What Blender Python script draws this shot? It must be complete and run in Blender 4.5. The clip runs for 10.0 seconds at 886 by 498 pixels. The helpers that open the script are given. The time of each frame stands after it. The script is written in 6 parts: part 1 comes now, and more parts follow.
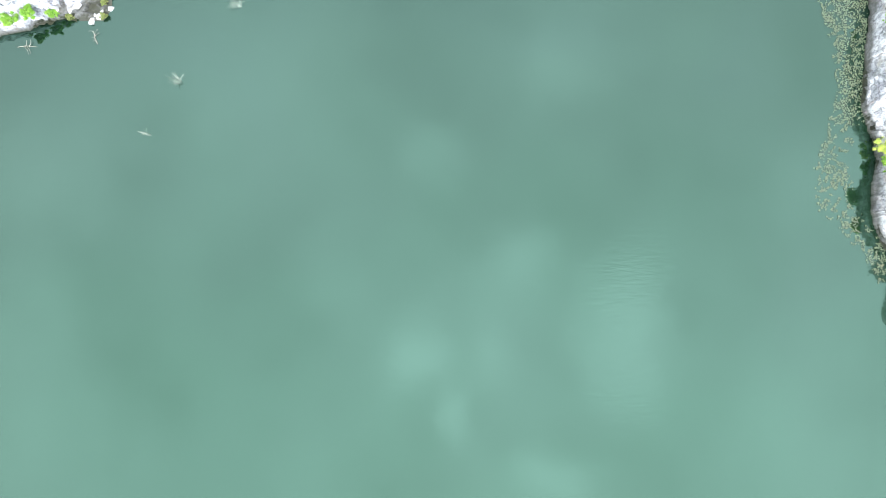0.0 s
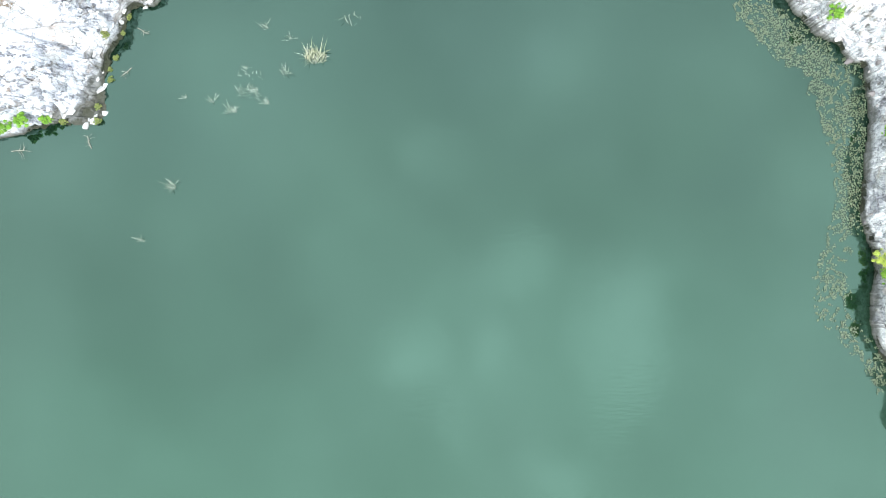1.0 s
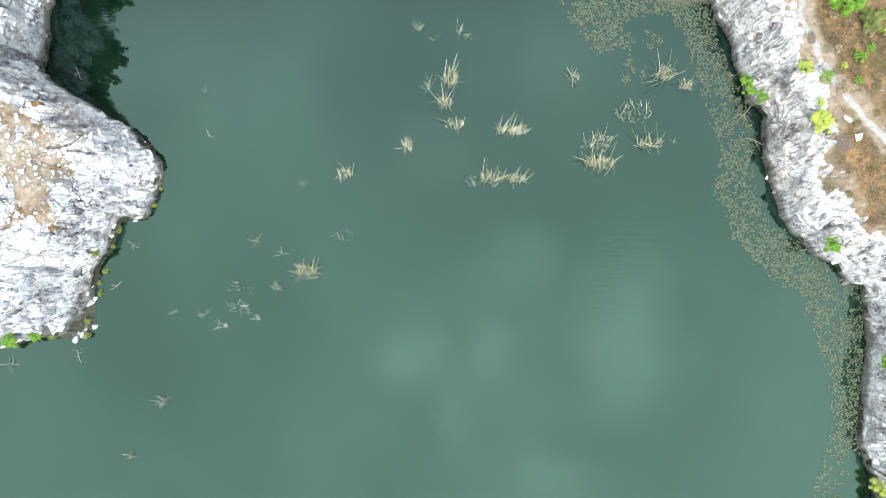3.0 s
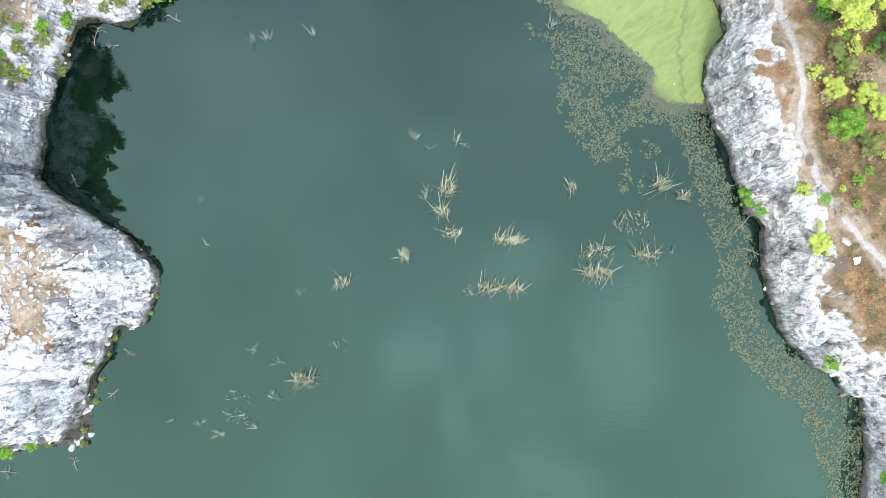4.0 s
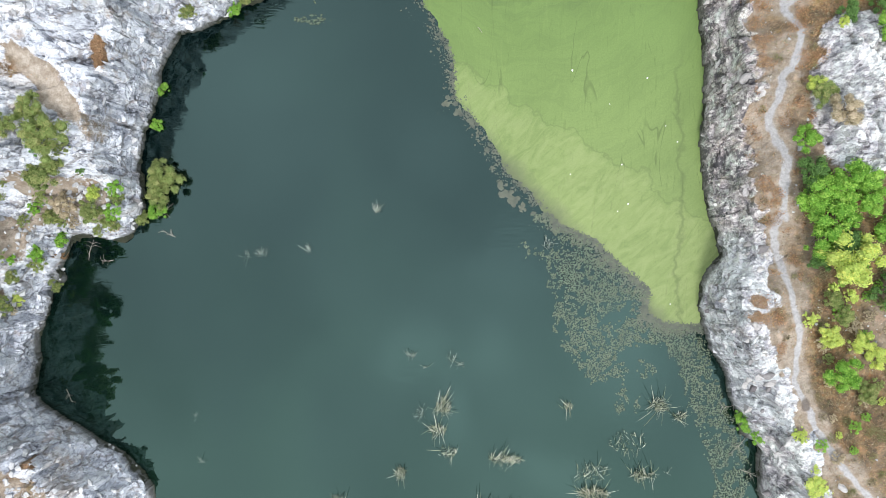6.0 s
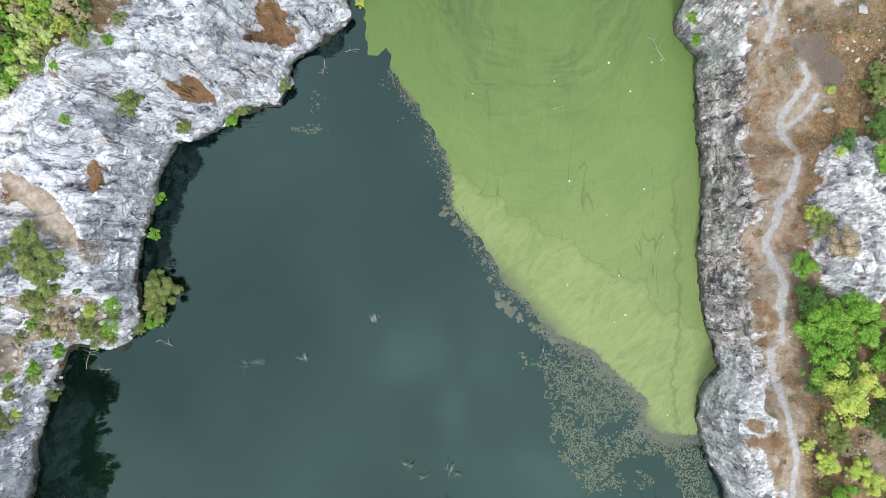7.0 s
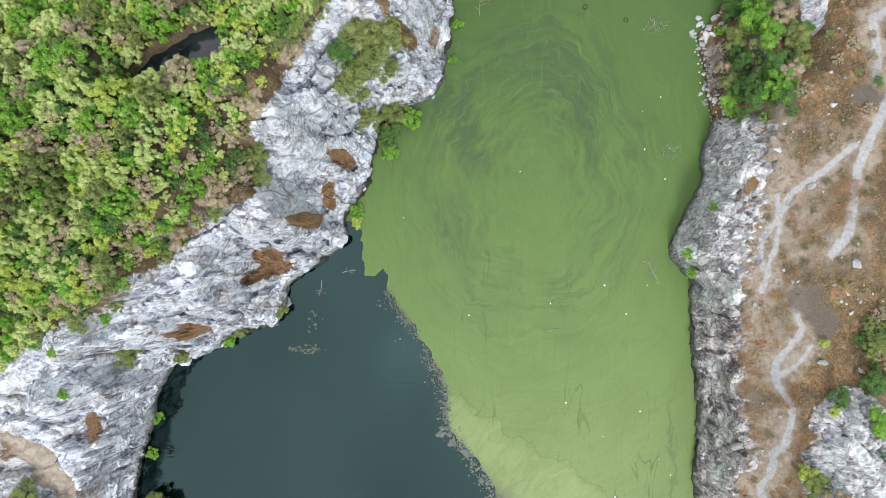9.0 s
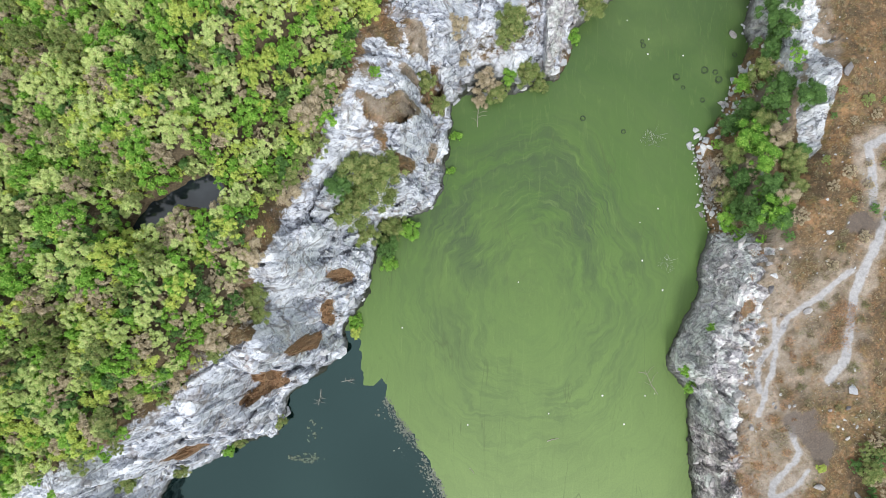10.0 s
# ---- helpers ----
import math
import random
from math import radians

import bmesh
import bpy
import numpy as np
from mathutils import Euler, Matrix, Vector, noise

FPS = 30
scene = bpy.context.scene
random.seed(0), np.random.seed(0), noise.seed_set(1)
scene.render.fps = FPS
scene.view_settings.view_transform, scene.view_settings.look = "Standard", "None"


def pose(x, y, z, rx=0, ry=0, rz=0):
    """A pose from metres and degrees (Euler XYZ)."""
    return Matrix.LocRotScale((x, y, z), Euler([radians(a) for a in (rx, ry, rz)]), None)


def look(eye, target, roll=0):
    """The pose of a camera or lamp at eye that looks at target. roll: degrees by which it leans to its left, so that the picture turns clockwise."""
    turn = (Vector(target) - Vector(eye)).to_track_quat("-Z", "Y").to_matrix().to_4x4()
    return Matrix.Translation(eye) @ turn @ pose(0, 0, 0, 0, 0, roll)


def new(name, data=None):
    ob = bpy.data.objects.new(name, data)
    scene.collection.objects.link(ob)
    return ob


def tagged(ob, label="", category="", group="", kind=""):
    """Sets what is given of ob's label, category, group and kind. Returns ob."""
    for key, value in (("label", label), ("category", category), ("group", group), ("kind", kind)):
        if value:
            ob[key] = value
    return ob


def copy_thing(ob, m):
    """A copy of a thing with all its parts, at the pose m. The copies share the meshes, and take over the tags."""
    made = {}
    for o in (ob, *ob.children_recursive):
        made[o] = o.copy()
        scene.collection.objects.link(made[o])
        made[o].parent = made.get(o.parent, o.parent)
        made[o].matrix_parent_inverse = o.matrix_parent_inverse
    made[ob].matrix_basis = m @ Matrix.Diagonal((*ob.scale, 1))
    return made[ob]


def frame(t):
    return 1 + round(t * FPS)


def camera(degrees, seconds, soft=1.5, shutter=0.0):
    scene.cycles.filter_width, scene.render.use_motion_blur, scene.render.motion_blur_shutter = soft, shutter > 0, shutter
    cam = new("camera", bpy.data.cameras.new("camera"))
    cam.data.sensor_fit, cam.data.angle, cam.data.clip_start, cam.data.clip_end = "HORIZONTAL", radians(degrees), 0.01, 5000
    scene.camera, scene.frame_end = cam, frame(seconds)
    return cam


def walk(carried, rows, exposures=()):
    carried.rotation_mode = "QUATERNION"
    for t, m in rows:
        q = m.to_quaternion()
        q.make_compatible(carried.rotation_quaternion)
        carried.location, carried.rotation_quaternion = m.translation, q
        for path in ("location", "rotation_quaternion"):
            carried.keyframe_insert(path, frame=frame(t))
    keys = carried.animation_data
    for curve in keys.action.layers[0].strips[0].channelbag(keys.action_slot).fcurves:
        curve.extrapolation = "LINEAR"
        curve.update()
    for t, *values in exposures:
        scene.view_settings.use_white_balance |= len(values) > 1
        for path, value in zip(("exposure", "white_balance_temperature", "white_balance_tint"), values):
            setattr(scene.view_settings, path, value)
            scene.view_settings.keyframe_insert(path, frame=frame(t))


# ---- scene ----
cam = camera(70.0, 10.0, 0.55)
PATH = [
    (0.0, -0.000, -0.000, 61.108, 0.374, 1.807, 0.087),
    (0.5, 0.161, 5.219, 60.929, 0.344, 1.801, 0.090),
    (1.0, 0.321, 10.442, 60.766, 0.315, 1.796, 0.090),
    (1.5, 0.478, 15.676, 60.617, 0.285, 1.790, 0.088),
    (2.0, 0.631, 20.917, 60.483, 0.255, 1.784, 0.083),
    (2.5, 0.773, 26.155, 60.365, 0.225, 1.778, 0.075),
    (3.0, 0.902, 31.382, 60.262, 0.196, 1.772, 0.065),
    (3.5, 1.022, 36.606, 60.173, 0.166, 1.766, 0.053),
    (4.0, 1.139, 41.833, 60.100, 0.136, 1.760, 0.038),
    (4.5, 1.252, 47.060, 60.043, 0.107, 1.754, 0.020),
    (5.0, 1.351, 52.272, 60.000, 0.077, 1.748, 0.000),
    (5.5, 1.432, 57.462, 59.972, 0.047, 1.742, -0.023),
    (6.0, 1.518, 62.656, 59.960, 0.017, 1.737, -0.048),
    (6.5, 1.636, 67.886, 59.963, -0.012, 1.731, -0.075),
    (7.0, 1.779, 73.155, 59.980, -0.042, 1.725, -0.106),
    (7.5, 1.909, 78.439, 60.013, -0.072, 1.719, -0.138),
    (8.0, 1.997, 83.715, 60.061, -0.101, 1.713, -0.174),
    (8.5, 2.063, 88.986, 60.125, -0.131, 1.707, -0.212),
    (9.0, 2.136, 94.260, 60.203, -0.161, 1.701, -0.252),
    (9.5, 2.228, 99.541, 60.296, -0.190, 1.695, -0.295),
    (10.0, 2.330, 104.825, 60.405, -0.220, 1.689, -0.340),
]
EXPOSURE = [(0.0, 2.00, 6500, 10), (0.5, 1.97, 6500, 9), (1.0, 1.71, 6600, 6), (1.5, 1.53, 7100, 1), (2.0, 1.49, 7100, 2), (2.5, 1.45, 6950, 4), (4.5, 1.28, 6500, 10),
            (7.0, 0.87, 6500, 10), (10.0, 0.78, 6500, 10)]
walk(cam, [(t, pose(*p)) for t, *p in PATH], EXPOSURE)

# ---- sky and sun: bright broken overcast ----
SUN_ELEV, SUN_TURN = radians(52), radians(172)

BILLOWS = ((0.157, 0.313, 0.144, 0.115, 0.14), (-0.053, 0.157, 0.102, 0.0978, 0.15), (0.09, -0.008, 0.09, 0.0978, 0.18), (0.26, -0.133, 0.12, 0.172, 0.23), (-0.084, -0.155, 0.078, 0.0805, 0.2),
           (-0.021, -0.249, 0.054, 0.0862, 0.18), (0.046, -0.16, 0.06, 0.069, 0.12), (0.148, -0.365, 0.108, 0.0805, 0.2), (-0.2, -0.053, 0.12, 0.115, 0.068), (0.57, 0.108, 0.156, 0.127, 0.095),
           (-0.65, 0.126, 0.168, 0.161, 0.15), (-0.70, -0.12, 0.168, 0.184, 0.11), (0.60, -0.30, 0.312, 0.184, 0.11), (-0.36, 0.32, 0.336, 0.253, 0.11), (-0.62, -0.33, 0.216, 0.161, 0.095))


def make_world():
    world = bpy.data.worlds.new("sky")
    scene.world = world
    world.use_nodes = True
    nt = world.node_tree
    nt.nodes.clear()
    N, link = nt.nodes.new, nt.links.new

    def math_node(op, a, b=None):
        n = N("ShaderNodeMath")
        n.operation = op
        for i, v in enumerate((a, b)):
            if v is None:
                continue
            if isinstance(v, (int, float)):
                n.inputs[i].default_value = v
            else:
                link(v, n.inputs[i])
        return n.outputs[0]

    sky = N("ShaderNodeTexSky")
    sky.sky_type = "NISHITA"
    sky.sun_disc = False
    sky.sun_elevation, sky.sun_rotation = SUN_ELEV, SUN_TURN
    blue = N("ShaderNodeVectorMath")
    blue.operation = "SCALE"
    blue.inputs["Scale"].default_value = 0.09
    link(sky.outputs[0], blue.inputs[0])
    # clouds on a flat layer overhead
    tex = N("ShaderNodeTexCoord")
    sep = N("ShaderNodeSeparateXYZ")
    link(tex.outputs["Generated"], sep.inputs[0])
    up = math_node("MAXIMUM", sep.outputs[2], 0.08)
    com = N("ShaderNodeCombineXYZ")
    link(math_node("DIVIDE", sep.outputs[0], up), com.inputs[0])
    link(math_node("DIVIDE", sep.outputs[1], up), com.inputs[1])
    noise_tex = N("ShaderNodeTexNoise")
    noise_tex.inputs["Scale"].default_value = 2.6
    noise_tex.inputs["Detail"].default_value = 3.0
    noise_tex.inputs["Roughness"].default_value = 0.5
    link(com.outputs[0], noise_tex.inputs["Vector"])
    value = math_node("MULTIPLY_ADD", noise_tex.outputs["Fac"], 0.6)
    value.node.inputs[2].default_value = 0.33
    ragged = N("ShaderNodeTexNoise")
    ragged.inputs["Scale"].default_value = 8.0
    ragged.inputs["Detail"].default_value = 4.0
    ragged.inputs["Roughness"].default_value = 0.55
    link(com.outputs[0], ragged.inputs["Vector"])
    # the thicker bright billows of the layer: place, half widths, strength
    shift = N("ShaderNodeVectorMath")
    shift.operation = "MULTIPLY_ADD"
    link(ragged.outputs["Color"], shift.inputs[0])
    shift.inputs[1].default_value = (0.13, 0.13, 0.0)
    link(com.outputs[0], shift.inputs[2])
    for u, v, ru, rv, a in BILLOWS:
        near = N("ShaderNodeMapping")
        near.inputs["Location"].default_value = (-(u + 0.065) / ru, -(v + 0.065) / rv, 0)
        near.inputs["Scale"].default_value = (1 / ru, 1 / rv, 0)
        link(shift.outputs[0], near.inputs["Vector"])
        size = N("ShaderNodeVectorMath")
        size.operation = "LENGTH"
        link(near.outputs[0], size.inputs[0])
        fall = N("ShaderNodeMapRange")
        fall.interpolation_type = "SMOOTHSTEP"
        for k, x in zip(("From Min", "From Max", "To Min", "To Max"), (0.1, 1.0, a, 0.0)):
            fall.inputs[k].default_value = x
        link(size.outputs["Value"], fall.inputs["Value"])
        value = math_node("ADD", value, fall.outputs[0])
    # an overcast sky is brightest overhead
    dome = math_node("MULTIPLY_ADD", math_node("MAXIMUM", sep.outputs[2], 0.0), 0.95)
    dome.node.inputs[2].default_value = 0.45
    value = math_node("MULTIPLY", value, dome)
    cloud = N("ShaderNodeVectorMath")
    cloud.operation = "SCALE"
    cloud.inputs[0].default_value = (0.95, 1.0, 1.06)
    link(value, cloud.inputs["Scale"])
    mix = N("ShaderNodeMix")
    mix.data_type = "RGBA"
    mix.inputs["Factor"].default_value = 0.86
    link(blue.outputs[0], mix.inputs["A"])
    link(cloud.outputs[0], mix.inputs["B"])
    bg = N("ShaderNodeBackground")
    bg.inputs["Strength"].default_value = 1.15
    link(mix.outputs["Result"], bg.inputs["Color"])
    link(bg.outputs[0], N("ShaderNodeOutputWorld").inputs[0])


make_world()
sun = new("sun", bpy.data.lights.new("sun", "SUN"))
sun.data.energy, sun.data.angle, sun.data.color = 1.45, radians(11), (1.0, 0.975, 0.94)
sun.matrix_world = look((100 * math.sin(SUN_TURN), 100 * math.cos(SUN_TURN), 100 * math.tan(SUN_ELEV)), (0, 0, 0))


# ---- materials ----
class Mat:
    """A node material with short ways to write its nodes."""

    def __init__(self, name):
        self.m = bpy.data.materials.new(name)
        self.m.use_nodes = True
        self.nt = self.m.node_tree
        self.bsdf = self.nt.nodes["Principled BSDF"]

    def n(self, kind, **ins):
        node = self.nt.nodes.new("ShaderNode" + kind)
        for k, v in ins.items():
            self.put(node.inputs[k.replace("_", " ")], v)
        return node

    def put(self, socket, v):
        if isinstance(v, bpy.types.NodeSocket):
            self.nt.links.new(v, socket)
        else:
            socket.default_value = (*v, 1) if isinstance(v, tuple) and len(v) == 3 and socket.type == "RGBA" else v

    def coords(self, scale=(1, 1, 1), turn=0.0):
        tex = self.n("TexCoord")
        mp = self.n("Mapping", Vector=tex.outputs["Object"], Scale=scale, Rotation=(0, 0, turn))
        return mp.outputs[0]

    def world_pos(self, scale=(1, 1, 1), turn=0.0):
        g = self.n("NewGeometry")
        return self.n("Mapping", Vector=g.outputs["Position"], Scale=scale, Rotation=(0, 0, turn)).outputs[0]

    def noise(self, vec, scale, detail=4.0, rough=0.55, warp=0.0):
        return self.n("TexNoise", Vector=vec, Scale=scale, Detail=detail, Roughness=rough, Distortion=warp).outputs["Fac"]

    def cells(self, vec, scale, feature="DISTANCE_TO_EDGE"):
        node = self.nt.nodes.new("ShaderNodeTexVoronoi")
        node.feature = feature
        self.put(node.inputs["Vector"], vec)
        node.inputs["Scale"].default_value = scale
        return node

    def ramp(self, fac, stops):
        node = self.n("ValToRGB", Fac=fac)
        e = node.color_ramp.elements
        while len(e) < len(stops):
            e.new(0.5)
        for el, (p, c) in zip(e, stops):
            el.position, el.color = p, (*c, 1) if isinstance(c, tuple) else (c, c, c, 1)
        return node.outputs["Color"]

    def mix(self, fac, a, b, blend="MIX"):
        node = self.nt.nodes.new("ShaderNodeMix")
        node.data_type, node.blend_type = "RGBA", blend
        for k, v in (("Factor", fac), ("A", a), ("B", b)):
            s = next(i for i in node.inputs if i.name == k and i.type == ("VALUE" if k == "Factor" else "RGBA"))
            self.put(s, v)
        return next(o for o in node.outputs if o.type == "RGBA")

    def math(self, op, a, b=0.0, clamp=False, c=-0.2):
        node = self.nt.nodes.new("ShaderNodeMath")
        node.inputs[2].default_value = c
        node.operation, node.use_clamp = op, clamp
        self.put(node.inputs[0], a)
        self.put(node.inputs[1], b)
        return node.outputs[0]

    def attr(self, name):
        node = self.nt.nodes.new("ShaderNodeAttribute")
        node.attribute_name = name
        return node.outputs["Fac"]

    def bump(self, height, strength, distance):
        b = self.n("Bump", Height=height, Strength=strength, Distance=distance)
        old = self.bsdf.inputs["Normal"]
        if old.is_linked:
            self.put(b.inputs["Normal"], old.links[0].from_socket)
        self.put(old, b.outputs[0])

    def done(self, color=None, rough=None, **ins):
        if color is not None:
            self.put(self.bsdf.inputs["Base Color"], color)
        if rough is not None:
            self.put(self.bsdf.inputs["Roughness"], rough)
        for k, v in ins.items():
            self.put(self.bsdf.inputs[k.replace("_", " ")], v)
        return self.m


def water_material():
    k = Mat("lake_water")
    p = k.world_pos()
    y = k.n("SeparateXYZ", Vector=p).outputs[1]
    murk = k.n("MapRange", Value=y, From_Min=-20.0, From_Max=70.0).outputs[0]
    drift = k.math("ADD", murk, k.math("MULTIPLY", k.math("SUBTRACT", k.noise(p, 0.045, 2.0, 0.5, 0.6), 0.5), 0.5))
    col = k.ramp(drift, ((0.0, (0.010, 0.030, 0.015)), (0.4, (0.006, 0.017, 0.009)), (0.75, (0.003, 0.010, 0.007)), (1.0, (0.001, 0.004, 0.004))))
    calm = k.ramp(k.noise(p, 0.09, 2.0), ((0.45, 0.0), (0.6, 1.0)))
    waves = k.noise(k.world_pos((0.5, 2.6, 1), 0.55), 1.5, 3.0, 0.5, 0.6)
    k.bump(k.math("MULTIPLY", waves, calm), 0.26, 0.05)
    k.bump(k.noise(p, 0.9, 3.0), 0.06, 0.05)
    sheen = k.ramp(drift, ((0.0, (0.58, 1.0, 0.865)), (0.4, (0.55, 0.93, 0.80)), (0.75, (0.50, 0.82, 0.74)), (1.0, (0.44, 0.71, 0.67))))
    return k.done(col, 0.03, IOR=1.8, Specular_Tint=sheen)


def pond_material():
    k = Mat("pond_water")
    return k.done(k.ramp(k.noise(k.world_pos(), 0.6), ((0.3, (0.012, 0.016, 0.02)), (0.7, (0.02, 0.026, 0.03)))), 0.06, IOR=1.5)


def algae_material():
    k = Mat("floating_algae")
    p = k.world_pos()
    y = k.n("SeparateXYZ", Vector=p).outputs[1]
    north = k.n("MapRange", Value=y, From_Min=60.0, From_Max=126.0).outputs[0]
    col = k.ramp(north, ((0.0, (0.205, 0.265, 0.096)), (0.36, (0.142, 0.218, 0.064)), (0.75, (0.070, 0.136, 0.029)), (1.0, (0.046, 0.088, 0.023))))
    big = k.noise(k.world_pos((1, 0.8, 1)), 0.10, 3.0, 0.5, 1.5)
    col = k.mix(k.ramp(big, ((0.4, 0.0), (0.75, 0.5))), col, (0.10, 0.155, 0.045))
    # slow eddy: streaks run round a centre
    off = k.n("SeparateXYZ", Vector=k.n("Mapping", Vector=p, Location=(-8.5, -100.3, 0.0)).outputs[0])
    wob = k.math("MULTIPLY", k.math("SUBTRACT", k.noise(p, 0.13, 4.0, 0.55), 0.5), 8.0)
    rad = k.math("ADD", k.math("SQRT", k.math("ADD", k.math("POWER", k.math("MULTIPLY", off.outputs[0], 1.25), 2.0), k.math("POWER", off.outputs[1], 2.0))), wob)
    turn = k.math("ARCTAN2", off.outputs[0], off.outputs[1])
    around_x, around_y = k.math("SINE", turn), k.math("COSINE", turn)
    ring = k.n("CombineXYZ", X=k.math("MULTIPLY", rad, 0.42), Y=k.math("MULTIPLY", around_x, 1.5), Z=k.math("MULTIPLY", around_y, 1.5)).outputs[0]
    thread = k.n("CombineXYZ", X=k.math("MULTIPLY", rad, 1.9), Y=k.math("MULTIPLY", around_x, 2.2), Z=k.math("MULTIPLY", around_y, 2.2)).outputs[0]
    smear, hair = k.noise(ring, 1.0, 6.0, 0.62, 0.8), k.noise(thread, 1.0, 6.0, 0.68, 0.6)
    # the torn veil hangs round the north of the eddy, and thins out in its south
    bow = k.math("MULTIPLY", k.ramp(k.math("DIVIDE", rad, 24.0), ((0.12, 0.15), (0.34, 1.0), (0.52, 1.0), (0.72, 0.1))), k.ramp(around_y, ((0.0, 0.35), (0.5, 1.0))))
    some = k.ramp(k.noise(p, 0.16, 4.0, 0.6, 0.5), ((0.36, 0.25), (0.54, 1.0)))
    patchy = k.math("MULTIPLY", bow, some)
    col = k.mix(k.math("MULTIPLY", patchy, k.ramp(smear, ((0.40, 0.0), (0.58, 0.85)))), col, (0.050, 0.080, 0.036))
    col = k.mix(k.math("MULTIPLY", k.math("ADD", k.math("MULTIPLY", patchy, 0.8), 0.12), k.ramp(hair, ((0.47, 0.0), (0.62, 0.85)))), col, (0.045, 0.074, 0.032))
    col = k.mix(k.math("MULTIPLY", bow, k.ramp(hair, ((0.30, 0.38), (0.44, 0.0)))), col, (0.17, 0.26, 0.07))
    # fine wind lines
    wisps = k.noise(k.world_pos((1.4, 0.22, 1), -0.3), 0.8, 7.0, 0.66, 2.4)
    col = k.mix(k.ramp(wisps, ((0.56, 0.0), (0.72, 0.14))), col, (0.26, 0.35, 0.11))
    col = k.mix(k.ramp(wisps, ((0.28, 0.55), (0.42, 0.0))), col, (0.085, 0.13, 0.04))
    line = k.noise(k.world_pos((0.5, 0.09, 1), 0.12), 0.55, 3.0, 0.5, 1.2)
    thin = k.ramp(k.math("ABSOLUTE", k.math("SUBTRACT", line, 0.47)), ((0.0, 0.6), (0.008, 0.0)))
    col = k.mix(k.math("MULTIPLY", thin, k.ramp(k.noise(p, 0.18, 3.0), ((0.48, 0.0), (0.6, 1.0)))), col, (0.06, 0.085, 0.03))
    # folded skin near the open water
    x = k.n("SeparateXYZ", Vector=p).outputs[0]
    deep = k.math("ADD", k.math("MULTIPLY", x, 0.71), k.math("MULTIPLY_ADD", y, 0.70, c=-53.5))
    along = k.math("SUBTRACT", k.math("MULTIPLY", x, 0.70), k.math("MULTIPLY", y, 0.71))
    skin_at = k.n("CombineXYZ", X=along, Y=k.math("MULTIPLY", deep, 0.30)).outputs[0]
    fold = k.noise(skin_at, 1.0, 6.0, 0.6, 1.8)
    wave = k.math("MULTIPLY", k.math("SUBTRACT", k.noise(p, 0.35, 4.0, 0.55), 0.5), 4.5)
    rim = k.math("ADD", k.math("SUBTRACT", deep, k.math("MULTIPLY", x, 0.25)), wave)
    skin = k.n("MapRange", Value=rim, From_Min=2.8, From_Max=3.5, To_Min=0.5, To_Max=0.0).outputs[0]
    pale_skin = k.ramp(fold, ((0.36, (0.165, 0.22, 0.078)), (0.47, (0.212, 0.268, 0.10)), (0.62, (0.265, 0.315, 0.132))))
    col = k.mix(skin, col, pale_skin)
    crease = k.ramp(k.math("ABSOLUTE", k.math("SUBTRACT", rim, 3.4)), ((0.0, 0.35), (0.16, 0.0)))
    col = k.mix(crease, col, (0.085, 0.11, 0.045))
    side = k.math("ABSOLUTE", k.math("SUBTRACT", k.math("ADD", x, k.math("MULTIPLY", wave, 0.75)), 21.9))
    shore_line = k.math("MULTIPLY", k.ramp(side, ((0.03, 0.45), (0.3, 0.0))), k.n("MapRange", Value=y, From_Min=78.0, From_Max=82.0, To_Min=1.0, To_Max=0.0).outputs[0])
    col = k.mix(shore_line, col, (0.075, 0.10, 0.04))
    dying = k.math("ADD", deep, k.math("MULTIPLY", wave, 0.6))
    col = k.mix(k.n("MapRange", Value=dying, From_Min=-0.4, From_Max=1.3, To_Min=0.85, To_Max=0.0).outputs[0], col, (0.095, 0.11, 0.065))
    grain = k.noise(p, 7.0, 5.0, 0.7)
    col = k.mix(k.ramp(grain, ((0.35, 0.2), (0.65, 0.0))), col, (0.07, 0.10, 0.03))
    k.bump(k.math("MULTIPLY", fold, skin), 0.45, 0.12)
    return k.done(col, 0.45, IOR=1.33)


def lily_material():
    k = Mat("lily_pad_leaf")
    isl = k.n("NewGeometry").outputs["Random Per Island"]
    col = k.ramp(isl, ((0.0, (0.042, 0.062, 0.036)), (0.5, (0.072, 0.10, 0.058)), (0.85, (0.102, 0.135, 0.08)), (1.0, (0.09, 0.092, 0.052))))
    return k.done(k.mix(0.15, col, k.ramp(k.noise(k.coords(), 9.0), ((0.3, (0.04, 0.06, 0.03)), (0.7, (0.18, 0.2, 0.12))))), 0.45)


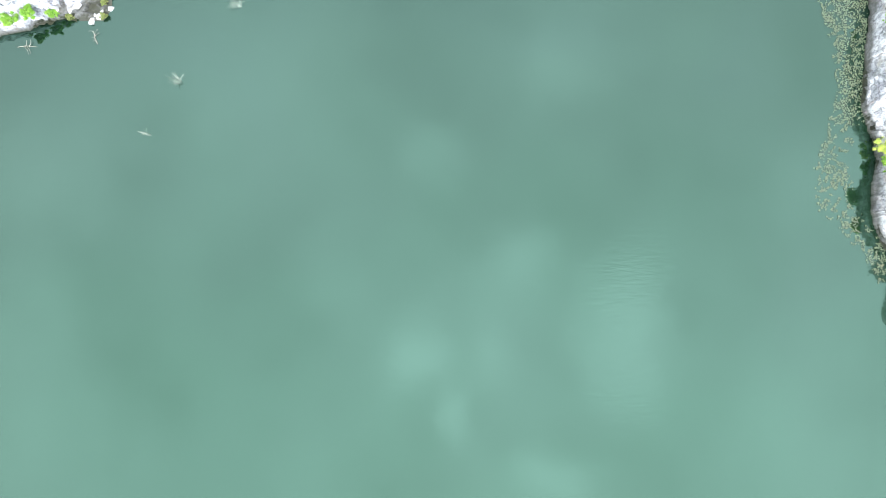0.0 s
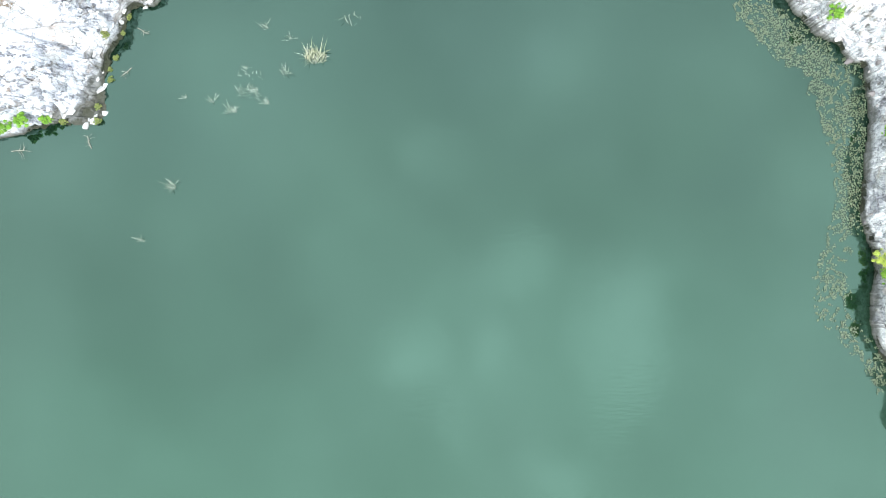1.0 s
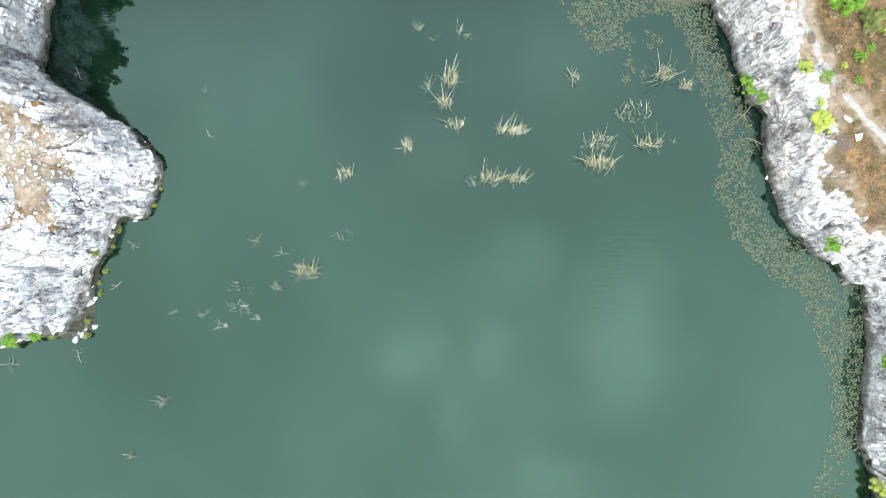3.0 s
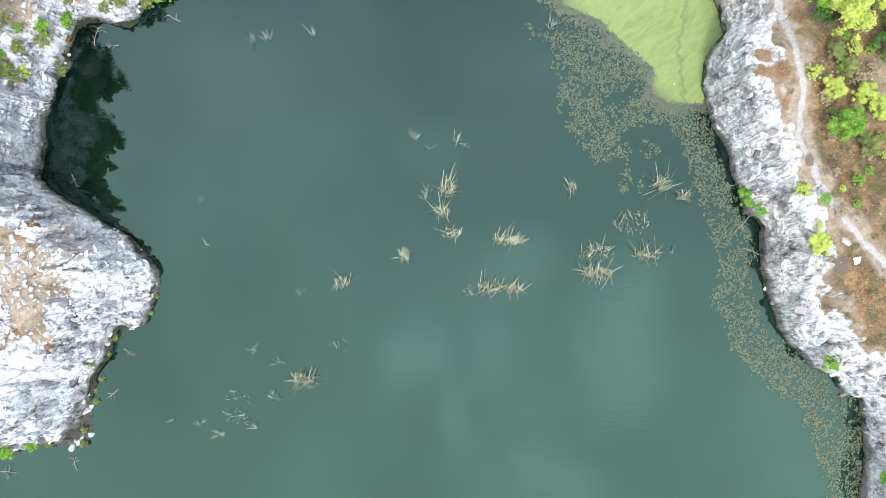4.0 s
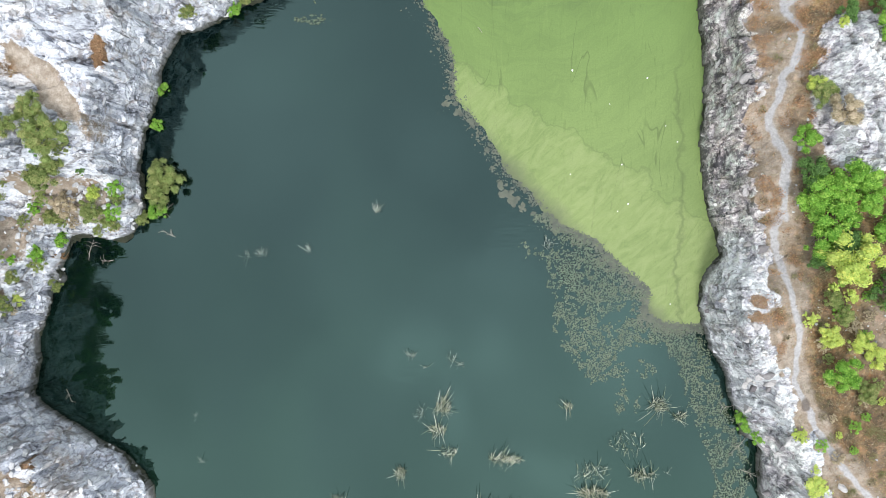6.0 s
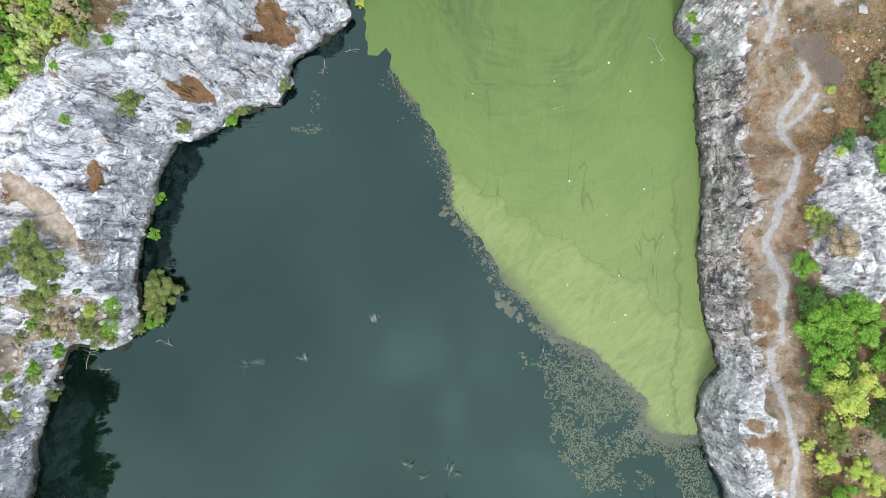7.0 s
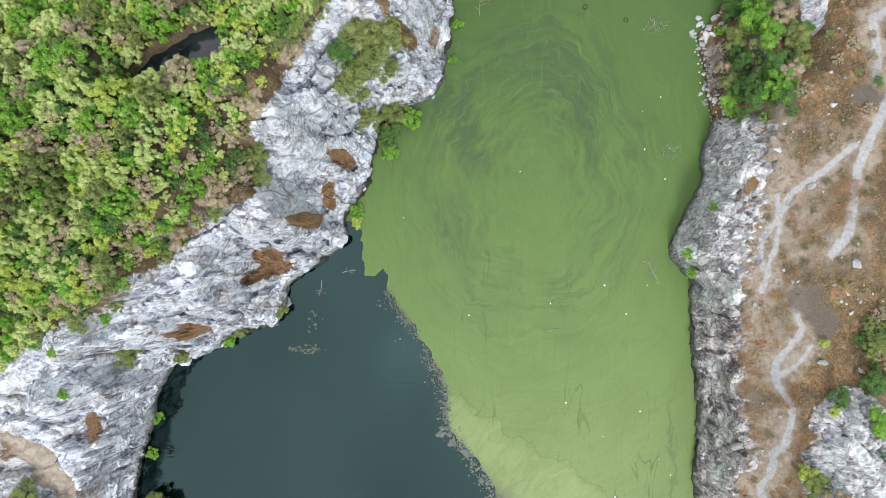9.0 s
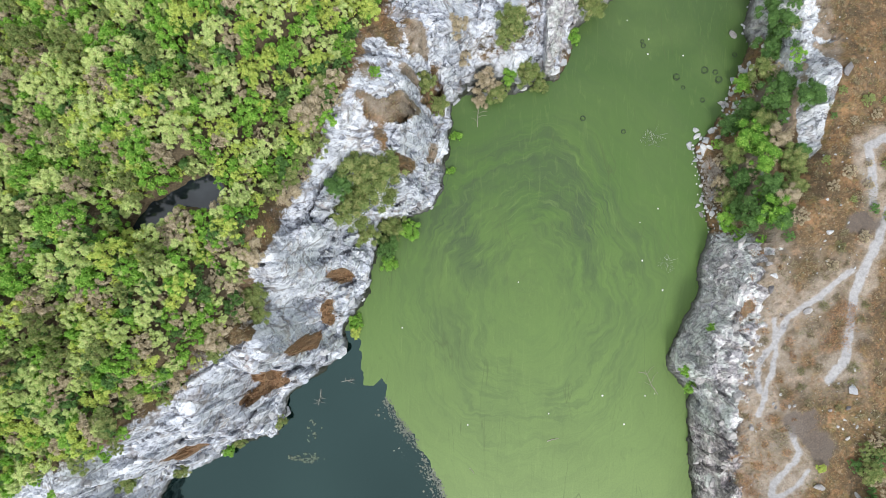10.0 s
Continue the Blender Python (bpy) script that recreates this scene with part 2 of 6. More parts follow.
def rock_nodes(k):
    """Fractured quarry rock: pale tilted plates and rubble on the west bank, purple-grey with lichen on the east bank."""
    east = k.attr("east")
    p = k.world_pos()

    def vec(op, a, b):
        node = k.nt.nodes.new("ShaderNodeVectorMath")
        node.operation = op
        k.put(node.inputs[0], a)
        k.put(node.inputs[1], b)
        return node

    warp = k.n("TexNoise", Vector=p, Scale=1.1, Detail=3.0, Roughness=0.6).outputs["Color"]
    bent = vec("ADD", p, vec("MULTIPLY", warp, (0.5, 0.5, 0.5)).outputs[0]).outputs[0]

    def split(scale, stretch, turn):
        """One net of broken plates: a tone for each, the nearness to its rim, and its tilt."""
        at_cell = k.n("Mapping", Vector=bent, Scale=stretch, Rotation=(0.2, 0.3, turn)).outputs[0]
        cell = k.cells(at_cell, scale, "F1")
        rim = k.cells(at_cell, scale, "DISTANCE_TO_EDGE").outputs["Distance"]
        lean = vec("SUBTRACT", cell.outputs["Color"], (0.5, 0.5, 0.5)).outputs[0]
        tilt = vec("DOT_PRODUCT", vec("SUBTRACT", at_cell, cell.outputs["Position"]).outputs[0], lean).outputs["Value"]
        return k.n("SeparateColor", Color=cell.outputs["Color"]).outputs[0], rim, tilt

    tone1, rim1, tilt1 = split(0.42, (0.7, 1.5, 1.0), 0.55)
    _, rim0, _ = split(0.30, (0.30, 1.5, 1.0), 0.38)
    tone2, rim2, tilt2 = split(1.15, (0.7, 1.4, 1.0), 0.75)
    tone3, rim3, tilt3 = split(3.1, (0.8, 1.3, 1.0), 0.3)
    big = k.noise(p, 0.28, 4.0, 0.6, 0.6)
    mid = k.noise(k.world_pos((0.6, 1.5, 1.2), 0.6), 1.6, 7.0, 0.7, 0.5)
    fine = k.noise(p, 7.0, 6.0, 0.72)
    shattered = k.ramp(k.noise(p, 0.42, 4.0, 0.6), ((0.40, 0.15), (0.58, 1.0)))

    def swing(v, amount):
        return k.math("MULTIPLY", k.math("SUBTRACT", v, 0.5), amount)

    mosaic = k.math("ADD", swing(tone1, 0.26), swing(tone2, 0.36))
    mosaic = k.math("ADD", mosaic, k.math("MULTIPLY", swing(tone3, 0.56), shattered))
    mosaic = k.math("ADD", k.math("ADD", mosaic, swing(mid, 0.75)), swing(fine, 0.7))
    mosaic = k.math("ADD", k.math("ADD", mosaic, swing(k.attr("tone"), 0.15)), 0.5)
    pale = k.ramp(mosaic, ((0.10, (0.11, 0.115, 0.135)), (0.24, (0.28, 0.298, 0.345)), (0.40, (0.45, 0.475, 0.535)), (0.54, (0.57, 0.598, 0.655)), (0.82, (0.73, 0.75, 0.79))))
    pale = k.mix(k.ramp(big, ((0.56, 0.0), (0.70, 0.55))), pale, k.mix(mid, (0.33, 0.30, 0.275), (0.60, 0.555, 0.50)))
    ochre = k.noise(p, 0.6, 6.0, 0.7, 0.3)
    pale = k.mix(k.ramp(ochre, ((0.57, 0.0), (0.68, 0.6))), pale, k.mix(fine, (0.16, 0.09, 0.05), (0.44, 0.33, 0.23)))
    weathered = k.noise(p, 2.0, 8.0, 0.76, 0.3)
    calm = k.math("ADD", k.math("ADD", swing(tone1, 0.14), swing(tone2, 0.24)), k.math("ADD", swing(tone3, 0.30), swing(weathered, 1.25)))
    calm = k.math("ADD", k.math("ADD", calm, swing(fine, 0.45)), 0.5)
    dark = k.ramp(calm, ((0.20, (0.06, 0.053, 0.055)), (0.38, (0.235, 0.205, 0.208)), (0.52, (0.40, 0.36, 0.357)), (0.70, (0.63, 0.59, 0.57))))
    dark = k.mix(k.ramp(k.noise(p, 0.9, 6.0, 0.7), ((0.54, 0.0), (0.66, 0.5))), dark, (0.27, 0.235, 0.15))
    lichen = k.noise(k.world_pos((1, 0.8, 1)), 0.7, 8.0, 0.8, 0.2)
    lichen = k.math("ADD", lichen, k.math("MULTIPLY_ADD", east, -0.11, c=0.115))
    dark = k.mix(k.ramp(lichen, ((0.52, 0.0), (0.58, 0.85))), dark, k.mix(k.ramp(calm, ((0.3, 0.0), (0.7, 1.0))), (0.34, 0.36, 0.315), (0.82, 0.845, 0.79)))
    soot = k.noise(k.world_pos((1, 0.7, 1)), 0.5, 8.0, 0.82, 0.2)
    soot = k.math("ADD", soot, k.math("MULTIPLY_ADD", east, 0.18, c=-0.168))
    dark = k.mix(k.ramp(soot, ((0.545, 0.0), (0.58, 0.9))), dark, k.mix(weathered, (0.03, 0.029, 0.033), (0.11, 0.105, 0.115)))
    col = k.mix(east, pale, dark)
    # cracks stand open here and there only, and never equally wide
    wide0 = k.ramp(k.noise(p, 0.5, 4.0, 0.65), ((0.44, 0.0), (0.62, 0.065)))
    wide1 = k.ramp(k.noise(p, 0.8, 4.0, 0.65), ((0.47, 0.0), (0.72, 0.10)))
    wide2 = k.ramp(k.noise(p, 1.4, 4.0, 0.65), ((0.50, 0.0), (0.74, 0.13)))
    wide3 = k.math("MULTIPLY", k.ramp(k.noise(p, 2.3, 4.0, 0.65), ((0.48, 0.0), (0.74, 0.26))), shattered)
    gap = 0.0
    joint = k.math("SUBTRACT", 1.0, k.math("DIVIDE", rim0, k.math("ADD", wide0, 0.001)), True)
    col = k.mix(k.math("MULTIPLY", k.math("MULTIPLY", joint, 1.6, True), k.math("MULTIPLY_ADD", east, -0.4, c=0.6)), col, k.mix(fine, (0.07, 0.06, 0.055), (0.25, 0.21, 0.18)))
    for rim, wide in ((rim1, wide1), (rim2, wide2), (rim3, wide3)):
        near = k.math("SUBTRACT", 1.0, k.math("DIVIDE", rim, k.math("ADD", wide, 0.001)), True)
        gap = k.math("MAXIMUM", gap, k.math("MULTIPLY", near, 1.5, True))
    gap = k.math("MULTIPLY", gap, k.ramp(fine, ((0.36, 1.0), (0.62, 0.15))))
    col = k.mix(k.math("MULTIPLY", gap, k.math("MULTIPLY_ADD", east, -0.2, c=0.75)), col, (0.085, 0.082, 0.085))
    relief = k.math("ADD", k.math("MULTIPLY", tilt1, 0.55), k.math("MULTIPLY", tilt2, 0.75))
    relief = k.math("ADD", relief, k.math("MULTIPLY", k.math("MULTIPLY", tilt3, 0.9), shattered))
    relief = k.math("SUBTRACT", k.math("ADD", relief, swing(mid, 0.16)), k.math("MULTIPLY", gap, 0.10))
    relief = k.math("ADD", k.math("MULTIPLY", relief, k.math("MULTIPLY_ADD", east, -0.2, c=1.0)), k.math("MULTIPLY", swing(weathered, 0.35), east))
    k.bump(k.math("MULTIPLY", relief, k.attr("rock")), 0.5, 1.0)
    k.bump(fine, 0.5, 0.05)
    return col


def ground_material():
    k = Mat("quarry_ground")
    rock = rock_nodes(k)
    p = k.world_pos()
    n1, n2, n3 = k.noise(p, 0.35, 5.0, 0.6, 0.4), k.noise(p, 1.6, 6.0, 0.65), k.noise(p, 9.0, 5.0, 0.7)
    soil = k.ramp(n2, ((0.22, (0.075, 0.052, 0.032)), (0.42, (0.145, 0.105, 0.06)), (0.58, (0.235, 0.18, 0.112)), (0.8, (0.37, 0.31, 0.23))))
    straw = k.ramp(n3, ((0.3, (0.12, 0.085, 0.05)), (0.5, (0.27, 0.20, 0.125)), (0.7, (0.42, 0.345, 0.24))))
    soil = k.mix(k.ramp(n1, ((0.42, 0.85), (0.56, 0.1))), soil, straw)
    soil = k.mix(k.ramp(k.noise(p, 0.5, 4.0, 0.6), ((0.56, 0.0), (0.68, 0.6))), soil, (0.105, 0.125, 0.04))
    # tufts and dead leaves, large and small
    for size, share in ((0.8, 0.85), (1.7, 0.9), (4.2, 0.85)):
        cell = k.cells(p, size, "F1")
        hue = k.n("SeparateColor", Color=cell.outputs["Color"])
        tuft = k.ramp(hue.outputs[0], ((0.0, (0.075, 0.052, 0.034)), (0.2, (0.17, 0.115, 0.065)), (0.38, (0.17, 0.175, 0.06)), (0.55, (0.33, 0.255, 0.12)), (0.75, (0.36, 0.195, 0.095)), (1.0, (0.46, 0.39, 0.26))))
        near = k.math("ADD", cell.outputs["Distance"], k.math("MULTIPLY", k.math("SUBTRACT", k.math("ADD", n3, n2), 1.0), 0.7))
        seen = k.math("MULTIPLY", k.ramp(near, ((0.25, share), (0.6, 0.0))), k.ramp(hue.outputs[1], ((0.25, 0.0), (0.45, 1.0))))
        soil = k.mix(seen, soil, tuft)
    soil = k.mix(k.ramp(k.noise(p, 0.22, 5.0, 0.65, 0.5), ((0.46, 0.0), (0.62, 0.75))), soil, k.ramp(n3, ((0.3, (0.055, 0.042, 0.024)), (0.55, (0.15, 0.115, 0.06)), (0.75, (0.24, 0.20, 0.10)))))
    # crumbs, dead leaves and the shadows of stalks, put into the soil colour
    crumb = k.cells(p, 9.5, "F1")
    tint = k.n("SeparateColor", Color=crumb.outputs["Color"])
    speck = k.ramp(tint.outputs[0], ((0.0, (0.05, 0.038, 0.026)), (0.3, (0.14, 0.105, 0.065)), (0.55, (0.26, 0.16, 0.085)), (0.75, (0.36, 0.30, 0.21)), (1.0, (0.48, 0.45, 0.40))))
    soil = k.mix(k.ramp(tint.outputs[1], ((0.35, 0.0), (0.6, 0.4))), soil, speck)
    grit = k.noise(p, 2.6, 9.0, 0.78, 0.2)
    soil = k.mix(0.85, soil, k.mix(1.0, soil, k.ramp(grit, ((0.30, (0.34, 0.32, 0.30)), (0.48, (0.80, 0.78, 0.75)), (0.68, (1.18, 1.16, 1.12)))), "MULTIPLY"))
    rust = k.ramp(n3, ((0.3, (0.09, 0.048, 0.026)), (0.52, (0.25, 0.14, 0.072)), (0.74, (0.44, 0.28, 0.16))))
    shade = k.ramp(k.noise(p, 0.45, 6.0, 0.7, 0.4), ((0.34, (0.42, 0.38, 0.33)), (0.46, (0.66, 0.60, 0.52)), (0.56, (0.80, 0.66, 0.50)), (0.66, (0.98, 0.90, 0.80))))
    soil = k.mix(1.0, soil, shade, "MULTIPLY")
    soil = k.mix(k.ramp(k.noise(p, 0.8, 6.0, 0.72), ((0.57, 0.0), (0.64, 0.6))), soil, k.mix(n3, (0.20, 0.09, 0.035), (0.46, 0.26, 0.13)))
    soil = k.mix(k.math("MULTIPLY", k.attr("rust"), k.ramp(grit, ((0.36, 1.0), (0.62, 0.45)))), soil, rust)
    litter = k.ramp(n3, ((0.3, (0.03, 0.022, 0.013)), (0.5, (0.085, 0.062, 0.034)), (0.75, (0.20, 0.155, 0.09))))
    soil = k.mix(k.attr("forest"), soil, litter)
    soil = k.mix(k.attr("wild"), soil, k.ramp(n3, ((0.3, (0.045, 0.06, 0.025)), (0.7, (0.14, 0.15, 0.06)))))
    tan = k.mix(k.ramp(n3, ((0.38, 0.5), (0.55, 0.0))), k.ramp(n2, ((0.3, (0.22, 0.175, 0.13)), (0.6, (0.42, 0.37, 0.315)))), (0.17, 0.125, 0.085))
    soil = k.mix(k.attr("tan"), soil, tan)
    gravel = k.ramp(k.noise(p, 4.0, 6.0, 0.7), ((0.3, (0.24, 0.24, 0.25)), (0.55, (0.37, 0.373, 0.385)), (0.75, (0.47, 0.473, 0.48))))
    edge = k.math("ADD", k.attr("path"), k.math("MULTIPLY", k.math("SUBTRACT", n2, 0.5), 0.8))
    soil = k.mix(k.ramp(edge, ((0.42, 0.0), (0.75, 0.8))), soil, gravel)
    burn = k.math("ADD", k.attr("burnt"), k.math("MULTIPLY", k.math("SUBTRACT", n2, 0.5), 0.5))
    soil = k.mix(k.ramp(burn, ((0.12, 0.0), (0.5, 0.9))), soil, k.ramp(n3, ((0.3, (0.06, 0.05, 0.044)), (0.7, (0.16, 0.125, 0.10)))))
    # rock coloured darker towards the water, for the wet, shaded faces mirrored there
    foot_shade = k.n("SeparateXYZ", Vector=p).outputs[2]
    foot_shade = k.math("ADD", foot_shade, k.math("MULTIPLY", k.math("SUBTRACT", n1, 0.5), 2.4))
    rock = k.mix(k.ramp(k.math("MULTIPLY", foot_shade, 0.5), ((0.25, 0.8), (0.62, 0.0))), rock, (0.055, 0.058, 0.045))
    # moss and stains low on the sheer faces, coloured darker to stand for shade
    moss_shade = k.math("ADD", k.attr("face"), k.math("MULTIPLY", k.math("SUBTRACT", n2, 0.5), 0.5))
    rock = k.mix(k.ramp(moss_shade, ((0.35, 0.0), (0.7, 0.93))), rock, k.ramp(n3, ((0.35, (0.006, 0.009, 0.004)), (0.6, (0.022, 0.028, 0.010)), (0.8, (0.09, 0.09, 0.025)))))
    share = k.math("ADD", k.attr("rock"), k.math("MULTIPLY", k.math("SUBTRACT", n2, 0.5), 0.8))
    share = k.math("ADD", share, k.math("MULTIPLY", k.math("SUBTRACT", n3, 0.5), 0.5))
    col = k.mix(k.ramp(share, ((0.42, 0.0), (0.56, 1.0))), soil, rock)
    wet = k.n("MapRange", Value=k.n("SeparateXYZ", Vector=p).outputs[2], From_Min=0.0, From_Max=0.35, To_Min=1.0, To_Max=0.0).outputs[0]
    col = k.mix(k.math("MULTIPLY", wet, 0.85), col, (0.022, 0.026, 0.011))
    return k.done(col, 0.85)


def stone_material(name, lo, hi):
    k = Mat(name)
    rnd = k.n("ObjectInfo").outputs["Random"]
    isl = k.n("NewGeometry").outputs["Random Per Island"]
    v = k.math("FRACT", k.math("ADD", rnd, isl))
    col = k.mix(v, lo, hi)
    col = k.mix(k.ramp(k.noise(k.coords(), 4.0, 6.0, 0.7), ((0.3, 0.55), (0.6, 0.0))), col, tuple(c * 0.45 for c in lo))
    k.bump(k.noise(k.coords(), 7.0, 5.0, 0.7), 0.5, 0.04)
    return k.done(col, 0.85)


def leaf_material(name, dark, light, tip=None):
    k = Mat(name)
    rnd = k.n("ObjectInfo").outputs["Random"]
    isl = k.n("NewGeometry").outputs["Random Per Island"]
    clump = k.noise(k.coords(), 2.2, 3.0, 0.6)
    col = k.mix(k.math("MULTIPLY_ADD", clump, 1.4, True), dark, light)
    col = k.mix(k.math("MULTIPLY", rnd, 0.6), col, light)
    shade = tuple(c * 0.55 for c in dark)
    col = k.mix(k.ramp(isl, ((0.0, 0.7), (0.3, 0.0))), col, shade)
    col = k.mix(k.ramp(isl, ((0.62, 0.0), (0.95, 0.9))), col, tip or tuple(min(1, c * 1.35) for c in light))
    m = k.done(col, 0.55, Specular_IOR_Level=0.25)
    thru = k.n("BsdfTranslucent", Color=col)
    out = k.nt.nodes["Material Output"]
    both = k.n("MixShader", Fac=0.38)
    k.nt.links.new(k.bsdf.outputs[0], both.inputs[1])
    k.nt.links.new(thru.outputs[0], both.inputs[2])
    k.nt.links.new(both.outputs[0], out.inputs["Surface"])
    return m


def plain_material(name, lo, hi, rough=0.7, scale=5.0):
    k = Mat(name)
    col = k.ramp(k.noise(k.coords(), scale, 5.0, 0.6), ((0.3, lo), (0.7, hi)))
    return k.done(col, rough)


def straw_material(name, stops):
    k = Mat(name)
    isl = k.n("NewGeometry").outputs["Random Per Island"]
    isl = k.math("FRACT", k.math("ADD", isl, k.n("ObjectInfo").outputs["Random"]))
    return k.done(k.ramp(isl, stops), 0.8)


SCUM = plain_material("grey_green_scum", (0.035, 0.045, 0.034), (0.10, 0.11, 0.075), 0.4, 1.6)
WATER, POND, ALGAE, LILY, GROUND = water_material(), pond_material(), algae_material(), lily_material(), ground_material()
PALE_STONE = stone_material("pale_stone", (0.36, 0.37, 0.39), (0.62, 0.62, 0.62))
GREY_STONE = stone_material("grey_stone", (0.13, 0.12, 0.125), (0.56, 0.54, 0.52))
BARK = plain_material("bark", (0.06, 0.045, 0.03), (0.16, 0.12, 0.09), 0.9)
DEADWOOD = plain_material("dead_wood", (0.22, 0.19, 0.16), (0.42, 0.38, 0.33), 0.85)
RUBBER = plain_material("algae_covered_rubber", (0.012, 0.022, 0.010), (0.05, 0.09, 0.025), 0.7, 3.0)
FOAM = plain_material("white_litter", (0.62, 0.62, 0.6), (0.8, 0.8, 0.78), 0.6)
BOX_GREY = plain_material("grey_painted_metal", (0.35, 0.36, 0.38), (0.45, 0.46, 0.48), 0.6)
REED = straw_material("reed_blade", ((0.0, (0.10, 0.13, 0.075)), (0.3, (0.24, 0.25, 0.15)), (0.65, (0.45, 0.43, 0.31)), (1.0, (0.68, 0.66, 0.56))))
REED_GREY = straw_material("bleached_reed", ((0.0, (0.13, 0.16, 0.12)), (0.5, (0.30, 0.32, 0.26)), (1.0, (0.55, 0.56, 0.50))))
STRAW = straw_material("dry_grass", ((0.0, (0.055, 0.04, 0.024)), (0.25, (0.15, 0.115, 0.066)), (0.45, (0.19, 0.18, 0.075)), (0.65, (0.32, 0.26, 0.155)), (0.85, (0.46, 0.40, 0.27)), (1.0, (0.14, 0.16, 0.055))))
OLIVE_GRASS = straw_material("olive_grass", ((0.0, (0.07, 0.075, 0.03)), (0.4, (0.15, 0.16, 0.06)), (0.8, (0.25, 0.25, 0.10)), (1.0, (0.33, 0.28, 0.14))))
RUST = straw_material("rusty_dry_brush", ((0.0, (0.05, 0.028, 0.016)), (0.4, (0.24, 0.125, 0.06)), (0.75, (0.50, 0.29, 0.15)), (0.9, (0.60, 0.43, 0.27)), (1.0, (0.22, 0.19, 0.08))))
ORANGE = straw_material("orange_dry_brush", ((0.0, (0.12, 0.06, 0.03)), (0.4, (0.34, 0.17, 0.08)), (0.75, (0.54, 0.33, 0.18)), (1.0, (0.26, 0.22, 0.09))))
LEAVES = [
    leaf_material("olive_feathery_leaves", (0.12, 0.185, 0.05), (0.33, 0.42, 0.14), (0.47, 0.46, 0.20)),
    leaf_material("bright_green_leaves", (0.075, 0.23, 0.024), (0.27, 0.53, 0.075), (0.46, 0.66, 0.14)),
    leaf_material("yellow_green_leaves", (0.29, 0.43, 0.07), (0.60, 0.71, 0.19), (0.76, 0.76, 0.20)),
    leaf_material("brown_seeding_leaves", (0.31, 0.26, 0.16), (0.58, 0.50, 0.34), (0.70, 0.60, 0.46)),
    leaf_material("dark_green_leaves", (0.06, 0.15, 0.04), (0.16, 0.29, 0.08)),
    leaf_material("light_olive_leaves", (0.33, 0.47, 0.14), (0.70, 0.81, 0.34), (0.80, 0.80, 0.40)),
]


# ---- plan of the quarry lake: shore lines, heights, paths (metres) ----
WEST_SHORE_SOUTH = [(-62, 12), (-52, 20), (-44.3, 21.2), (-41, 22.3), (-38.7, 22.8), (-36.8, 22.3), (-34.9, 22.7), (-34.2, 24.2), (-34.4, 26.4), (-34, 28.9),
                    (-33.1, 30.5), (-32.3, 33.3), (-31.6, 34.2), (-29.7, 33.9), (-28.9, 34.7), (-28.1, 36.8), (-27.5, 38.7), (-27.6, 40.1), (-29.3, 42.2),
                    (-31.4, 43.8), (-33.2, 44.6), (-35.4, 46.2), (-37.1, 46.9), (-39.6, 48.7), (-39.2, 49.7), (-38.9, 52.1), (-38.9, 54.3), (-38.2, 56.4),
                    (-37.5, 58.4), (-36.3, 59.6), (-36.5, 61.4), (-35.7, 63.1), (-34.4, 63.8), (-31.5, 63.2), (-29.9, 63.9), (-29.3, 64.5)]
WEST_SHORE_NORTH = [(-28.6, 66.5), (-28.8, 68.7), (-29, 71.2), (-28.6, 72.8), (-28.4, 74.3), (-27.5, 76.5), (-26.9, 79.7), (-25.3, 82.9), (-22.2, 83.7),
                    (-18.6, 85.8), (-15.1, 86.6), (-14.5, 88.8), (-13.9, 91), (-9.9, 93.3), (-8.2, 94.9), (-8.3, 97.3), (-6.6, 100.2), (-5.9, 102.7),
                    (-5.5, 105.1), (-4.1, 106.9), (-0.7, 107.9), (0.7, 109.8), (1.2, 112.2), (1.6, 115.4), (1.8, 118.1), (2.7, 118.9), (5.3, 118.3),
                    (8.5, 119.2), (10.2, 120.4), (11.6, 120.4), (12.8, 122.8), (12.8, 124.9), (15.2, 126.8), (16.8, 128.1), (19, 134), (24, 138), (29, 134)]
EAST_SHORE_NORTH = [(29.7, 127.9), (28.8, 125.2), (29.4, 123.6), (28.6, 121.5), (27.6, 119.4), (27, 117.3), (25.7, 115.3), (24.2, 114.1), (24.9, 110.4),
                    (25.2, 107.7), (25.7, 106.2), (24.8, 103.7), (24.5, 100.5), (22.9, 97.3), (22.7, 96.4), (21.6, 94.3), (21.6, 93.3), (23.6, 91.1),
                    (23.5, 86.9), (23.7, 83.2), (24.1, 77.9), (24, 75), (23.7, 72.6), (23.8, 70.8), (24.3, 66), (25.4, 64.3), (25.3, 61.9), (24, 60.2)]
EAST_SHORE_SOUTH = [(23.7, 58), (23.8, 55.5), (24.8, 53.2), (25.8, 51.1), (26.6, 48.7), (27.5, 45.5), (28.8, 44.6), (29.2, 41.9), (28.9, 39.9), (30, 37.1),
                    (30.5, 34.9), (31.6, 33.3), (33.7, 31.3), (35.6, 30.1), (36.6, 28.6), (38.2, 28.3), (38.4, 24.4), (38.3, 21.2), (37.9, 17.4), (37.9, 13.7),
                    (38.2, 11.6), (38.8, 10.8), (39, 8.9), (38.7, 6.2), (38.6, 3.6), (39.2, 2.2), (40, 0.1), (42, -8), (44, -25), (38, -45), (10, -58),
                    (-25, -55), (-55, -40), (-66, -15)]
LAKE = WEST_SHORE_SOUTH + WEST_SHORE_NORTH + EAST_SHORE_NORTH + EAST_SHORE_SOUTH
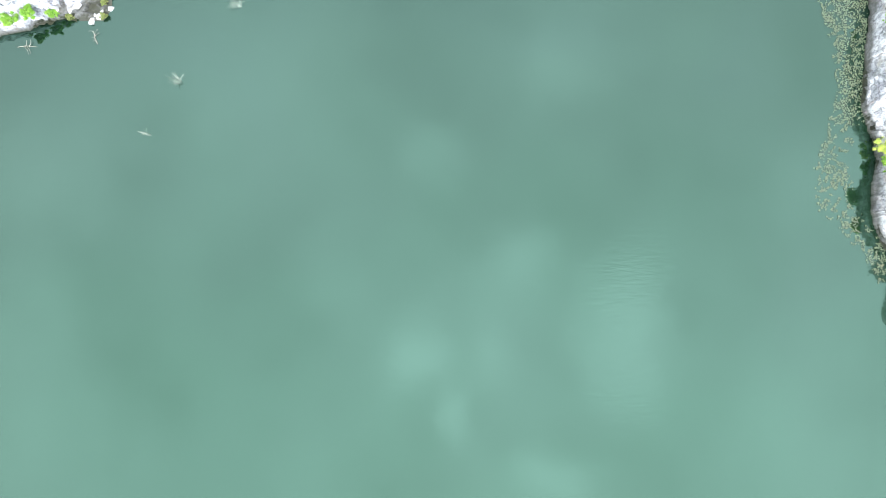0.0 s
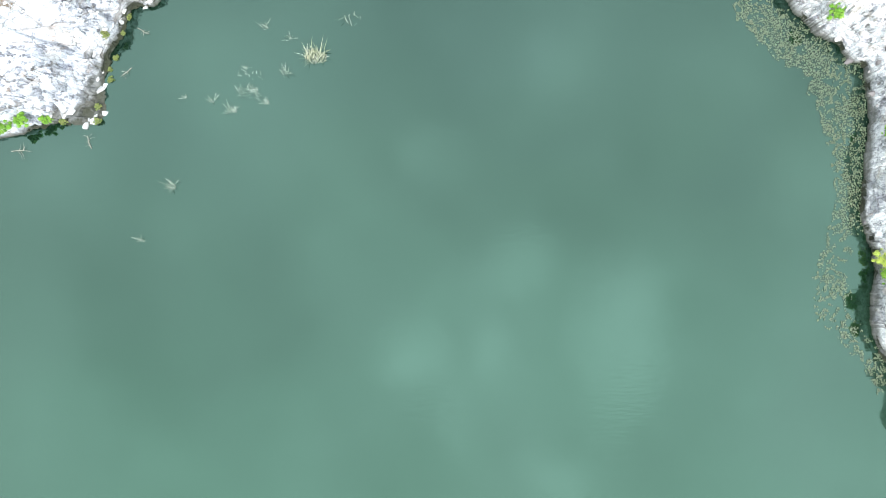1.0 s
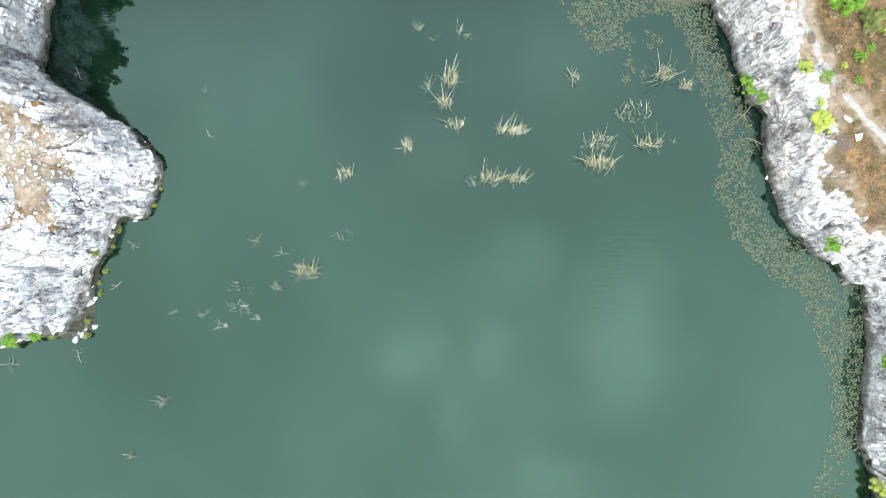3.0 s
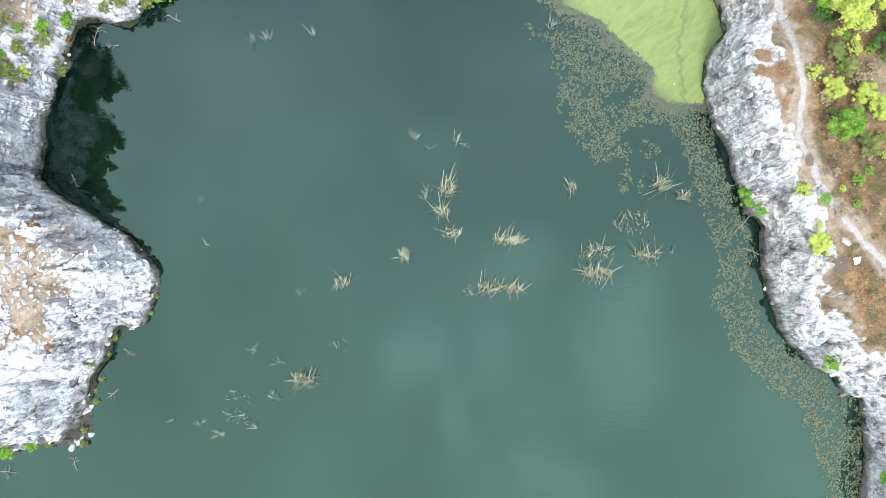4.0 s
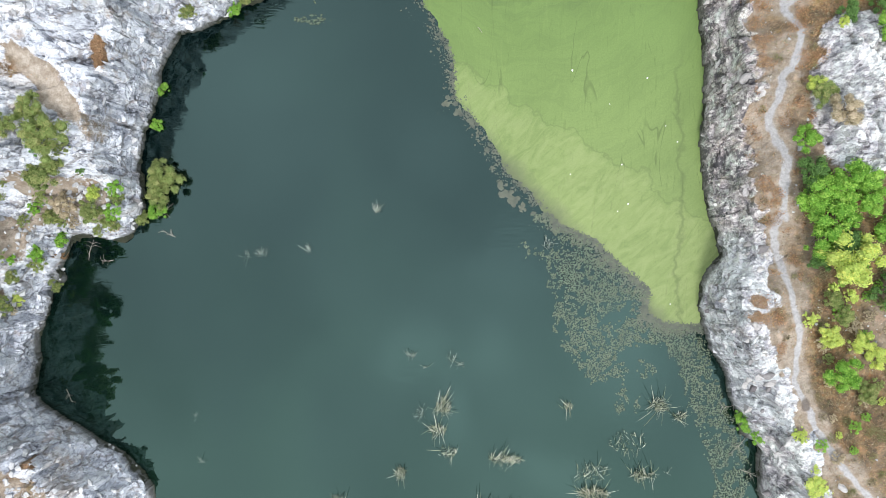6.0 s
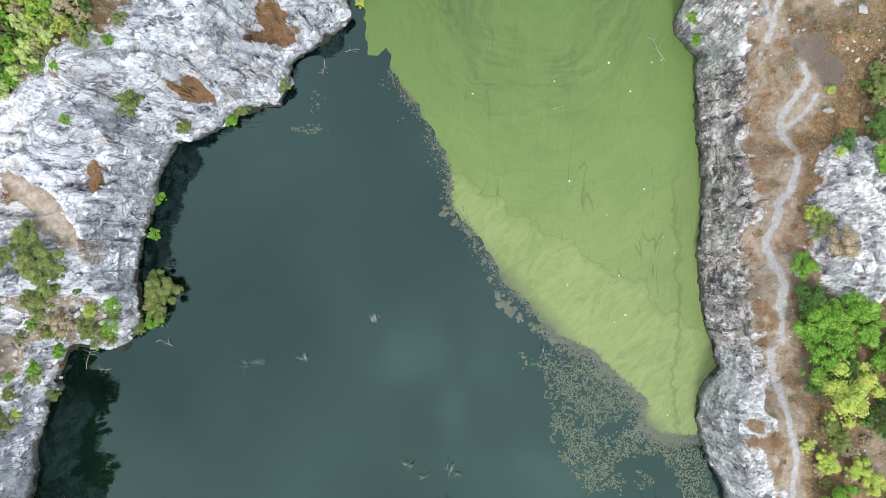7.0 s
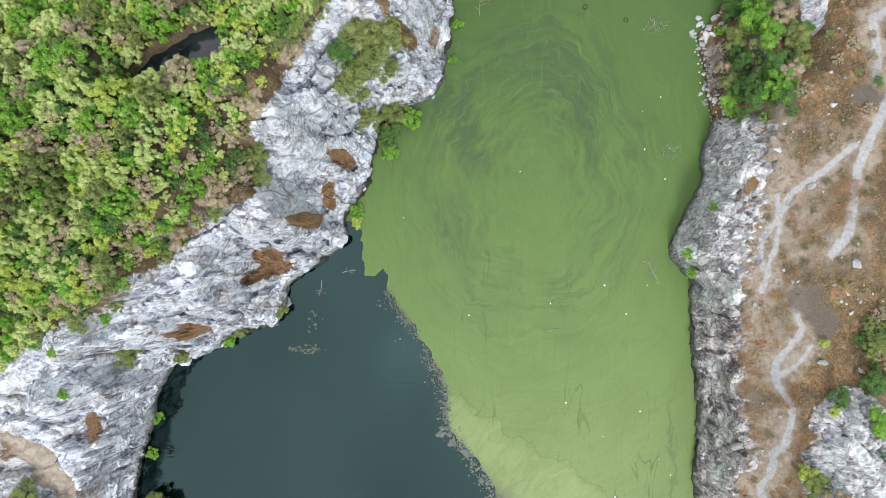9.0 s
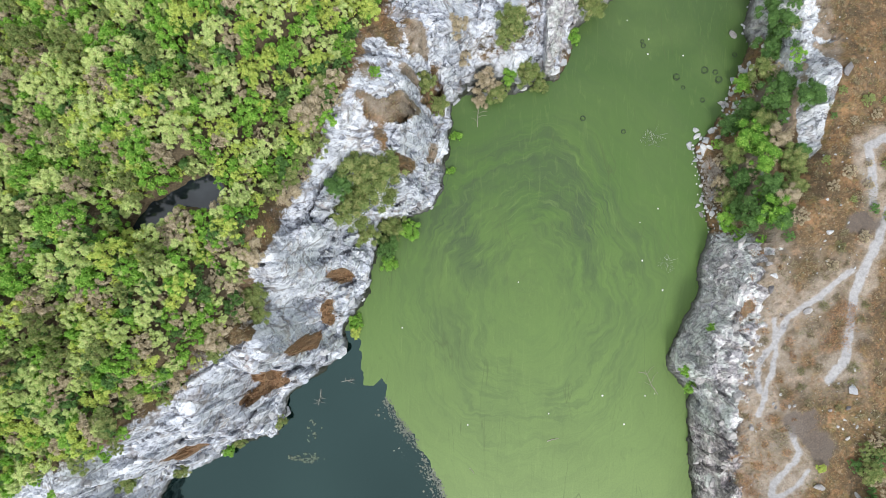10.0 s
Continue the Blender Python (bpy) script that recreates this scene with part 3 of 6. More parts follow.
# patches of dry brush: x, y, half width, half depth
BRUSH_RUST = [(-14.7, 93.0, 1.9, 1.8), (-16.2, 91.8, 1.1, 0.9), (-21.6, 87.1, 1.45, 1.1), (-9.8, 99.1, 0.8, 2), (-11, 96.7, 0.9, 1), (-29, 79.2, 0.6, 1.6),
              (-8.6, 102.2, 0.9, 1), (-35.5, 43.9, 0.5, 0.3), (-35.9, 38.8, 0.35, 0.3), (-34.5, 38.7, 0.5, 0.35), (-37.9, 34.6, 0.4, 0.3),
              (-35.1, 33.3, 0.5, 0.3), (-33.6, 38.3, 0.3, 0.3), (-35.8, 41.3, 0.45, 0.3), (-36.6, 62.2, 0.9, 0.6)]
BRUSH_ORANGE = [(26.4, 58.3, 1, 0.8), (27.6, 56.9, 1.2, 0.8), (26.2, 56.9, 0.8, 0.7), (27.9, 67.2, 0.7, 0.9), (27.9, 65.3, 0.9, 0.9), (28.4, 54.3, 0.6, 0.9), (27.1, 68.2, 0.8, 1.2),
                (27, 66.5, 0.7, 0.8), (28.5, 73.3, 0.5, 1.3), (26.7, 84.4, 0.9, 0.7), (26.6, 82.1, 0.8, 0.9), (26.9, 80.2, 1, 0.8), (29.7, 81.8, 0.7, 1.6), (26.9, 78.3, 0.8, 0.7),
                (27.3, 83.5, 0.8, 0.8), (30.1, 78.3, 1.2, 1.2), (26.7, 74.3, 0.6, 0.5), (26.8, 99.6, 0.8, 1), (34.3, 98.9, 1.5, 1.5), (33.4, 97, 1.3, 1.2), (-36.0, 44.2, 0.5, 0.4)]
BRUSH_STRAW = [(32, 103.1, 2.2, 1), (29.7, 102.6, 1.5, 1.2), (36, 108.7, 1.5, 1.2), (29.2, 88.8, 1.2, 1.4), (31.6, 97.9, 1, 0.8), (-12.2, 106, 1.0, 1.6), (-14.5, 98.3, 1.4, 0.9), (-2.5, 116, 1.8, 1.6)]
# height marks x, y, z of the banks
WEST_MARKS = [(-30, 38, 2.4), (-31, 41, 5), (-34, 42.5, 6.6), (-36, 36.5, 7.6), (-31.3, 36, 4.4), (-34.5, 33.6, 6), (-36, 28.6, 2.6), (-38.3, 26.6, 5.5),
              (-35.4, 25, 0.8), (-42, 32, 10), (-42.5, 44, 12), (-41.6, 50, 9), (-42, 56, 13), (-40, 58.5, 4), (-37, 60, 1), (-38, 65, 4.2), (-42, 63, 13),
              (-35, 64.5, 2), (-31, 64.5, 2.4), (-30, 67.5, 3.6), (-32, 67.2, 4.4), (-33, 71.7, 8.6), (-30.3, 74, 8.5), (-37, 72, 13), (-27.6, 78.8, 7.4), (-28.7, 75.2, 8.8), (-27.4, 80.8, 8.6), (-24.4, 84.3, 7.8), (-29.6, 71.0, 7.2)]
NORTHWEST_MARKS = [(-29, 80, 7.8), (-29.5, 82, 14), (-26, 84.6, 11), (-26.5, 86.5, 15.5), (-22.9, 88.6, 12), (-21, 87.5, 7.5), (-23.4, 92, 17.2), (-15.3, 93, 7.6),
                   (-18.5, 93.4, 13), (-21, 98, 18), (-13.4, 97.2, 14), (-10.4, 99.6, 6.3), (-7.9, 102.7, 6), (-9.5, 104, 8.7), (-10.5, 107, 12),
                   (-11.5, 104, 15.8), (-3.2, 114, 11), (-0.9, 112.5, 8), (-5.5, 110, 8.5), (-6.5, 115.4, 14), (-0.2, 121.3, 9.5), (8, 123.5, 4),
                   (5, 120.2, 0.8), (10.5, 122.5, 3), (-17, 107, 16), (-30, 100, 19.5), (-13, 122, 18.5), (-45, 90, 18), (14, 130, 2.5), (-25, 105, 18), (-13, 106.2, 16.8), (-18, 113, 18), (-19, 102.5, 17.6)]
EAST_MARKS = [(40.5, 10, 4.2), (40, 22, 4.4), (35.2, 36.2, 5.6), (34, 33.4, 3.8), (31, 37.8, 3.4), (30.5, 42, 5.2), (34, 40, 6), (33.6, 44.3, 5.9), (30.2, 48, 5.7),
              (28, 51.4, 5.7), (26, 57, 6.2), (26.5, 63, 4.6), (29, 68, 6.3), (25.5, 71.7, 4.6), (25.2, 77.4, 5.8), (25, 83.4, 4.8), (30.6, 77, 7.4), (33.5, 78, 9),
              (33.5, 72, 9.2), (34, 84, 6.4), (26.7, 89.5, 6.2), (35, 93, 6.8), (26.2, 94.5, 5.8), (28.4, 102.5, 6.8), (33, 106.5, 7), (25.9, 103.4, 4),
              (26, 112, 1), (29.5, 112.5, 4), (36, 112.5, 7.3), (33.4, 118.7, 8), (31.5, 121.5, 5.5), (29, 118, 1.5)]
FAR_MARKS = [(-80, 20, 12), (-90, 80, 16), (-60, 140, 18), (20, 160, 8), (70, 120, 9), (70, 60, 9), (70, 0, 6), (60, -60, 6), (0, -90, 6), (-80, -50, 8), (48, 40, 8), (48, 80, 9)]
FOREST_EDGE = [(-2, 134), (-4.4, 124.2), (-6, 121.9), (-6.4, 118), (-8.8, 114.1), (-10.8, 110.6), (-12.8, 107.1), (-14, 103.6), (-14.4, 100.1), (-18, 97),
               (-20, 94.6), (-24.1, 91), (-30.2, 88.6), (-36, 84), (-42, 82), (-42, 134)]
POND_EDGE = [(-21.6, 106.2), (-20.2, 108.2), (-17.4, 109.7), (-15.4, 110.4), (-14.6, 108.8), (-15.4, 107.2), (-17.8, 107.8), (-19.1, 106.5), (-20.7, 105.6)]
TRAILS = [[(38, 39.6), (36.7, 40.8), (33.6, 43.9), (31.3, 47.7), (29.5, 51.5), (29.8, 54.8), (29.1, 59.6), (28.3, 63.5), (28.6, 66.5), (28.7, 70.3), (27.5, 73.6), (27.9, 76.9),
           (29.1, 78.8), (29.5, 80.7), (28.6, 82.8), (28.8, 84.5), (30.5, 87.3), (30, 89.4)],
          [(31.2, 85.9), (30.5, 84.4), (28.8, 83.1)],
          [(38.5, 109), (37.3, 106.3), (35.9, 103.1), (34.9, 98.8), (34, 95.1), (32.8, 93.6)],
          [(34.9, 102.6), (32.6, 100.7), (29.8, 98.8), (28.9, 96.5), (27.2, 94.6), (27.5, 92.5)],
          [(28.4, 70), (28.2, 67.5), (29, 65)], [(38, 114), (36, 112.8), (36.5, 108)],
          [(28.8, 98.6), (28.8, 95.5), (28.0, 92.6), (27.4, 90.4)]]


def hash_grid(ix, iy, seed):
    n = (ix.astype(np.int64) * 374761393 + iy.astype(np.int64) * 668265263 + seed * 974634777) & 0xFFFFFFFF
    n = ((n ^ (n >> 13)) * 1274126177) & 0xFFFFFFFF
    return ((n ^ (n >> 16)) & 0xFFFFFF) / float(0x1000000)


def value_noise(x, y, seed):
    ix, iy = np.floor(x), np.floor(y)
    fx, fy = x - ix, y - iy
    fx, fy = fx * fx * (3 - 2 * fx), fy * fy * (3 - 2 * fy)
    a, b = hash_grid(ix, iy, seed), hash_grid(ix + 1, iy, seed)
    c, d = hash_grid(ix, iy + 1, seed), hash_grid(ix + 1, iy + 1, seed)
    return ((a * (1 - fx) + b * fx) * (1 - fy) + (c * (1 - fx) + d * fx) * fy) * 2 - 1


def fbm(x, y, seed, octaves=4):
    out, amp, tot = 0, 1.0, 0.0
    for o in range(octaves):
        out = out + amp * value_noise(x * 2 ** o, y * 2 ** o, seed + o)
        tot += amp
        amp *= 0.5
    return out / tot


def facets(x, y, size, seed, turn=0.0, stretch=1.0):
    """Broken blocks: each cell of a jittered net is a tilted flat face at a height of its own. Returns heights and the nearness to a joint."""
    c, s = math.cos(turn), math.sin(turn)
    u, v = (c * x + s * y) / (size * stretch), (-s * x + c * y) / size
    iu, iv = np.floor(u), np.floor(v)
    best, second = np.full(x.shape, 1e9), np.full(x.shape, 1e9)
    out = np.zeros(x.shape)
    for du in (-1, 0, 1):
        for dv in (-1, 0, 1):
            a, b = iu + du, iv + dv
            pu, pv = a + hash_grid(a, b, seed), b + hash_grid(a, b, seed + 1)
            d2 = np.abs(u - pu) ** 1.5 + np.abs(v - pv) ** 1.5
            h = hash_grid(a, b, seed + 2) - 0.5 + (hash_grid(a, b, seed + 3) - 0.5) * (u - pu) * 1.5 + (hash_grid(a, b, seed + 4) - 0.5) * (v - pv) * 1.5
            near = d2 < best
            second = np.where(near, best, np.minimum(second, d2))
            best, out = np.where(near, d2, best), np.where(near, h, out)
    return out, step(0.16, 0.02, second - best)


def line_distance(x, y, pts, closed=False):
    best = np.full(x.shape, 1e9)
    pairs = list(zip(pts, pts[1:] + pts[:1])) if closed else list(zip(pts, pts[1:]))
    for (ax, ay), (bx, by) in pairs:
        ex, ey = bx - ax, by - ay
        t = np.clip(((x - ax) * ex + (y - ay) * ey) / (ex * ex + ey * ey), 0, 1)
        best = np.minimum(best, (x - ax - t * ex) ** 2 + (y - ay - t * ey) ** 2)
    return np.sqrt(best)


def inside(x, y, pts):
    odd = np.zeros(x.shape, bool)
    for (ax, ay), (bx, by) in zip(pts, pts[1:] + pts[:1]):
        if ay == by:
            continue
        odd ^= ((ay > y) != (by > y)) & (x < (bx - ax) * (y - ay) / (by - ay) + ax)
    return odd


def signed(x, y, pts):
    d = line_distance(x, y, pts, True)
    return np.where(inside(x, y, pts), -d, d)


def step(a, b, v):
    t = np.clip((v - a) / (b - a), 0, 1)
    return t * t * (3 - 2 * t)


def shifted(x, y):
    """Places pushed about a little, so that no line of the plan stays smooth."""
    wx = x + 0.28 * fbm(x * 0.45, y * 0.45, 11) + 0.14 * fbm(x * 1.7, y * 1.7, 12, 2)
    wy = y + 0.28 * fbm(x * 0.45, y * 0.45, 21) + 0.14 * fbm(x * 1.7, y * 1.7, 22, 2)
    return wx, wy


def east_share(x, y):
    """How far the rock is the sooty purple kind of the east bank; the headland is paler."""
    v = y + 5 * fbm(x * 0.2, y * 0.2, 53)
    return 0.8 - 0.32 * step(42, 48, v) + 0.52 * step(60, 70, v) - 0.45 * step(29.5, 31.5, x) - 0.3 * step(88, 93, v)


def terrain(x, y):
    """Height and cover of the banks at the places x, y."""
    wx, wy = shifted(x, y)
    d = signed(wx, wy, LAKE) - np.where(x < 10, 0.35, 0.0)
    num, den = np.zeros(x.shape), np.zeros(x.shape)
    for mx, my, mz in WEST_MARKS + NORTHWEST_MARKS + EAST_MARKS + FAR_MARKS:
        w = 1.0 / ((x - mx) ** 2 + (y - my) ** 2 + 0.6) ** 1.7
        num += w * mz
        den += w
    level = num / den
    east = step(8, 14, x + 0.0 * y)
    forest = step(1.2, -1.2, signed(wx, wy, FOREST_EDGE))
    hill = np.hypot((wx - 34) / 4.2, (wy - 75.5) / 7.0)
    reach = 3.3 - 0.7 * step(30, 40, y) * step(50, 46, y) - 0.6 * step(56, 66, y) + 1.7 * step(90, 95, y) - 0.8 * step(98, 102, y)
    cliff = step(0.9, -0.9, d - reach + 1.5 * fbm(x * 0.5, y * 0.5, 31) + 0.9 * fbm(x * 1.9, y * 1.9, 32, 3))
    rock_east = np.maximum(np.maximum(cliff, step(1.15, 0.85, hill)), step(8, 0, y) * 0.0)
    veg_bank = step(104, 107, y) * step(126, 122, y) * step(31.5, 29.5, x) * east
    rock_east = rock_east * (1 - 0.8 * veg_bank)
    crest = np.hypot((wx - 32.4) / 1.0, (wy - 117) / 5.0)
    rock_east = np.maximum(rock_east, step(1.2, 0.7, crest))
    rock_west = 1 - forest * 0.98
    rock_west = rock_west * (1 - 0.55 * step(2.6, 0.6, np.abs(signed(wx, wy, FOREST_EDGE))) * step(80, 90, y))
    ledge = step(1.1, 0.7, np.hypot((wx + 2.2) / 3.6, (wy - 117.5) / 7.5))
    scree = step(0.15, 0.45, fbm(x * 0.22, y * 0.22, 41)) * step(1.5, 3.5, d)
    rock = np.where(x > 10, rock_east, rock_west * (1 - 0.5 * scree) * (1 - 0.75 * ledge * step(-0.25, 0.3, fbm(x * 0.45, y * 0.45, 44))))
    ragged0 = fbm(x * 0.9, y * 0.9, 36)
    tan = step(1.5, 0.6, np.hypot((wx + 32.6 + 0.7 * (wy - 76)) / 1.5, (wy - 76) / 3.4) + 0.35 * fbm(x * 0.8, y * 0.8, 47)) + step(1.4, 0.5, np.hypot((wx + 37.5) / 2, (wy - 40) / 1.5))
    tan = tan + ledge * step(0.0, 0.5, fbm(x * 0.5, y * 0.5, 45)) * 0.7 + 0.6 * (x > 12) * step(0.05, 0.5, fbm(x * 0.16, y * 0.16, 46))
    walked = np.minimum.reduce([line_distance(wx, wy, t) for t in TRAILS])
    pale_zone = step(1.5, 0.4, walked + 1.3 * fbm(x * 0.6, y * 0.6, 49)) + 0.8 * step(1.7, 0.5, np.abs(d - reach) + 1.6 * fbm(x * 0.5, y * 0.5, 50))
    tan = np.where(x > 12, np.maximum(tan * step(104, 98, y) * 0.6, 0.7 * np.clip(pale_zone, 0, 1) * step(28, 34, y)), tan)
    tan = tan + 0.9 * step(1.2, 0.6, np.hypot((wx + 31.2) / 2.6, (wy - 86.8) / 1.6) + 0.4 * ragged0)
    sandy = step(30.6, 28.6, wx + 0.8 * fbm(x * 0.5, y * 0.5, 38)) * step(56, 60, y) * step(106, 102, y)
    sandy = np.maximum(sandy, step(37, 35, x) * step(91, 94, y) * step(106, 102, y)) * step(-0.45, 0.25, fbm(x * 0.8, y * 0.8, 39)) * 0.5
    tan = np.where(x > 12, np.maximum(tan, sandy), tan)
    cape = step(-32.5, -35, x) * step(31, 34, y) * step(46, 43, y) * step(-0.35, 0.25, fbm(x * 0.5, y * 0.5, 42) + 0.3 * fbm(x * 2.4, y * 2.4, 42)) * 0.85
    tan, rock = np.maximum(tan, cape), rock * (1 - 0.7 * cape)
    debris = step(44, 47, y) * step(71, 68, y) * step(-0.4, 0.1, fbm(x * 0.33, y * 0.33, 43)) * step(0.8, 2.0, d)
    tan = np.where(x < -28, np.maximum(tan, 0.8 * debris), tan)
    rock = np.where(x < -28, rock * (1 - 0.75 * debris), rock)
    rock = np.where(x < 10, rock * (1 - 0.8 * np.clip(tan, 0, 1) * step(70, 72, y) * step(84, 82, y)), rock)
    ragged = fbm(x * 1.1, y * 1.1, 48)
    frayed = 0.35 * fbm(x * 0.8, y * 0.8, 49) + 0.3 * fbm(x * 2.6, y * 2.6, 40, 3)
    rust = np.zeros(x.shape)
    for n, (bx, by, bw, bd) in enumerate(BRUSH_RUST + BRUSH_ORANGE + BRUSH_STRAW):
        spot = step(1.0, 0.45, np.hypot((wx - bx) / bw, (wy - by) / bd) + frayed)
        rock = rock * (1 - 0.95 * spot)
        rust = np.maximum(rust, spot * (1.0 if n < len(BRUSH_RUST) else 0.45 if n < len(BRUSH_RUST + BRUSH_ORANGE) else 0.0))
    wild = np.maximum(step(42, 50, np.abs(x)), np.maximum(step(130, 136, y), step(-2, -8, y)))
    rock = rock * (1 - wild * step(3, 6, d))
    # how far from the water a bank reaches its height: sheer faces on the east, sloping slabs on the cape and in the northwest
    slab = step(82, 85, y) * 2.9 + step(46, 43, y) * 1.3
    lip = np.where(x > 10, 1.2, 0.7 + slab) + 0.5 * (value_noise(x * 0.35, y * 0.35, 51) * 0.5 + 0.5)
    lip = np.where(veg_bank > 0.3, 3.5, lip)
    fx, fy = x + 0.35 * (wx - x), y + 0.35 * (wy - y)
    west = [facets(fx, fy, 2.8, 61, 0.6, 1.7), facets(fx, fy, 1.2, 71, 0.5, 1.6), facets(fx, fy, 0.55, 81, 0.8, 1.4)]
    eastern = [facets(fx, fy, 2.2, 91, 1.3, 1.4), facets(fx, fy, 0.95, 95, 1.5, 1.4), facets(fx, fy, 0.5, 99, 1.2, 1.3)]
    calm = 0.35 + 0.65 * step(-0.25, 0.25, fbm(x * 0.3, y * 0.3, 52))
    parts_w = 1.25 * west[0][0] + 0.85 * west[1][0] * calm + 0.42 * west[2][0] * calm - 0.35 * west[0][1] - 0.30 * west[1][1] * calm
    parts_e = 1.2 * eastern[0][0] + 0.85 * eastern[1][0] + 0.4 * eastern[2][0] * calm - 0.35 * eastern[0][1] - 0.25 * eastern[1][1]
    rough = np.where(x > 10, parts_e * (0.42 + 0.5 * step(2.2, 0.5, d) + 0.2 * step(60, 72, y)), 0.8 * parts_w)
    tone = 0.5 + np.where(x > 10, 0.6 * eastern[1][0] + 0.55 * eastern[2][0], 0.6 * west[1][0] + 0.55 * west[2][0])
    ledge_in = np.clip(d / 0.5, 0, 1) * np.where(x > 10, 0.45 * eastern[0][0] + 0.35 * eastern[1][0], 0.7 * west[1][0] + 0.4 * west[2][0])
    rise = np.clip((d + ledge_in * (1 - veg_bank)) / lip, 0.02, 1) ** np.where(x > 10, 0.55, 0.65 + 0.1 * slab)
    # benches of the quarried face
    bench = level + 0.5 * fbm(x * 0.12, y * 0.12, 55)
    soft = 0.12 * fbm(x * 0.5, y * 0.5, 56) + 0.04 * fbm(x * 2.5, y * 2.5, 57, 2)
    z_land = np.maximum(0.05, rise * (bench + rock * rough + (1 - rock) * soft))
    # ledges on the steep faces
    tall = np.where(x > 10, 0.8, 0.9)
    q = z_land / tall + np.where(x > 10, 1.2 * eastern[1][0] + 0.6 * eastern[2][0], 1.2 * west[1][0] + 0.6 * west[2][0])
    stepped = (np.floor(q) + (q - np.floor(q)) ** 5 - q) * tall
    z_land = np.maximum(0.04, z_land + stepped * rock * np.where(x > 10, step(1.6, 0.8, d), 0.7 * step(2.2, 1.0, d)) * (1 - veg_bank))
    far = step(60, 400, np.hypot(x, y - 50))
    z_land = z_land + far * 9 * fbm(x * 0.004, y * 0.004, 58)
    pond = signed(wx, wy, POND_EDGE)
    z_land = np.where(pond < 1.0, np.minimum(z_land, 15.3 + 0.9 * np.clip(pond, -0.8, 1.0)), z_land)
    z = np.where(d > 0, z_land, -0.15 - np.clip(-d * 0.7, 0, 5))
    path = np.zeros(x.shape)
    for n, trail in enumerate(TRAILS):
        half = (0.42, 0.32, 0.55, 0.4, 0.3, 0.5, 0.35)[n]
        path = np.maximum(path, step(half + 0.22, half - 0.45, line_distance(wx, wy, trail)))
    burnt = np.zeros(x.shape)
    for bx, by, bw, bd in ((31.0, 89.8, 1.9, 1.5), (32.2, 88.0, 1.4, 2.0), (33.1, 40.6, 0.8, 0.8), (35.5, 106.6, 2.2, 1.2), (30.4, 49.6, 0.5, 0.9)):
        burnt = np.maximum(burnt, step(1.1, 0.2, np.hypot((wx - bx) / bw, (wy - by) / bd) + 0.5 * ragged))
    return z, d, rock, forest, np.clip(tan, 0, 1), path, np.clip(burnt, 0, 1), np.where(x > 10, east_share(x, y), 0.0), tone, wild, rust


def mesh_object(name, verts, faces, material, smooth=False):
    me = bpy.data.meshes.new(name)
    verts = np.asarray(verts, dtype=np.float32)
    faces = np.asarray(faces, dtype=np.int32)
    me.vertices.add(len(verts))
    me.vertices.foreach_set("co", verts.ravel())
    me.loops.add(faces.size)
    me.loops.foreach_set("vertex_index", faces.ravel())
    me.polygons.add(len(faces))
    me.polygons.foreach_set("loop_start", np.arange(len(faces), dtype=np.int32) * faces.shape[1])
    me.polygons.foreach_set("use_smooth", np.full(len(faces), smooth))
    me.update(calc_edges=True)
    me.materials.append(material)
    return new(name, me)


def axis(lo, hi, fine, wide):
    near = np.arange(lo, hi + 1e-6, fine)
    steps = np.concatenate([np.arange(1, 25), 25 + 1.5 ** np.arange(4, 18)])
    steps = steps[steps < wide]
    return np.concatenate([(lo - steps)[::-1], near, hi + steps])


GRID = {}


def build_ground():
    xs, ys = axis(-43.6, 42.0, 0.17, 1500), axis(-4, 130.0, 0.17, 1500)
    gx, gy = np.meshgrid(xs, ys)
    z, d, *covers = terrain(gx, gy)
    n, m = gx.shape
    idx = np.arange(n * m).reshape(n, m)
    quads = np.stack([idx[:-1, :-1], idx[:-1, 1:], idx[1:, 1:], idx[1:, :-1]], -1).reshape(-1, 4)
    deep = d < -3.0
    bed = (deep[:-1, :-1] & deep[:-1, 1:] & deep[1:, 1:] & deep[1:, :-1]).reshape(-1)
    ob = mesh_object("ground", np.stack([gx, gy, z], -1).reshape(-1, 3), quads[~bed], GROUND)
    for name, data in zip(("rock", "forest", "tan", "path", "burnt", "east", "tone", "wild", "rust"), covers):
        ob.data.attributes.new(name, "FLOAT", "POINT").data.foreach_set("value", np.asarray(data, np.float32).ravel())
    GRID.update(xs=xs, ys=ys, z=z)
    return tagged(ob, "quarry banks of fractured pale rock, dry grass and footpaths", "ground", kind="structure")


def ground_z(x, y):
    """Height of the built ground, between its corners."""
    xs, ys, z = GRID["xs"], GRID["ys"], GRID["z"]
    i, j = int(np.searchsorted(xs, x)) - 1, int(np.searchsorted(ys, y)) - 1
    u, v = (x - xs[i]) / (xs[i + 1] - xs[i]), (y - ys[j]) / (ys[j + 1] - ys[j])
    return float((z[j, i] * (1 - u) + z[j, i + 1] * u) * (1 - v) + (z[j + 1, i] * (1 - u) + z[j + 1, i + 1] * u) * v)


def ground_zs(x, y):
    """The same for many places at once."""
    xs, ys, z = GRID["xs"], GRID["ys"], GRID["z"]
    i, j = np.searchsorted(xs, x) - 1, np.searchsorted(ys, y) - 1
    u, v = (x - xs[i]) / (xs[i + 1] - xs[i]), (y - ys[j]) / (ys[j + 1] - ys[j])
    return (z[j, i] * (1 - u) + z[j, i + 1] * u) * (1 - v) + (z[j + 1, i] * (1 - u) + z[j + 1, i + 1] * u) * v


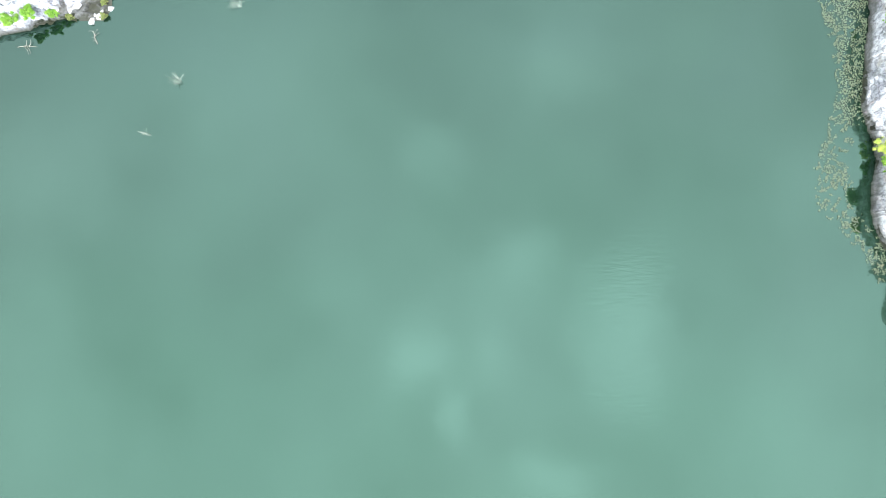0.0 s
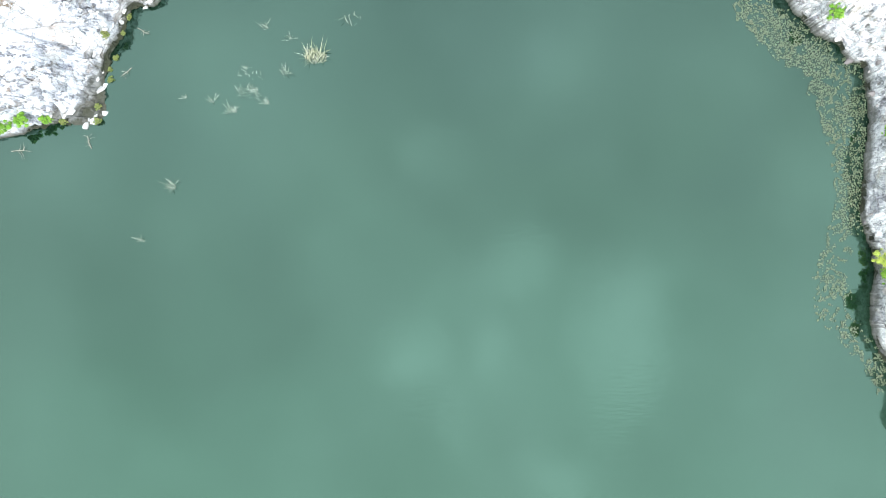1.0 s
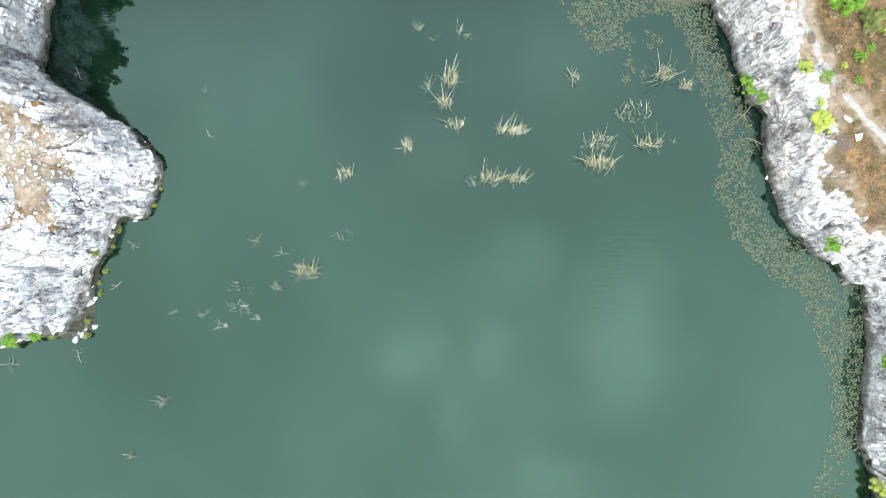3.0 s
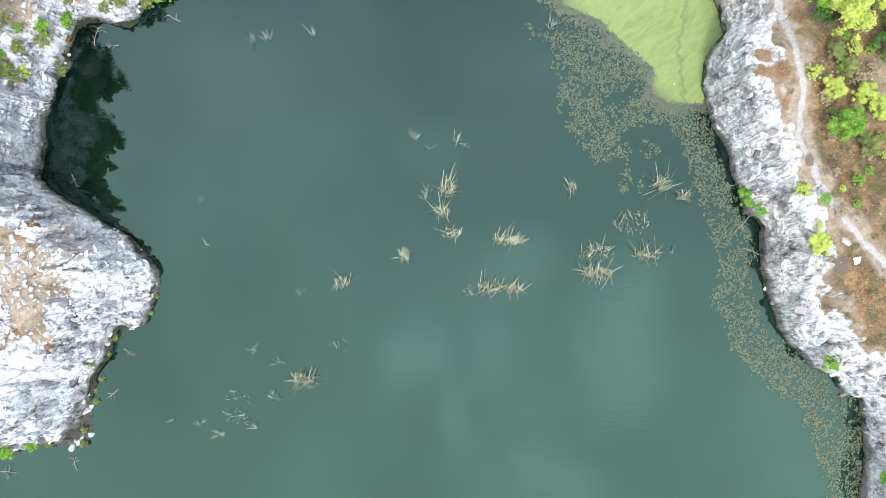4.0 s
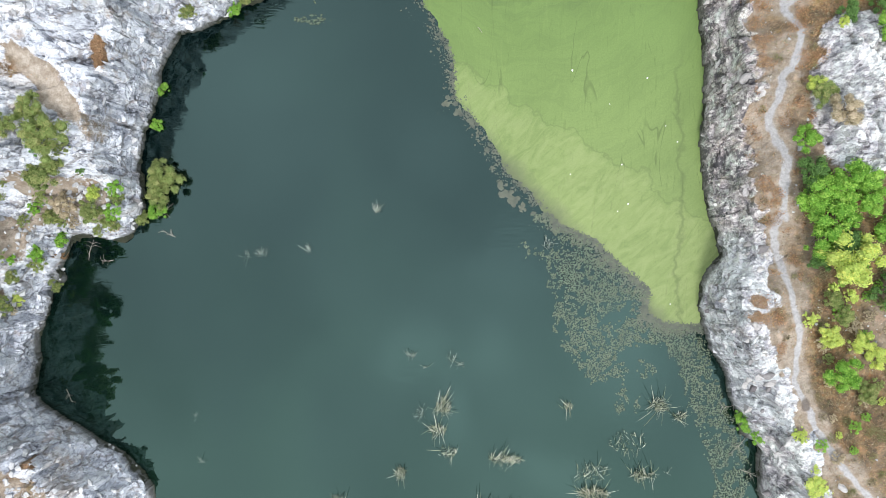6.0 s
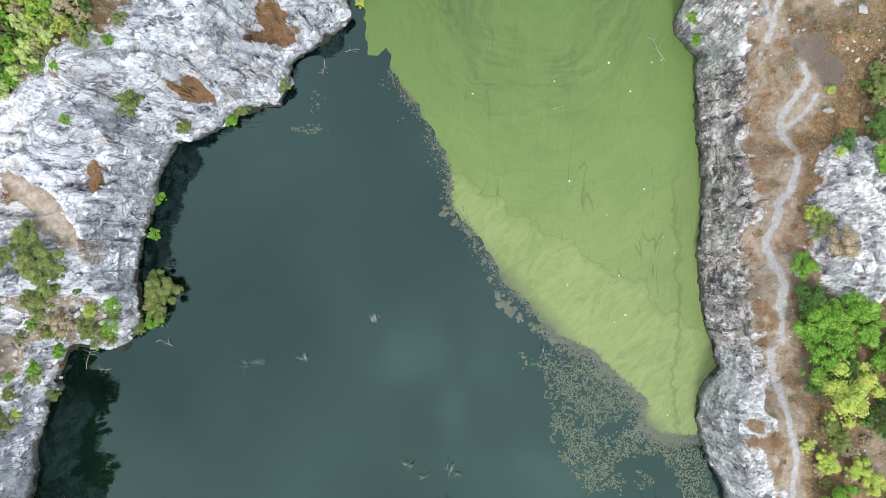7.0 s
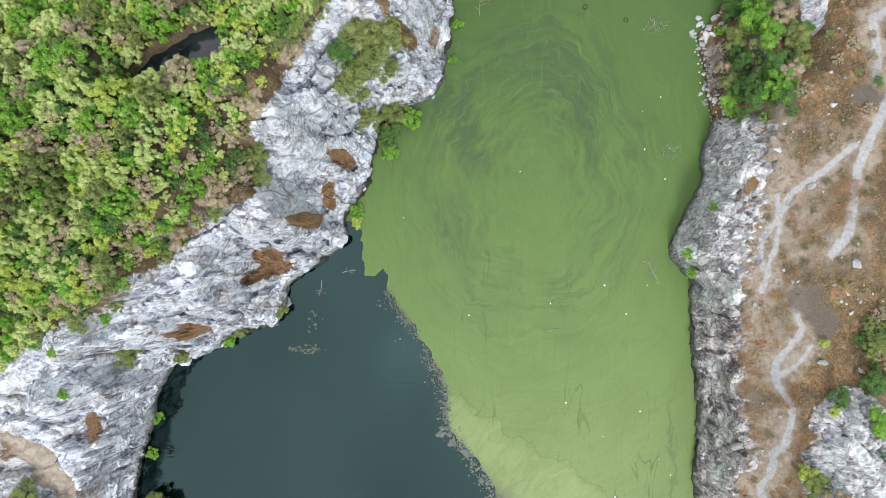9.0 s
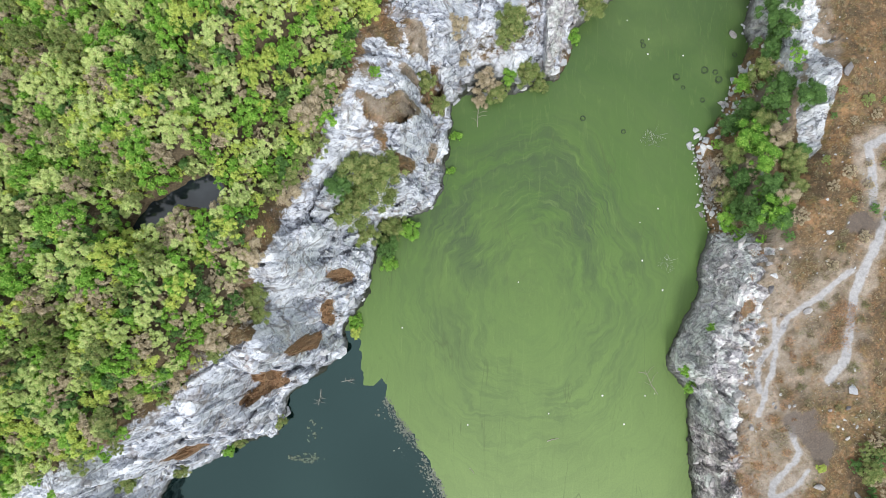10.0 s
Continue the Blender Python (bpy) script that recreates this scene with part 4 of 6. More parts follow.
def resample(pts, gap):
    out = []
    for (ax, ay), (bx, by) in zip(pts, pts[1:]):
        n = max(1, int(math.hypot(bx - ax, by - ay) / gap))
        out += [(ax + (bx - ax) * i / n, ay + (by - ay) * i / n) for i in range(n)]
    return out + [pts[-1]]


def build_cliff(name, shore, east, label):
    """The steep face over the water: a sheet along the shore, broken into ledges and blocks."""
    pts = np.array(resample(shore, 0.16))
    pad = np.pad(pts, ((6, 6), (0, 0)), "edge")
    pts = sum(pad[i:i + len(pts)] for i in range(13)) / 13
    wx, wy = shifted(pts[:, 0], pts[:, 1])
    pts = pts - np.stack([wx - pts[:, 0], wy - pts[:, 1]], -1)
    tan = np.gradient(pts, axis=0)
    tan /= np.linalg.norm(tan, axis=1, keepdims=True)
    inland = np.stack([-tan[:, 1], tan[:, 0]], -1)
    top = np.array([max(ground_z(*(p + n * 1.1)), ground_z(*(p + n * 0.8)), 0.3) for p, n in zip(pts, inland)])
    pad = np.pad(top, 8, "edge")
    top = np.minimum(sum(pad[i:i + len(top)] for i in range(17)) / 17, top + 0.5)
    run = np.concatenate([[0], np.cumsum(np.linalg.norm(np.diff(pts, axis=0), axis=1))])
    rows = 40
    t = np.linspace(0, 1, rows)
    z = -0.35 + (top[:, None] + 0.35) * t[None]
    along = np.repeat(run[:, None], rows, 1)
    seed = 611 if east else 511
    f1, f2, f3 = facets(along, z, 1.5, seed, 0.15, 1.9), facets(along, z, 0.65, seed + 20, -0.1, 1.7), facets(along, z, 0.3, seed + 40, 0.2, 1.5)
    bulge = 0.55 * f1[0] + 0.38 * f2[0] + 0.16 * f3[0] - 0.14 * f1[1] - 0.08 * f2[1]
    back = (0.05 if east else 0.4) + (0.9 if east else 0.5) * t[None] ** 1.5 - (0.6 if east else 0.85) * bulge * (0.35 + 0.65 * np.sin(np.pi * np.clip(t[None], 0.02, 1)) ** 0.5)
    back = back + 0.6 * step(0.86, 1.0, t[None])
    rise_in = pts[:, None, :] + inland[:, None, :] * back[:, :, None]
    z = z - 0.15 * step(0.9, 1.0, t[None])
    verts = np.concatenate([rise_in, z[:, :, None]], -1).reshape(-1, 3)
    idx = np.arange(len(run) * rows).reshape(len(run), rows)
    quads = np.stack([idx[:-1, :-1], idx[:-1, 1:], idx[1:, 1:], idx[1:, :-1]], -1)
    quads = quads[(top[:-1] > 0.7)].reshape(-1, 4)
    ob = mesh_object(name, verts, quads, GROUND)
    tone = 0.5 + 0.6 * f2[0] + 0.5 * f3[0]
    # "face" marks the low mossy band whose dark colour stands for shade
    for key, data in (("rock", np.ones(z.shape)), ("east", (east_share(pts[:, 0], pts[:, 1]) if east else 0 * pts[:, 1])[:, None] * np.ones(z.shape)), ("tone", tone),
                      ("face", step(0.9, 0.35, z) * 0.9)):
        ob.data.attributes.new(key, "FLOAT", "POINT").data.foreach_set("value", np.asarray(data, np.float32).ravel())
    return tagged(ob, label, "cliff", kind="structure")


ground = build_ground()
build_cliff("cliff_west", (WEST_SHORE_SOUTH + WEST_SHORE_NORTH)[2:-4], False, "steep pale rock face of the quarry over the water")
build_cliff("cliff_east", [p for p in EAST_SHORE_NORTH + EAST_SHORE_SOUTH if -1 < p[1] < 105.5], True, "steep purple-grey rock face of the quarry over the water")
bed_rim = [(x, y, -1.6) for x, y in LAKE]
tagged(mesh_object("lake_bed", bed_rim, [tuple(range(len(bed_rim)))], GROUND), "muddy bed of the lake under the water", "lake bed", kind="structure")
water = mesh_object("water", [(-75, -65, 0), (50, -65, 0), (50, 145, 0), (-75, 145, 0)], [(0, 1, 2, 3)], WATER)
tagged(water, "calm murky green lake water reflecting a cloudy sky", "water", kind="structure")
rim = [(-18 + (x + 18) * 1.15, 108 + (y - 108) * 1.3, 15.2) for x, y in POND_EDGE]
pond = mesh_object("pond", rim, [tuple(range(len(rim)))], POND)
tagged(pond, "small dark pond among the shrubs on the plateau", "water", kind="structure")


# ---- makers of things ----
def part(name, ob, parent, label=""):
    ob.name = name
    ob.parent = parent
    if label:
        tagged(ob, label)
    return ob


def unit(v):
    return v / np.maximum(np.linalg.norm(v, axis=-1, keepdims=True), 1e-9)


def leaf_cloud(rng, lobes, leaves, length, width, upward, feather, clump=1.0):
    """Leaves as small rhombs on the shells of overlapping lobes; crown radius about 1, its foot at z = 0.25."""
    centres, radii = [], []
    for n in range(lobes):
        a, r = n * 2.4 + rng.uniform(0, 1.3), 0.85 * math.sqrt((n + 0.3) / lobes) * rng.uniform(0.75, 1.2)
        centres.append((r * math.cos(a), r * math.sin(a), rng.uniform(0.5, 1.05) + 0.35 * (1 - r) - 0.2 * r))
        radii.append(rng.uniform(0.13, 0.33) * clump)
    centres, radii = np.array(centres), np.array(radii)
    weight = radii ** 2 / (radii ** 2).sum()
    pick = rng.choice(lobes, leaves, p=weight)
    way = unit(rng.normal(size=(leaves, 3)) + (0, 0, 0.75))
    c = centres[pick] + way * radii[pick][:, None] * rng.uniform(0.7, 1.12, (leaves, 1))
    c[:, 2] = np.maximum(c[:, 2], 0.15)
    nrm = unit(way * 0.5 + rng.normal(size=(leaves, 3)) * 0.45 + (0, 0, upward))
    lead = way * feather + rng.normal(size=(leaves, 3)) * (1.05 - feather)
    t = unit(np.cross(np.cross(nrm, lead), nrm))
    b = np.cross(nrm, t)
    size = rng.uniform(0.65, 1.35, (leaves, 1))
    t, b = t * length * size * 0.5, b * width * size * 0.5
    bend = nrm * length * 0.12
    verts = np.stack([c - t - bend, c + b, c + t - bend, c - b], 1).reshape(-1, 3)
    faces = np.arange(leaves * 4).reshape(-1, 4)
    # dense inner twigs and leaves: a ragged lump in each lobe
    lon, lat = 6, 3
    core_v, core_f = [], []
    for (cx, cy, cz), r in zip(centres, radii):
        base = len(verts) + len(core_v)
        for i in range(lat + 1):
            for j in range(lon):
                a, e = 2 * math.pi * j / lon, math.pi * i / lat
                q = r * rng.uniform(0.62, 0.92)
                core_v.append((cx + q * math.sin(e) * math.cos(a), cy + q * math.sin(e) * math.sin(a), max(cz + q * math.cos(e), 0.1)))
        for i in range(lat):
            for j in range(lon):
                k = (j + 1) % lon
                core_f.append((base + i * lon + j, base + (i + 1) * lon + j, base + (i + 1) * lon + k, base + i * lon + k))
    return np.concatenate([verts, np.array(core_v)]), np.concatenate([faces, np.array(core_f)])


def tube_path(pts, radii, sides=5):
    """A tapered limb through the points."""
    verts, faces = [], []
    for i, (p, r) in enumerate(zip(pts, radii)):
        d = Vector(pts[min(i + 1, len(pts) - 1)]) - Vector(pts[max(i - 1, 0)])
        q = d.to_track_quat("Z", "Y")
        for s in range(sides):
            a = 2 * math.pi * s / sides
            verts.append(tuple(Vector(p) + q @ Vector((r * math.cos(a), r * math.sin(a), 0))))
    for i in range(len(pts) - 1):
        for s in range(sides):
            a, b = i * sides + s, i * sides + (s + 1) % sides
            faces.append((a, b, b + sides, a + sides))
    return verts, faces


def join_parts(pieces):
    verts, faces, base = [], [], 0
    for v, f in pieces:
        verts.extend(v)
        faces.extend([tuple(i + base for i in q) for q in f])
        base += len(v)
    return verts, faces


def trunk_pieces(rng, thick):
    pieces = [tube_path([(0, 0, -0.15), (0.02, 0.03, 0.25), (0.0, 0.05, 0.6), (0.03, 0.0, 0.95)], [thick, thick * 0.8, thick * 0.6, thick * 0.3])]
    for n in range(7):
        a = n * 2.4 + rng.uniform(0, 0.6)
        r, z0 = rng.uniform(0.45, 0.75), rng.uniform(0.15, 0.6)
        pieces.append(tube_path([(0, 0, z0), (0.5 * r * math.cos(a), 0.5 * r * math.sin(a), z0 + 0.3), (r * math.cos(a + 0.2), r * math.sin(a + 0.2), z0 + 0.5)],
                                [thick * 0.5, thick * 0.35, thick * 0.12], 4))
    return pieces


def make_tree(name, kind, seed, leaves, length, width, lobes, feather, label, category, clump=1.0):
    rng = np.random.default_rng(seed)
    tree = new(name)
    part("trunk", mesh_object("trunk", *join_parts(trunk_pieces(rng, 0.05)), BARK, True), tree)
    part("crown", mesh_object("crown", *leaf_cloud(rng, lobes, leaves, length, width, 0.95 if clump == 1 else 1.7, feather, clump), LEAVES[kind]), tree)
    return tagged(tree, label, category)


def make_dead_bush(seed):
    rng = np.random.default_rng(seed)
    bush = new("dead_bush")
    for n in range(6):
        pieces = []
        a0 = n * 1.05 + rng.uniform(-0.3, 0.3)
        for j in range(9):
            a, r = a0 + rng.uniform(-0.7, 0.7), rng.uniform(0.5, 1.1)
            z = rng.uniform(0.2, 0.9)
            mid = (0.45 * r * math.cos(a), 0.45 * r * math.sin(a), z * 0.7)
            pieces.append(tube_path([(0.05 * math.cos(a), 0.05 * math.sin(a), -0.1), mid, (r * math.cos(a + 0.3), r * math.sin(a + 0.3), z)], [0.03, 0.022, 0.008], 4))
            for s in (-0.5, 0.6):
                pieces.append(tube_path([mid, (r * 0.8 * math.cos(a + s), r * 0.8 * math.sin(a + s), z + rng.uniform(-0.1, 0.25))], [0.018, 0.006], 3))
        part("branch", mesh_object("branch", *join_parts([(v, [f[:4] for f in fs]) for v, fs in pieces]), DEADWOOD), bush)
    return tagged(bush, "leafless grey dead bush of tangled twigs", "bush")


def blades(rng, count, wide, deep, height, width, lean=0.55, wind=None):
    """Bent grass blades standing on an oval foot, each of four tapering pieces."""
    verts, faces = [], []
    for n in range(count):
        a, r = rng.uniform(0, 2 * math.pi), math.sqrt(rng.uniform())
        x, y = 0.5 * wide * r * math.cos(a), 0.5 * deep * r * math.sin(a)
        turn = a + rng.normal() * 0.9 if wind is None or rng.uniform() < 0.15 else wind + rng.normal() * 0.55
        h = height * rng.uniform(0.55, 1.15)
        out = h * abs(rng.normal(lean, 0.3))
        dx, dy = math.cos(turn), math.sin(turn)
        sx, sy = -dy * width * rng.uniform(0.6, 1.3), dx * width * rng.uniform(0.6, 1.3)
        base = len(verts)
        kink = rng.uniform(0.6, 1.6)
        for i, (s, w) in enumerate(((0, 0.6), (0.4, 1.0), (0.75, 0.8))):
            px, py, pz = x + dx * out * s ** kink, y + dy * out * s ** kink, h * (s - 0.35 * s * s * (kink < 1)) - 0.05
            verts += [(px - sx * w, py - sy * w, pz), (px + sx * w, py + sy * w, pz + 0.01)]
        verts += [(x + dx * out, y + dy * out, h * (0.98 if kink >= 1 else 0.62) - 0.05)] * 1
        faces += [(base, base + 1, base + 3, base + 2), (base + 2, base + 3, base + 5, base + 4)]
        tip = base + 6
        verts += [(verts[tip][0] + 0.01, verts[tip][1], verts[tip][2])]
        faces.append((base + 4, base + 5, tip + 1, tip))
    return verts, faces


def rock_mesh(name, seed, flat, material):
    rng = np.random.default_rng(seed)
    bm = bmesh.new()
    pts = unit(rng.normal(size=(15, 3))) * (1.0, rng.uniform(0.6, 0.95), flat) * rng.uniform(0.75, 1.05, (15, 1))
    for p in pts:
        bm.verts.new(p)
    res = bmesh.ops.convex_hull(bm, input=bm.verts)
    bmesh.ops.delete(bm, geom=[v for v in bm.verts if not v.link_faces], context="VERTS")
    bmesh.ops.bevel(bm, geom=list(bm.edges), offset=0.035, segments=1, affect="EDGES")
    me = bpy.data.meshes.new(name)
    bm.to_mesh(me)
    bm.free()
    me.materials.append(material)
    return me


def at(x, y, z, scale, turn=0.0, high=1.0, tilt=0.0):
    return Matrix.Translation((x, y, z)) @ Euler((tilt, tilt * 0.6, turn)).to_matrix().to_4x4() @ Matrix.Diagonal((scale, scale, scale * high, 1))


# ---- floating algae, lily pads ----
ALGAE_EDGE = [(-12, 97.5), (-7.7, 96.3), (-7.2, 91.6), (-6.2, 91.5), (-5.6, 92.1), (-5, 91.6), (-5, 90.4), (-4.4, 89.2), (-2.6, 86.6), (-1, 83.9), (0.6, 80.7),
              (0.8, 76.9), (3.5, 73.7), (5.6, 70), (8.8, 66.7), (10.7, 64.7), (13.9, 63.3), (16.2, 61), (18.9, 58.7), (18.6, 56.4), (20.4, 55.4), (23.3, 55.3), (26, 56)]


def build_algae():
    pts = np.array(resample(ALGAE_EDGE, 0.15))
    x, y = pts[:, 0], pts[:, 1]
    scallop = np.abs(value_noise(x * 0.9, y * 0.9, 7)) * 0.5 + 0.25 * fbm(x * 2.2, y * 2.2, 8)
    x2, y2 = x + scallop * 0.75, y + scallop * 0.6
    rim = [(a, b) for a, b in zip(x2, y2)] + [(31, 57), (33, 140), (-2, 140), (-12, 120)]
    bm = bmesh.new()
    face = bm.faces.new([bm.verts.new((a, b, 0.02)) for a, b in rim])
    res = bmesh.ops.extrude_face_region(bm, geom=[face])
    bmesh.ops.translate(bm, verts=[v for v in res["geom"] if isinstance(v, bmesh.types.BMVert)], vec=(0, 0, -0.04))
    bmesh.ops.recalc_face_normals(bm, faces=bm.faces)
    bmesh.ops.triangulate(bm, faces=bm.faces)
    me = bpy.data.meshes.new("algae_mat")
    bm.to_mesh(me)
    bm.free()
    me.materials.append(ALGAE)
    return tagged(new("algae_mat", me), "bright green floating algae film with swirled streaks", "algae", kind="stuff")


build_algae()


def build_scum():
    """Flecks of dying algae and leaf bits outside the bright film, thinning out over the water."""
    rng = np.random.default_rng(14)
    rim = np.array(resample(ALGAE_EDGE[6:], 0.004))
    pick = rng.integers(0, len(rim), 22000)
    out = rng.exponential(0.42, len(pick)) - 0.25
    x, y = rim[pick, 0] - 0.66 * out + rng.normal(0, 0.12, len(pick)), rim[pick, 1] - 0.75 * out + rng.normal(0, 0.12, len(pick))
    keep = rng.uniform(size=len(x)) < np.clip(0.75 + 1.3 * fbm(x * 0.8, y * 0.8, 17) - 0.2 * out, 0.02, 1) * (1 - 0.75 * step(62, 68, y))
    x, y = x[keep], y[keep]
    m = len(x)
    r, turn = 0.03 + 0.11 * rng.uniform(size=m) ** 2.5, rng.uniform(0, 6.28, m)
    verts = np.zeros((m, 4, 3))
    for j in range(4):
        rr, a = r * rng.uniform(0.5, 1.5, m), turn + j * 1.571 + rng.uniform(-0.4, 0.4, m)
        verts[:, j] = np.stack([x + rr * np.cos(a), y + rr * np.sin(a), 0.008 + rng.uniform(0, 0.03, m)], -1)
    ob = mesh_object("scum", verts.reshape(-1, 3), np.arange(m * 4).reshape(-1, 4), SCUM)
    tagged(ob, "grey-green flecks of scum along the rim of the algae", "scum", kind="stuff")


build_scum()


def scum_lumps():
    """Torn-off rags of scum outside the rim of the algae."""
    rng = np.random.default_rng(23)
    spots = [(0.3, 76.5, 0.55), (0.9, 78.4, 0.35), (1.3, 75.6, 0.4), (2.5, 74.6, 0.5), (3.8, 72.0, 0.35), (5.4, 68.8, 0.6), (6.5, 67.2, 0.65), (5.1, 67.7, 0.35), (5.9, 68.1, 0.7), (7.2, 66.6, 0.4),
             (9.4, 65.6, 0.5), (8.4, 66.0, 0.35), (10.2, 64.9, 0.4), (4.3, 70.4, 0.3), (2.9, 73.6, 0.3), (1.7, 76.9, 0.3), (0.1, 79.6, 0.25)]
    verts, faces = [], []
    for x, y, r in spots:
        for _ in range(6):
            cx, cy, rr, n = x + rng.normal(0, 0.5) * r, y + rng.normal(0, 0.5) * r, r * rng.uniform(0.25, 0.6), 14
            base = len(verts)
            verts.append((cx, cy, 0.035))
            for i in range(n):
                a = 2 * math.pi * i / n
                q = rr * rng.uniform(0.65, 1.15)
                verts.append((cx + q * math.cos(a), cy + q * math.sin(a), 0.008))
            faces += [(base, base + 1 + i, base + 1 + (i + 1) % n, base + 1 + (i + 2) % n) for i in range(0, n, 2)]
    ob = mesh_object("scum_rags", verts, faces, SCUM)
    tagged(ob, "ragged grey-green lumps of scum floating before the algae", "scum", kind="stuff")


scum_lumps()

# beds of lily pads: the belt along the east shore and the field before the algae
PAD_BELT_NORTH = [(20.6, 54.1), (21.4, 52.0), (22.2, 49.9), (23.3, 47.2), (24.1, 44.6), (24.9, 41.9), (25.1, 39.3), (24.8, 37.2), (25.5, 35.1), (26.5, 33.0), (27.9, 30.6), (30.0, 29.0), (31.8, 28.0),
                  (33.9, 25.1), (37.6, 25.7), (36.0, 28.0), (33.9, 31.2), (31.6, 32.7), (29.4, 34.0), (28.5, 36.7), (28.2, 39.3), (28.5, 42.0), (27.6, 44.6), (26.4, 47.2), (25.4, 49.9), (24.7, 52.5), (23.5, 54.7)]
PAD_BELT_SOUTH = [(30.7, 29.3), (33.6, 25.5), (34.4, 23.4), (35.1, 20.2), (35.8, 17.6), (35.6, 14.9), (34.9, 12.3), (34.1, 10.2), (33.3, 7.0), (33.8, 4.3), (35.4, 2.8), (36.9, 1.2), (38.7, -1.4), (39.8, -3.0),
                  (41.3, -1.9), (40.2, 0.7), (38.2, 2.5), (36.7, 4.9), (36.7, 8.1), (36.9, 11.5), (38.2, 13.4), (38.5, 18.1), (38.8, 23.4), (38.3, 28.7)]
PAD_FIELD = [(8.5, 62.3), (10.1, 60.1), (11.0, 59.6), (10.8, 57.4), (11.4, 55.2), (11.0, 53.6), (11.9, 51.9), (13.5, 50.2), (14.8, 50.7), (15.4, 52.3), (17.0, 53.6), (18.8, 54.0), (20.6, 54.0),
             (23.5, 54.7), (21.7, 55.5), (18.8, 55.5), (18.2, 56.4), (16.2, 55.5), (14.2, 55.4), (13.8, 56.2), (16.4, 56.7), (17.5, 57.8), (19.2, 58.2), (19.8, 58.9), (17.2, 59.4), (14.6, 61.7),
             (13.0, 63.4), (11.0, 64.1), (11.8, 62.3)]
# strays: x, y, half width, half depth
PAD_STRAYS = [(18.5, 51.5, 1.0, 0.6), (15.6, 51.0, 1.3, 0.9), (16.5, 48.6, 0.5, 1.3), (18.0, 48.0, 0.5, 0.8), (10.1, 59.2, 0.6, 0.6), (10.5, 56.7, 0.4, 1.8), (7.2, 62.9, 0.7, 0.3), (8.3, 62.2, 0.9, 0.4),
              (-12.0, 87.2, 0.7, 1.0), (-12.4, 84.6, 1.7, 0.5)]


def build_pads():
    """Small pads drifted together into crumbs of three or four, with wandering lanes of open water between them."""
    rng = np.random.default_rng(5)
    n = 330000
    x, y = rng.uniform(6, 42, n), rng.uniform(-6, 66, n)
    far_x, far_y = rng.uniform(-14.5, -10, 2500), rng.uniform(83.5, 88.5, 2500)
    x, y = np.concatenate([x, far_x]), np.concatenate([y, far_y])
    ex, ey = x + 0.5 * fbm(x * 0.7, y * 0.7, 71, 3), y + 0.5 * fbm(x * 0.7, y * 0.7, 72, 3)
    north, south, field = signed(ex, ey, PAD_BELT_NORTH), signed(ex, ey, PAD_BELT_SOUTH), signed(ex, ey, PAD_FIELD)
    crumbs = 0.8 * fbm(x * 3.2, y * 3.2, 61, 2) + 0.4 * fbm(x * 0.7, y * 0.7, 63, 2)
    thick = np.maximum(0.60 * step(0.35, -0.5, field), np.maximum(0.52 * step(0.4, -0.6, north), (0.46 - 0.16 * step(16, 10, y)) * step(0.4, -0.6, south)))
    for sx, sy, sw, sd in PAD_STRAYS:
        thick = np.maximum(thick, 0.34 * step(1.3, 0.6, np.hypot((ex - sx) / sw, (ey - sy) / sd)))
    fringe = line_distance(x, y, ALGAE_EDGE)
    outside = ~inside(x, y, ALGAE_EDGE + [(31, 57), (33, 140), (-12, 140)])
    thick = np.maximum(thick, 0.3 * step(1.6, 0.4, fringe) * outside * (y < 70))
    keep = (rng.uniform(size=len(x)) < 0.9) & (thick > 0.02) & (crumbs > 0.28 - thick) & (signed(x, y, LAKE) < -0.05) & outside
    x, y = x[keep], y[keep]
    cell, chosen = set(), []
    for i in range(len(x)):
        k = (int(x[i] / 0.115), int(y[i] / 0.115))
        if k not in cell:
            cell.add(k)
            chosen.append(i)
    x, y = x[chosen], y[chosen]
    m = len(x)
    r = rng.uniform(0.035, 0.09, m)
    a0 = rng.uniform(0, 2 * math.pi, m)
    ring = np.linspace(0.25, 2 * math.pi - 0.25, 7)
    verts = np.zeros((m, 8, 3))
    verts[:, 0] = np.stack([x + 0.15 * r * np.cos(a0), y + 0.15 * r * np.sin(a0), np.full(m, 0.03)], -1)
    for j, a in enumerate(ring):
        rr = r * rng.uniform(0.85, 1.1, m)
        verts[:, j + 1] = np.stack([x + rr * np.cos(a0 + a), y + rr * np.sin(a0 + a), 0.022 + rng.uniform(0, 0.03, m)], -1)
    fan = np.array([(0, 1, 2, 3), (0, 3, 4, 5), (0, 5, 6, 7)])
    faces = (np.arange(m)[:, None, None] * 8 + fan[None]).reshape(-1, 4)
    ob = mesh_object("lily_pads", verts.reshape(-1, 3), faces, LILY)
    return tagged(ob, "crowded small grey-green lily pads floating along the shore", "lily pads", kind="stuff")


build_pads()

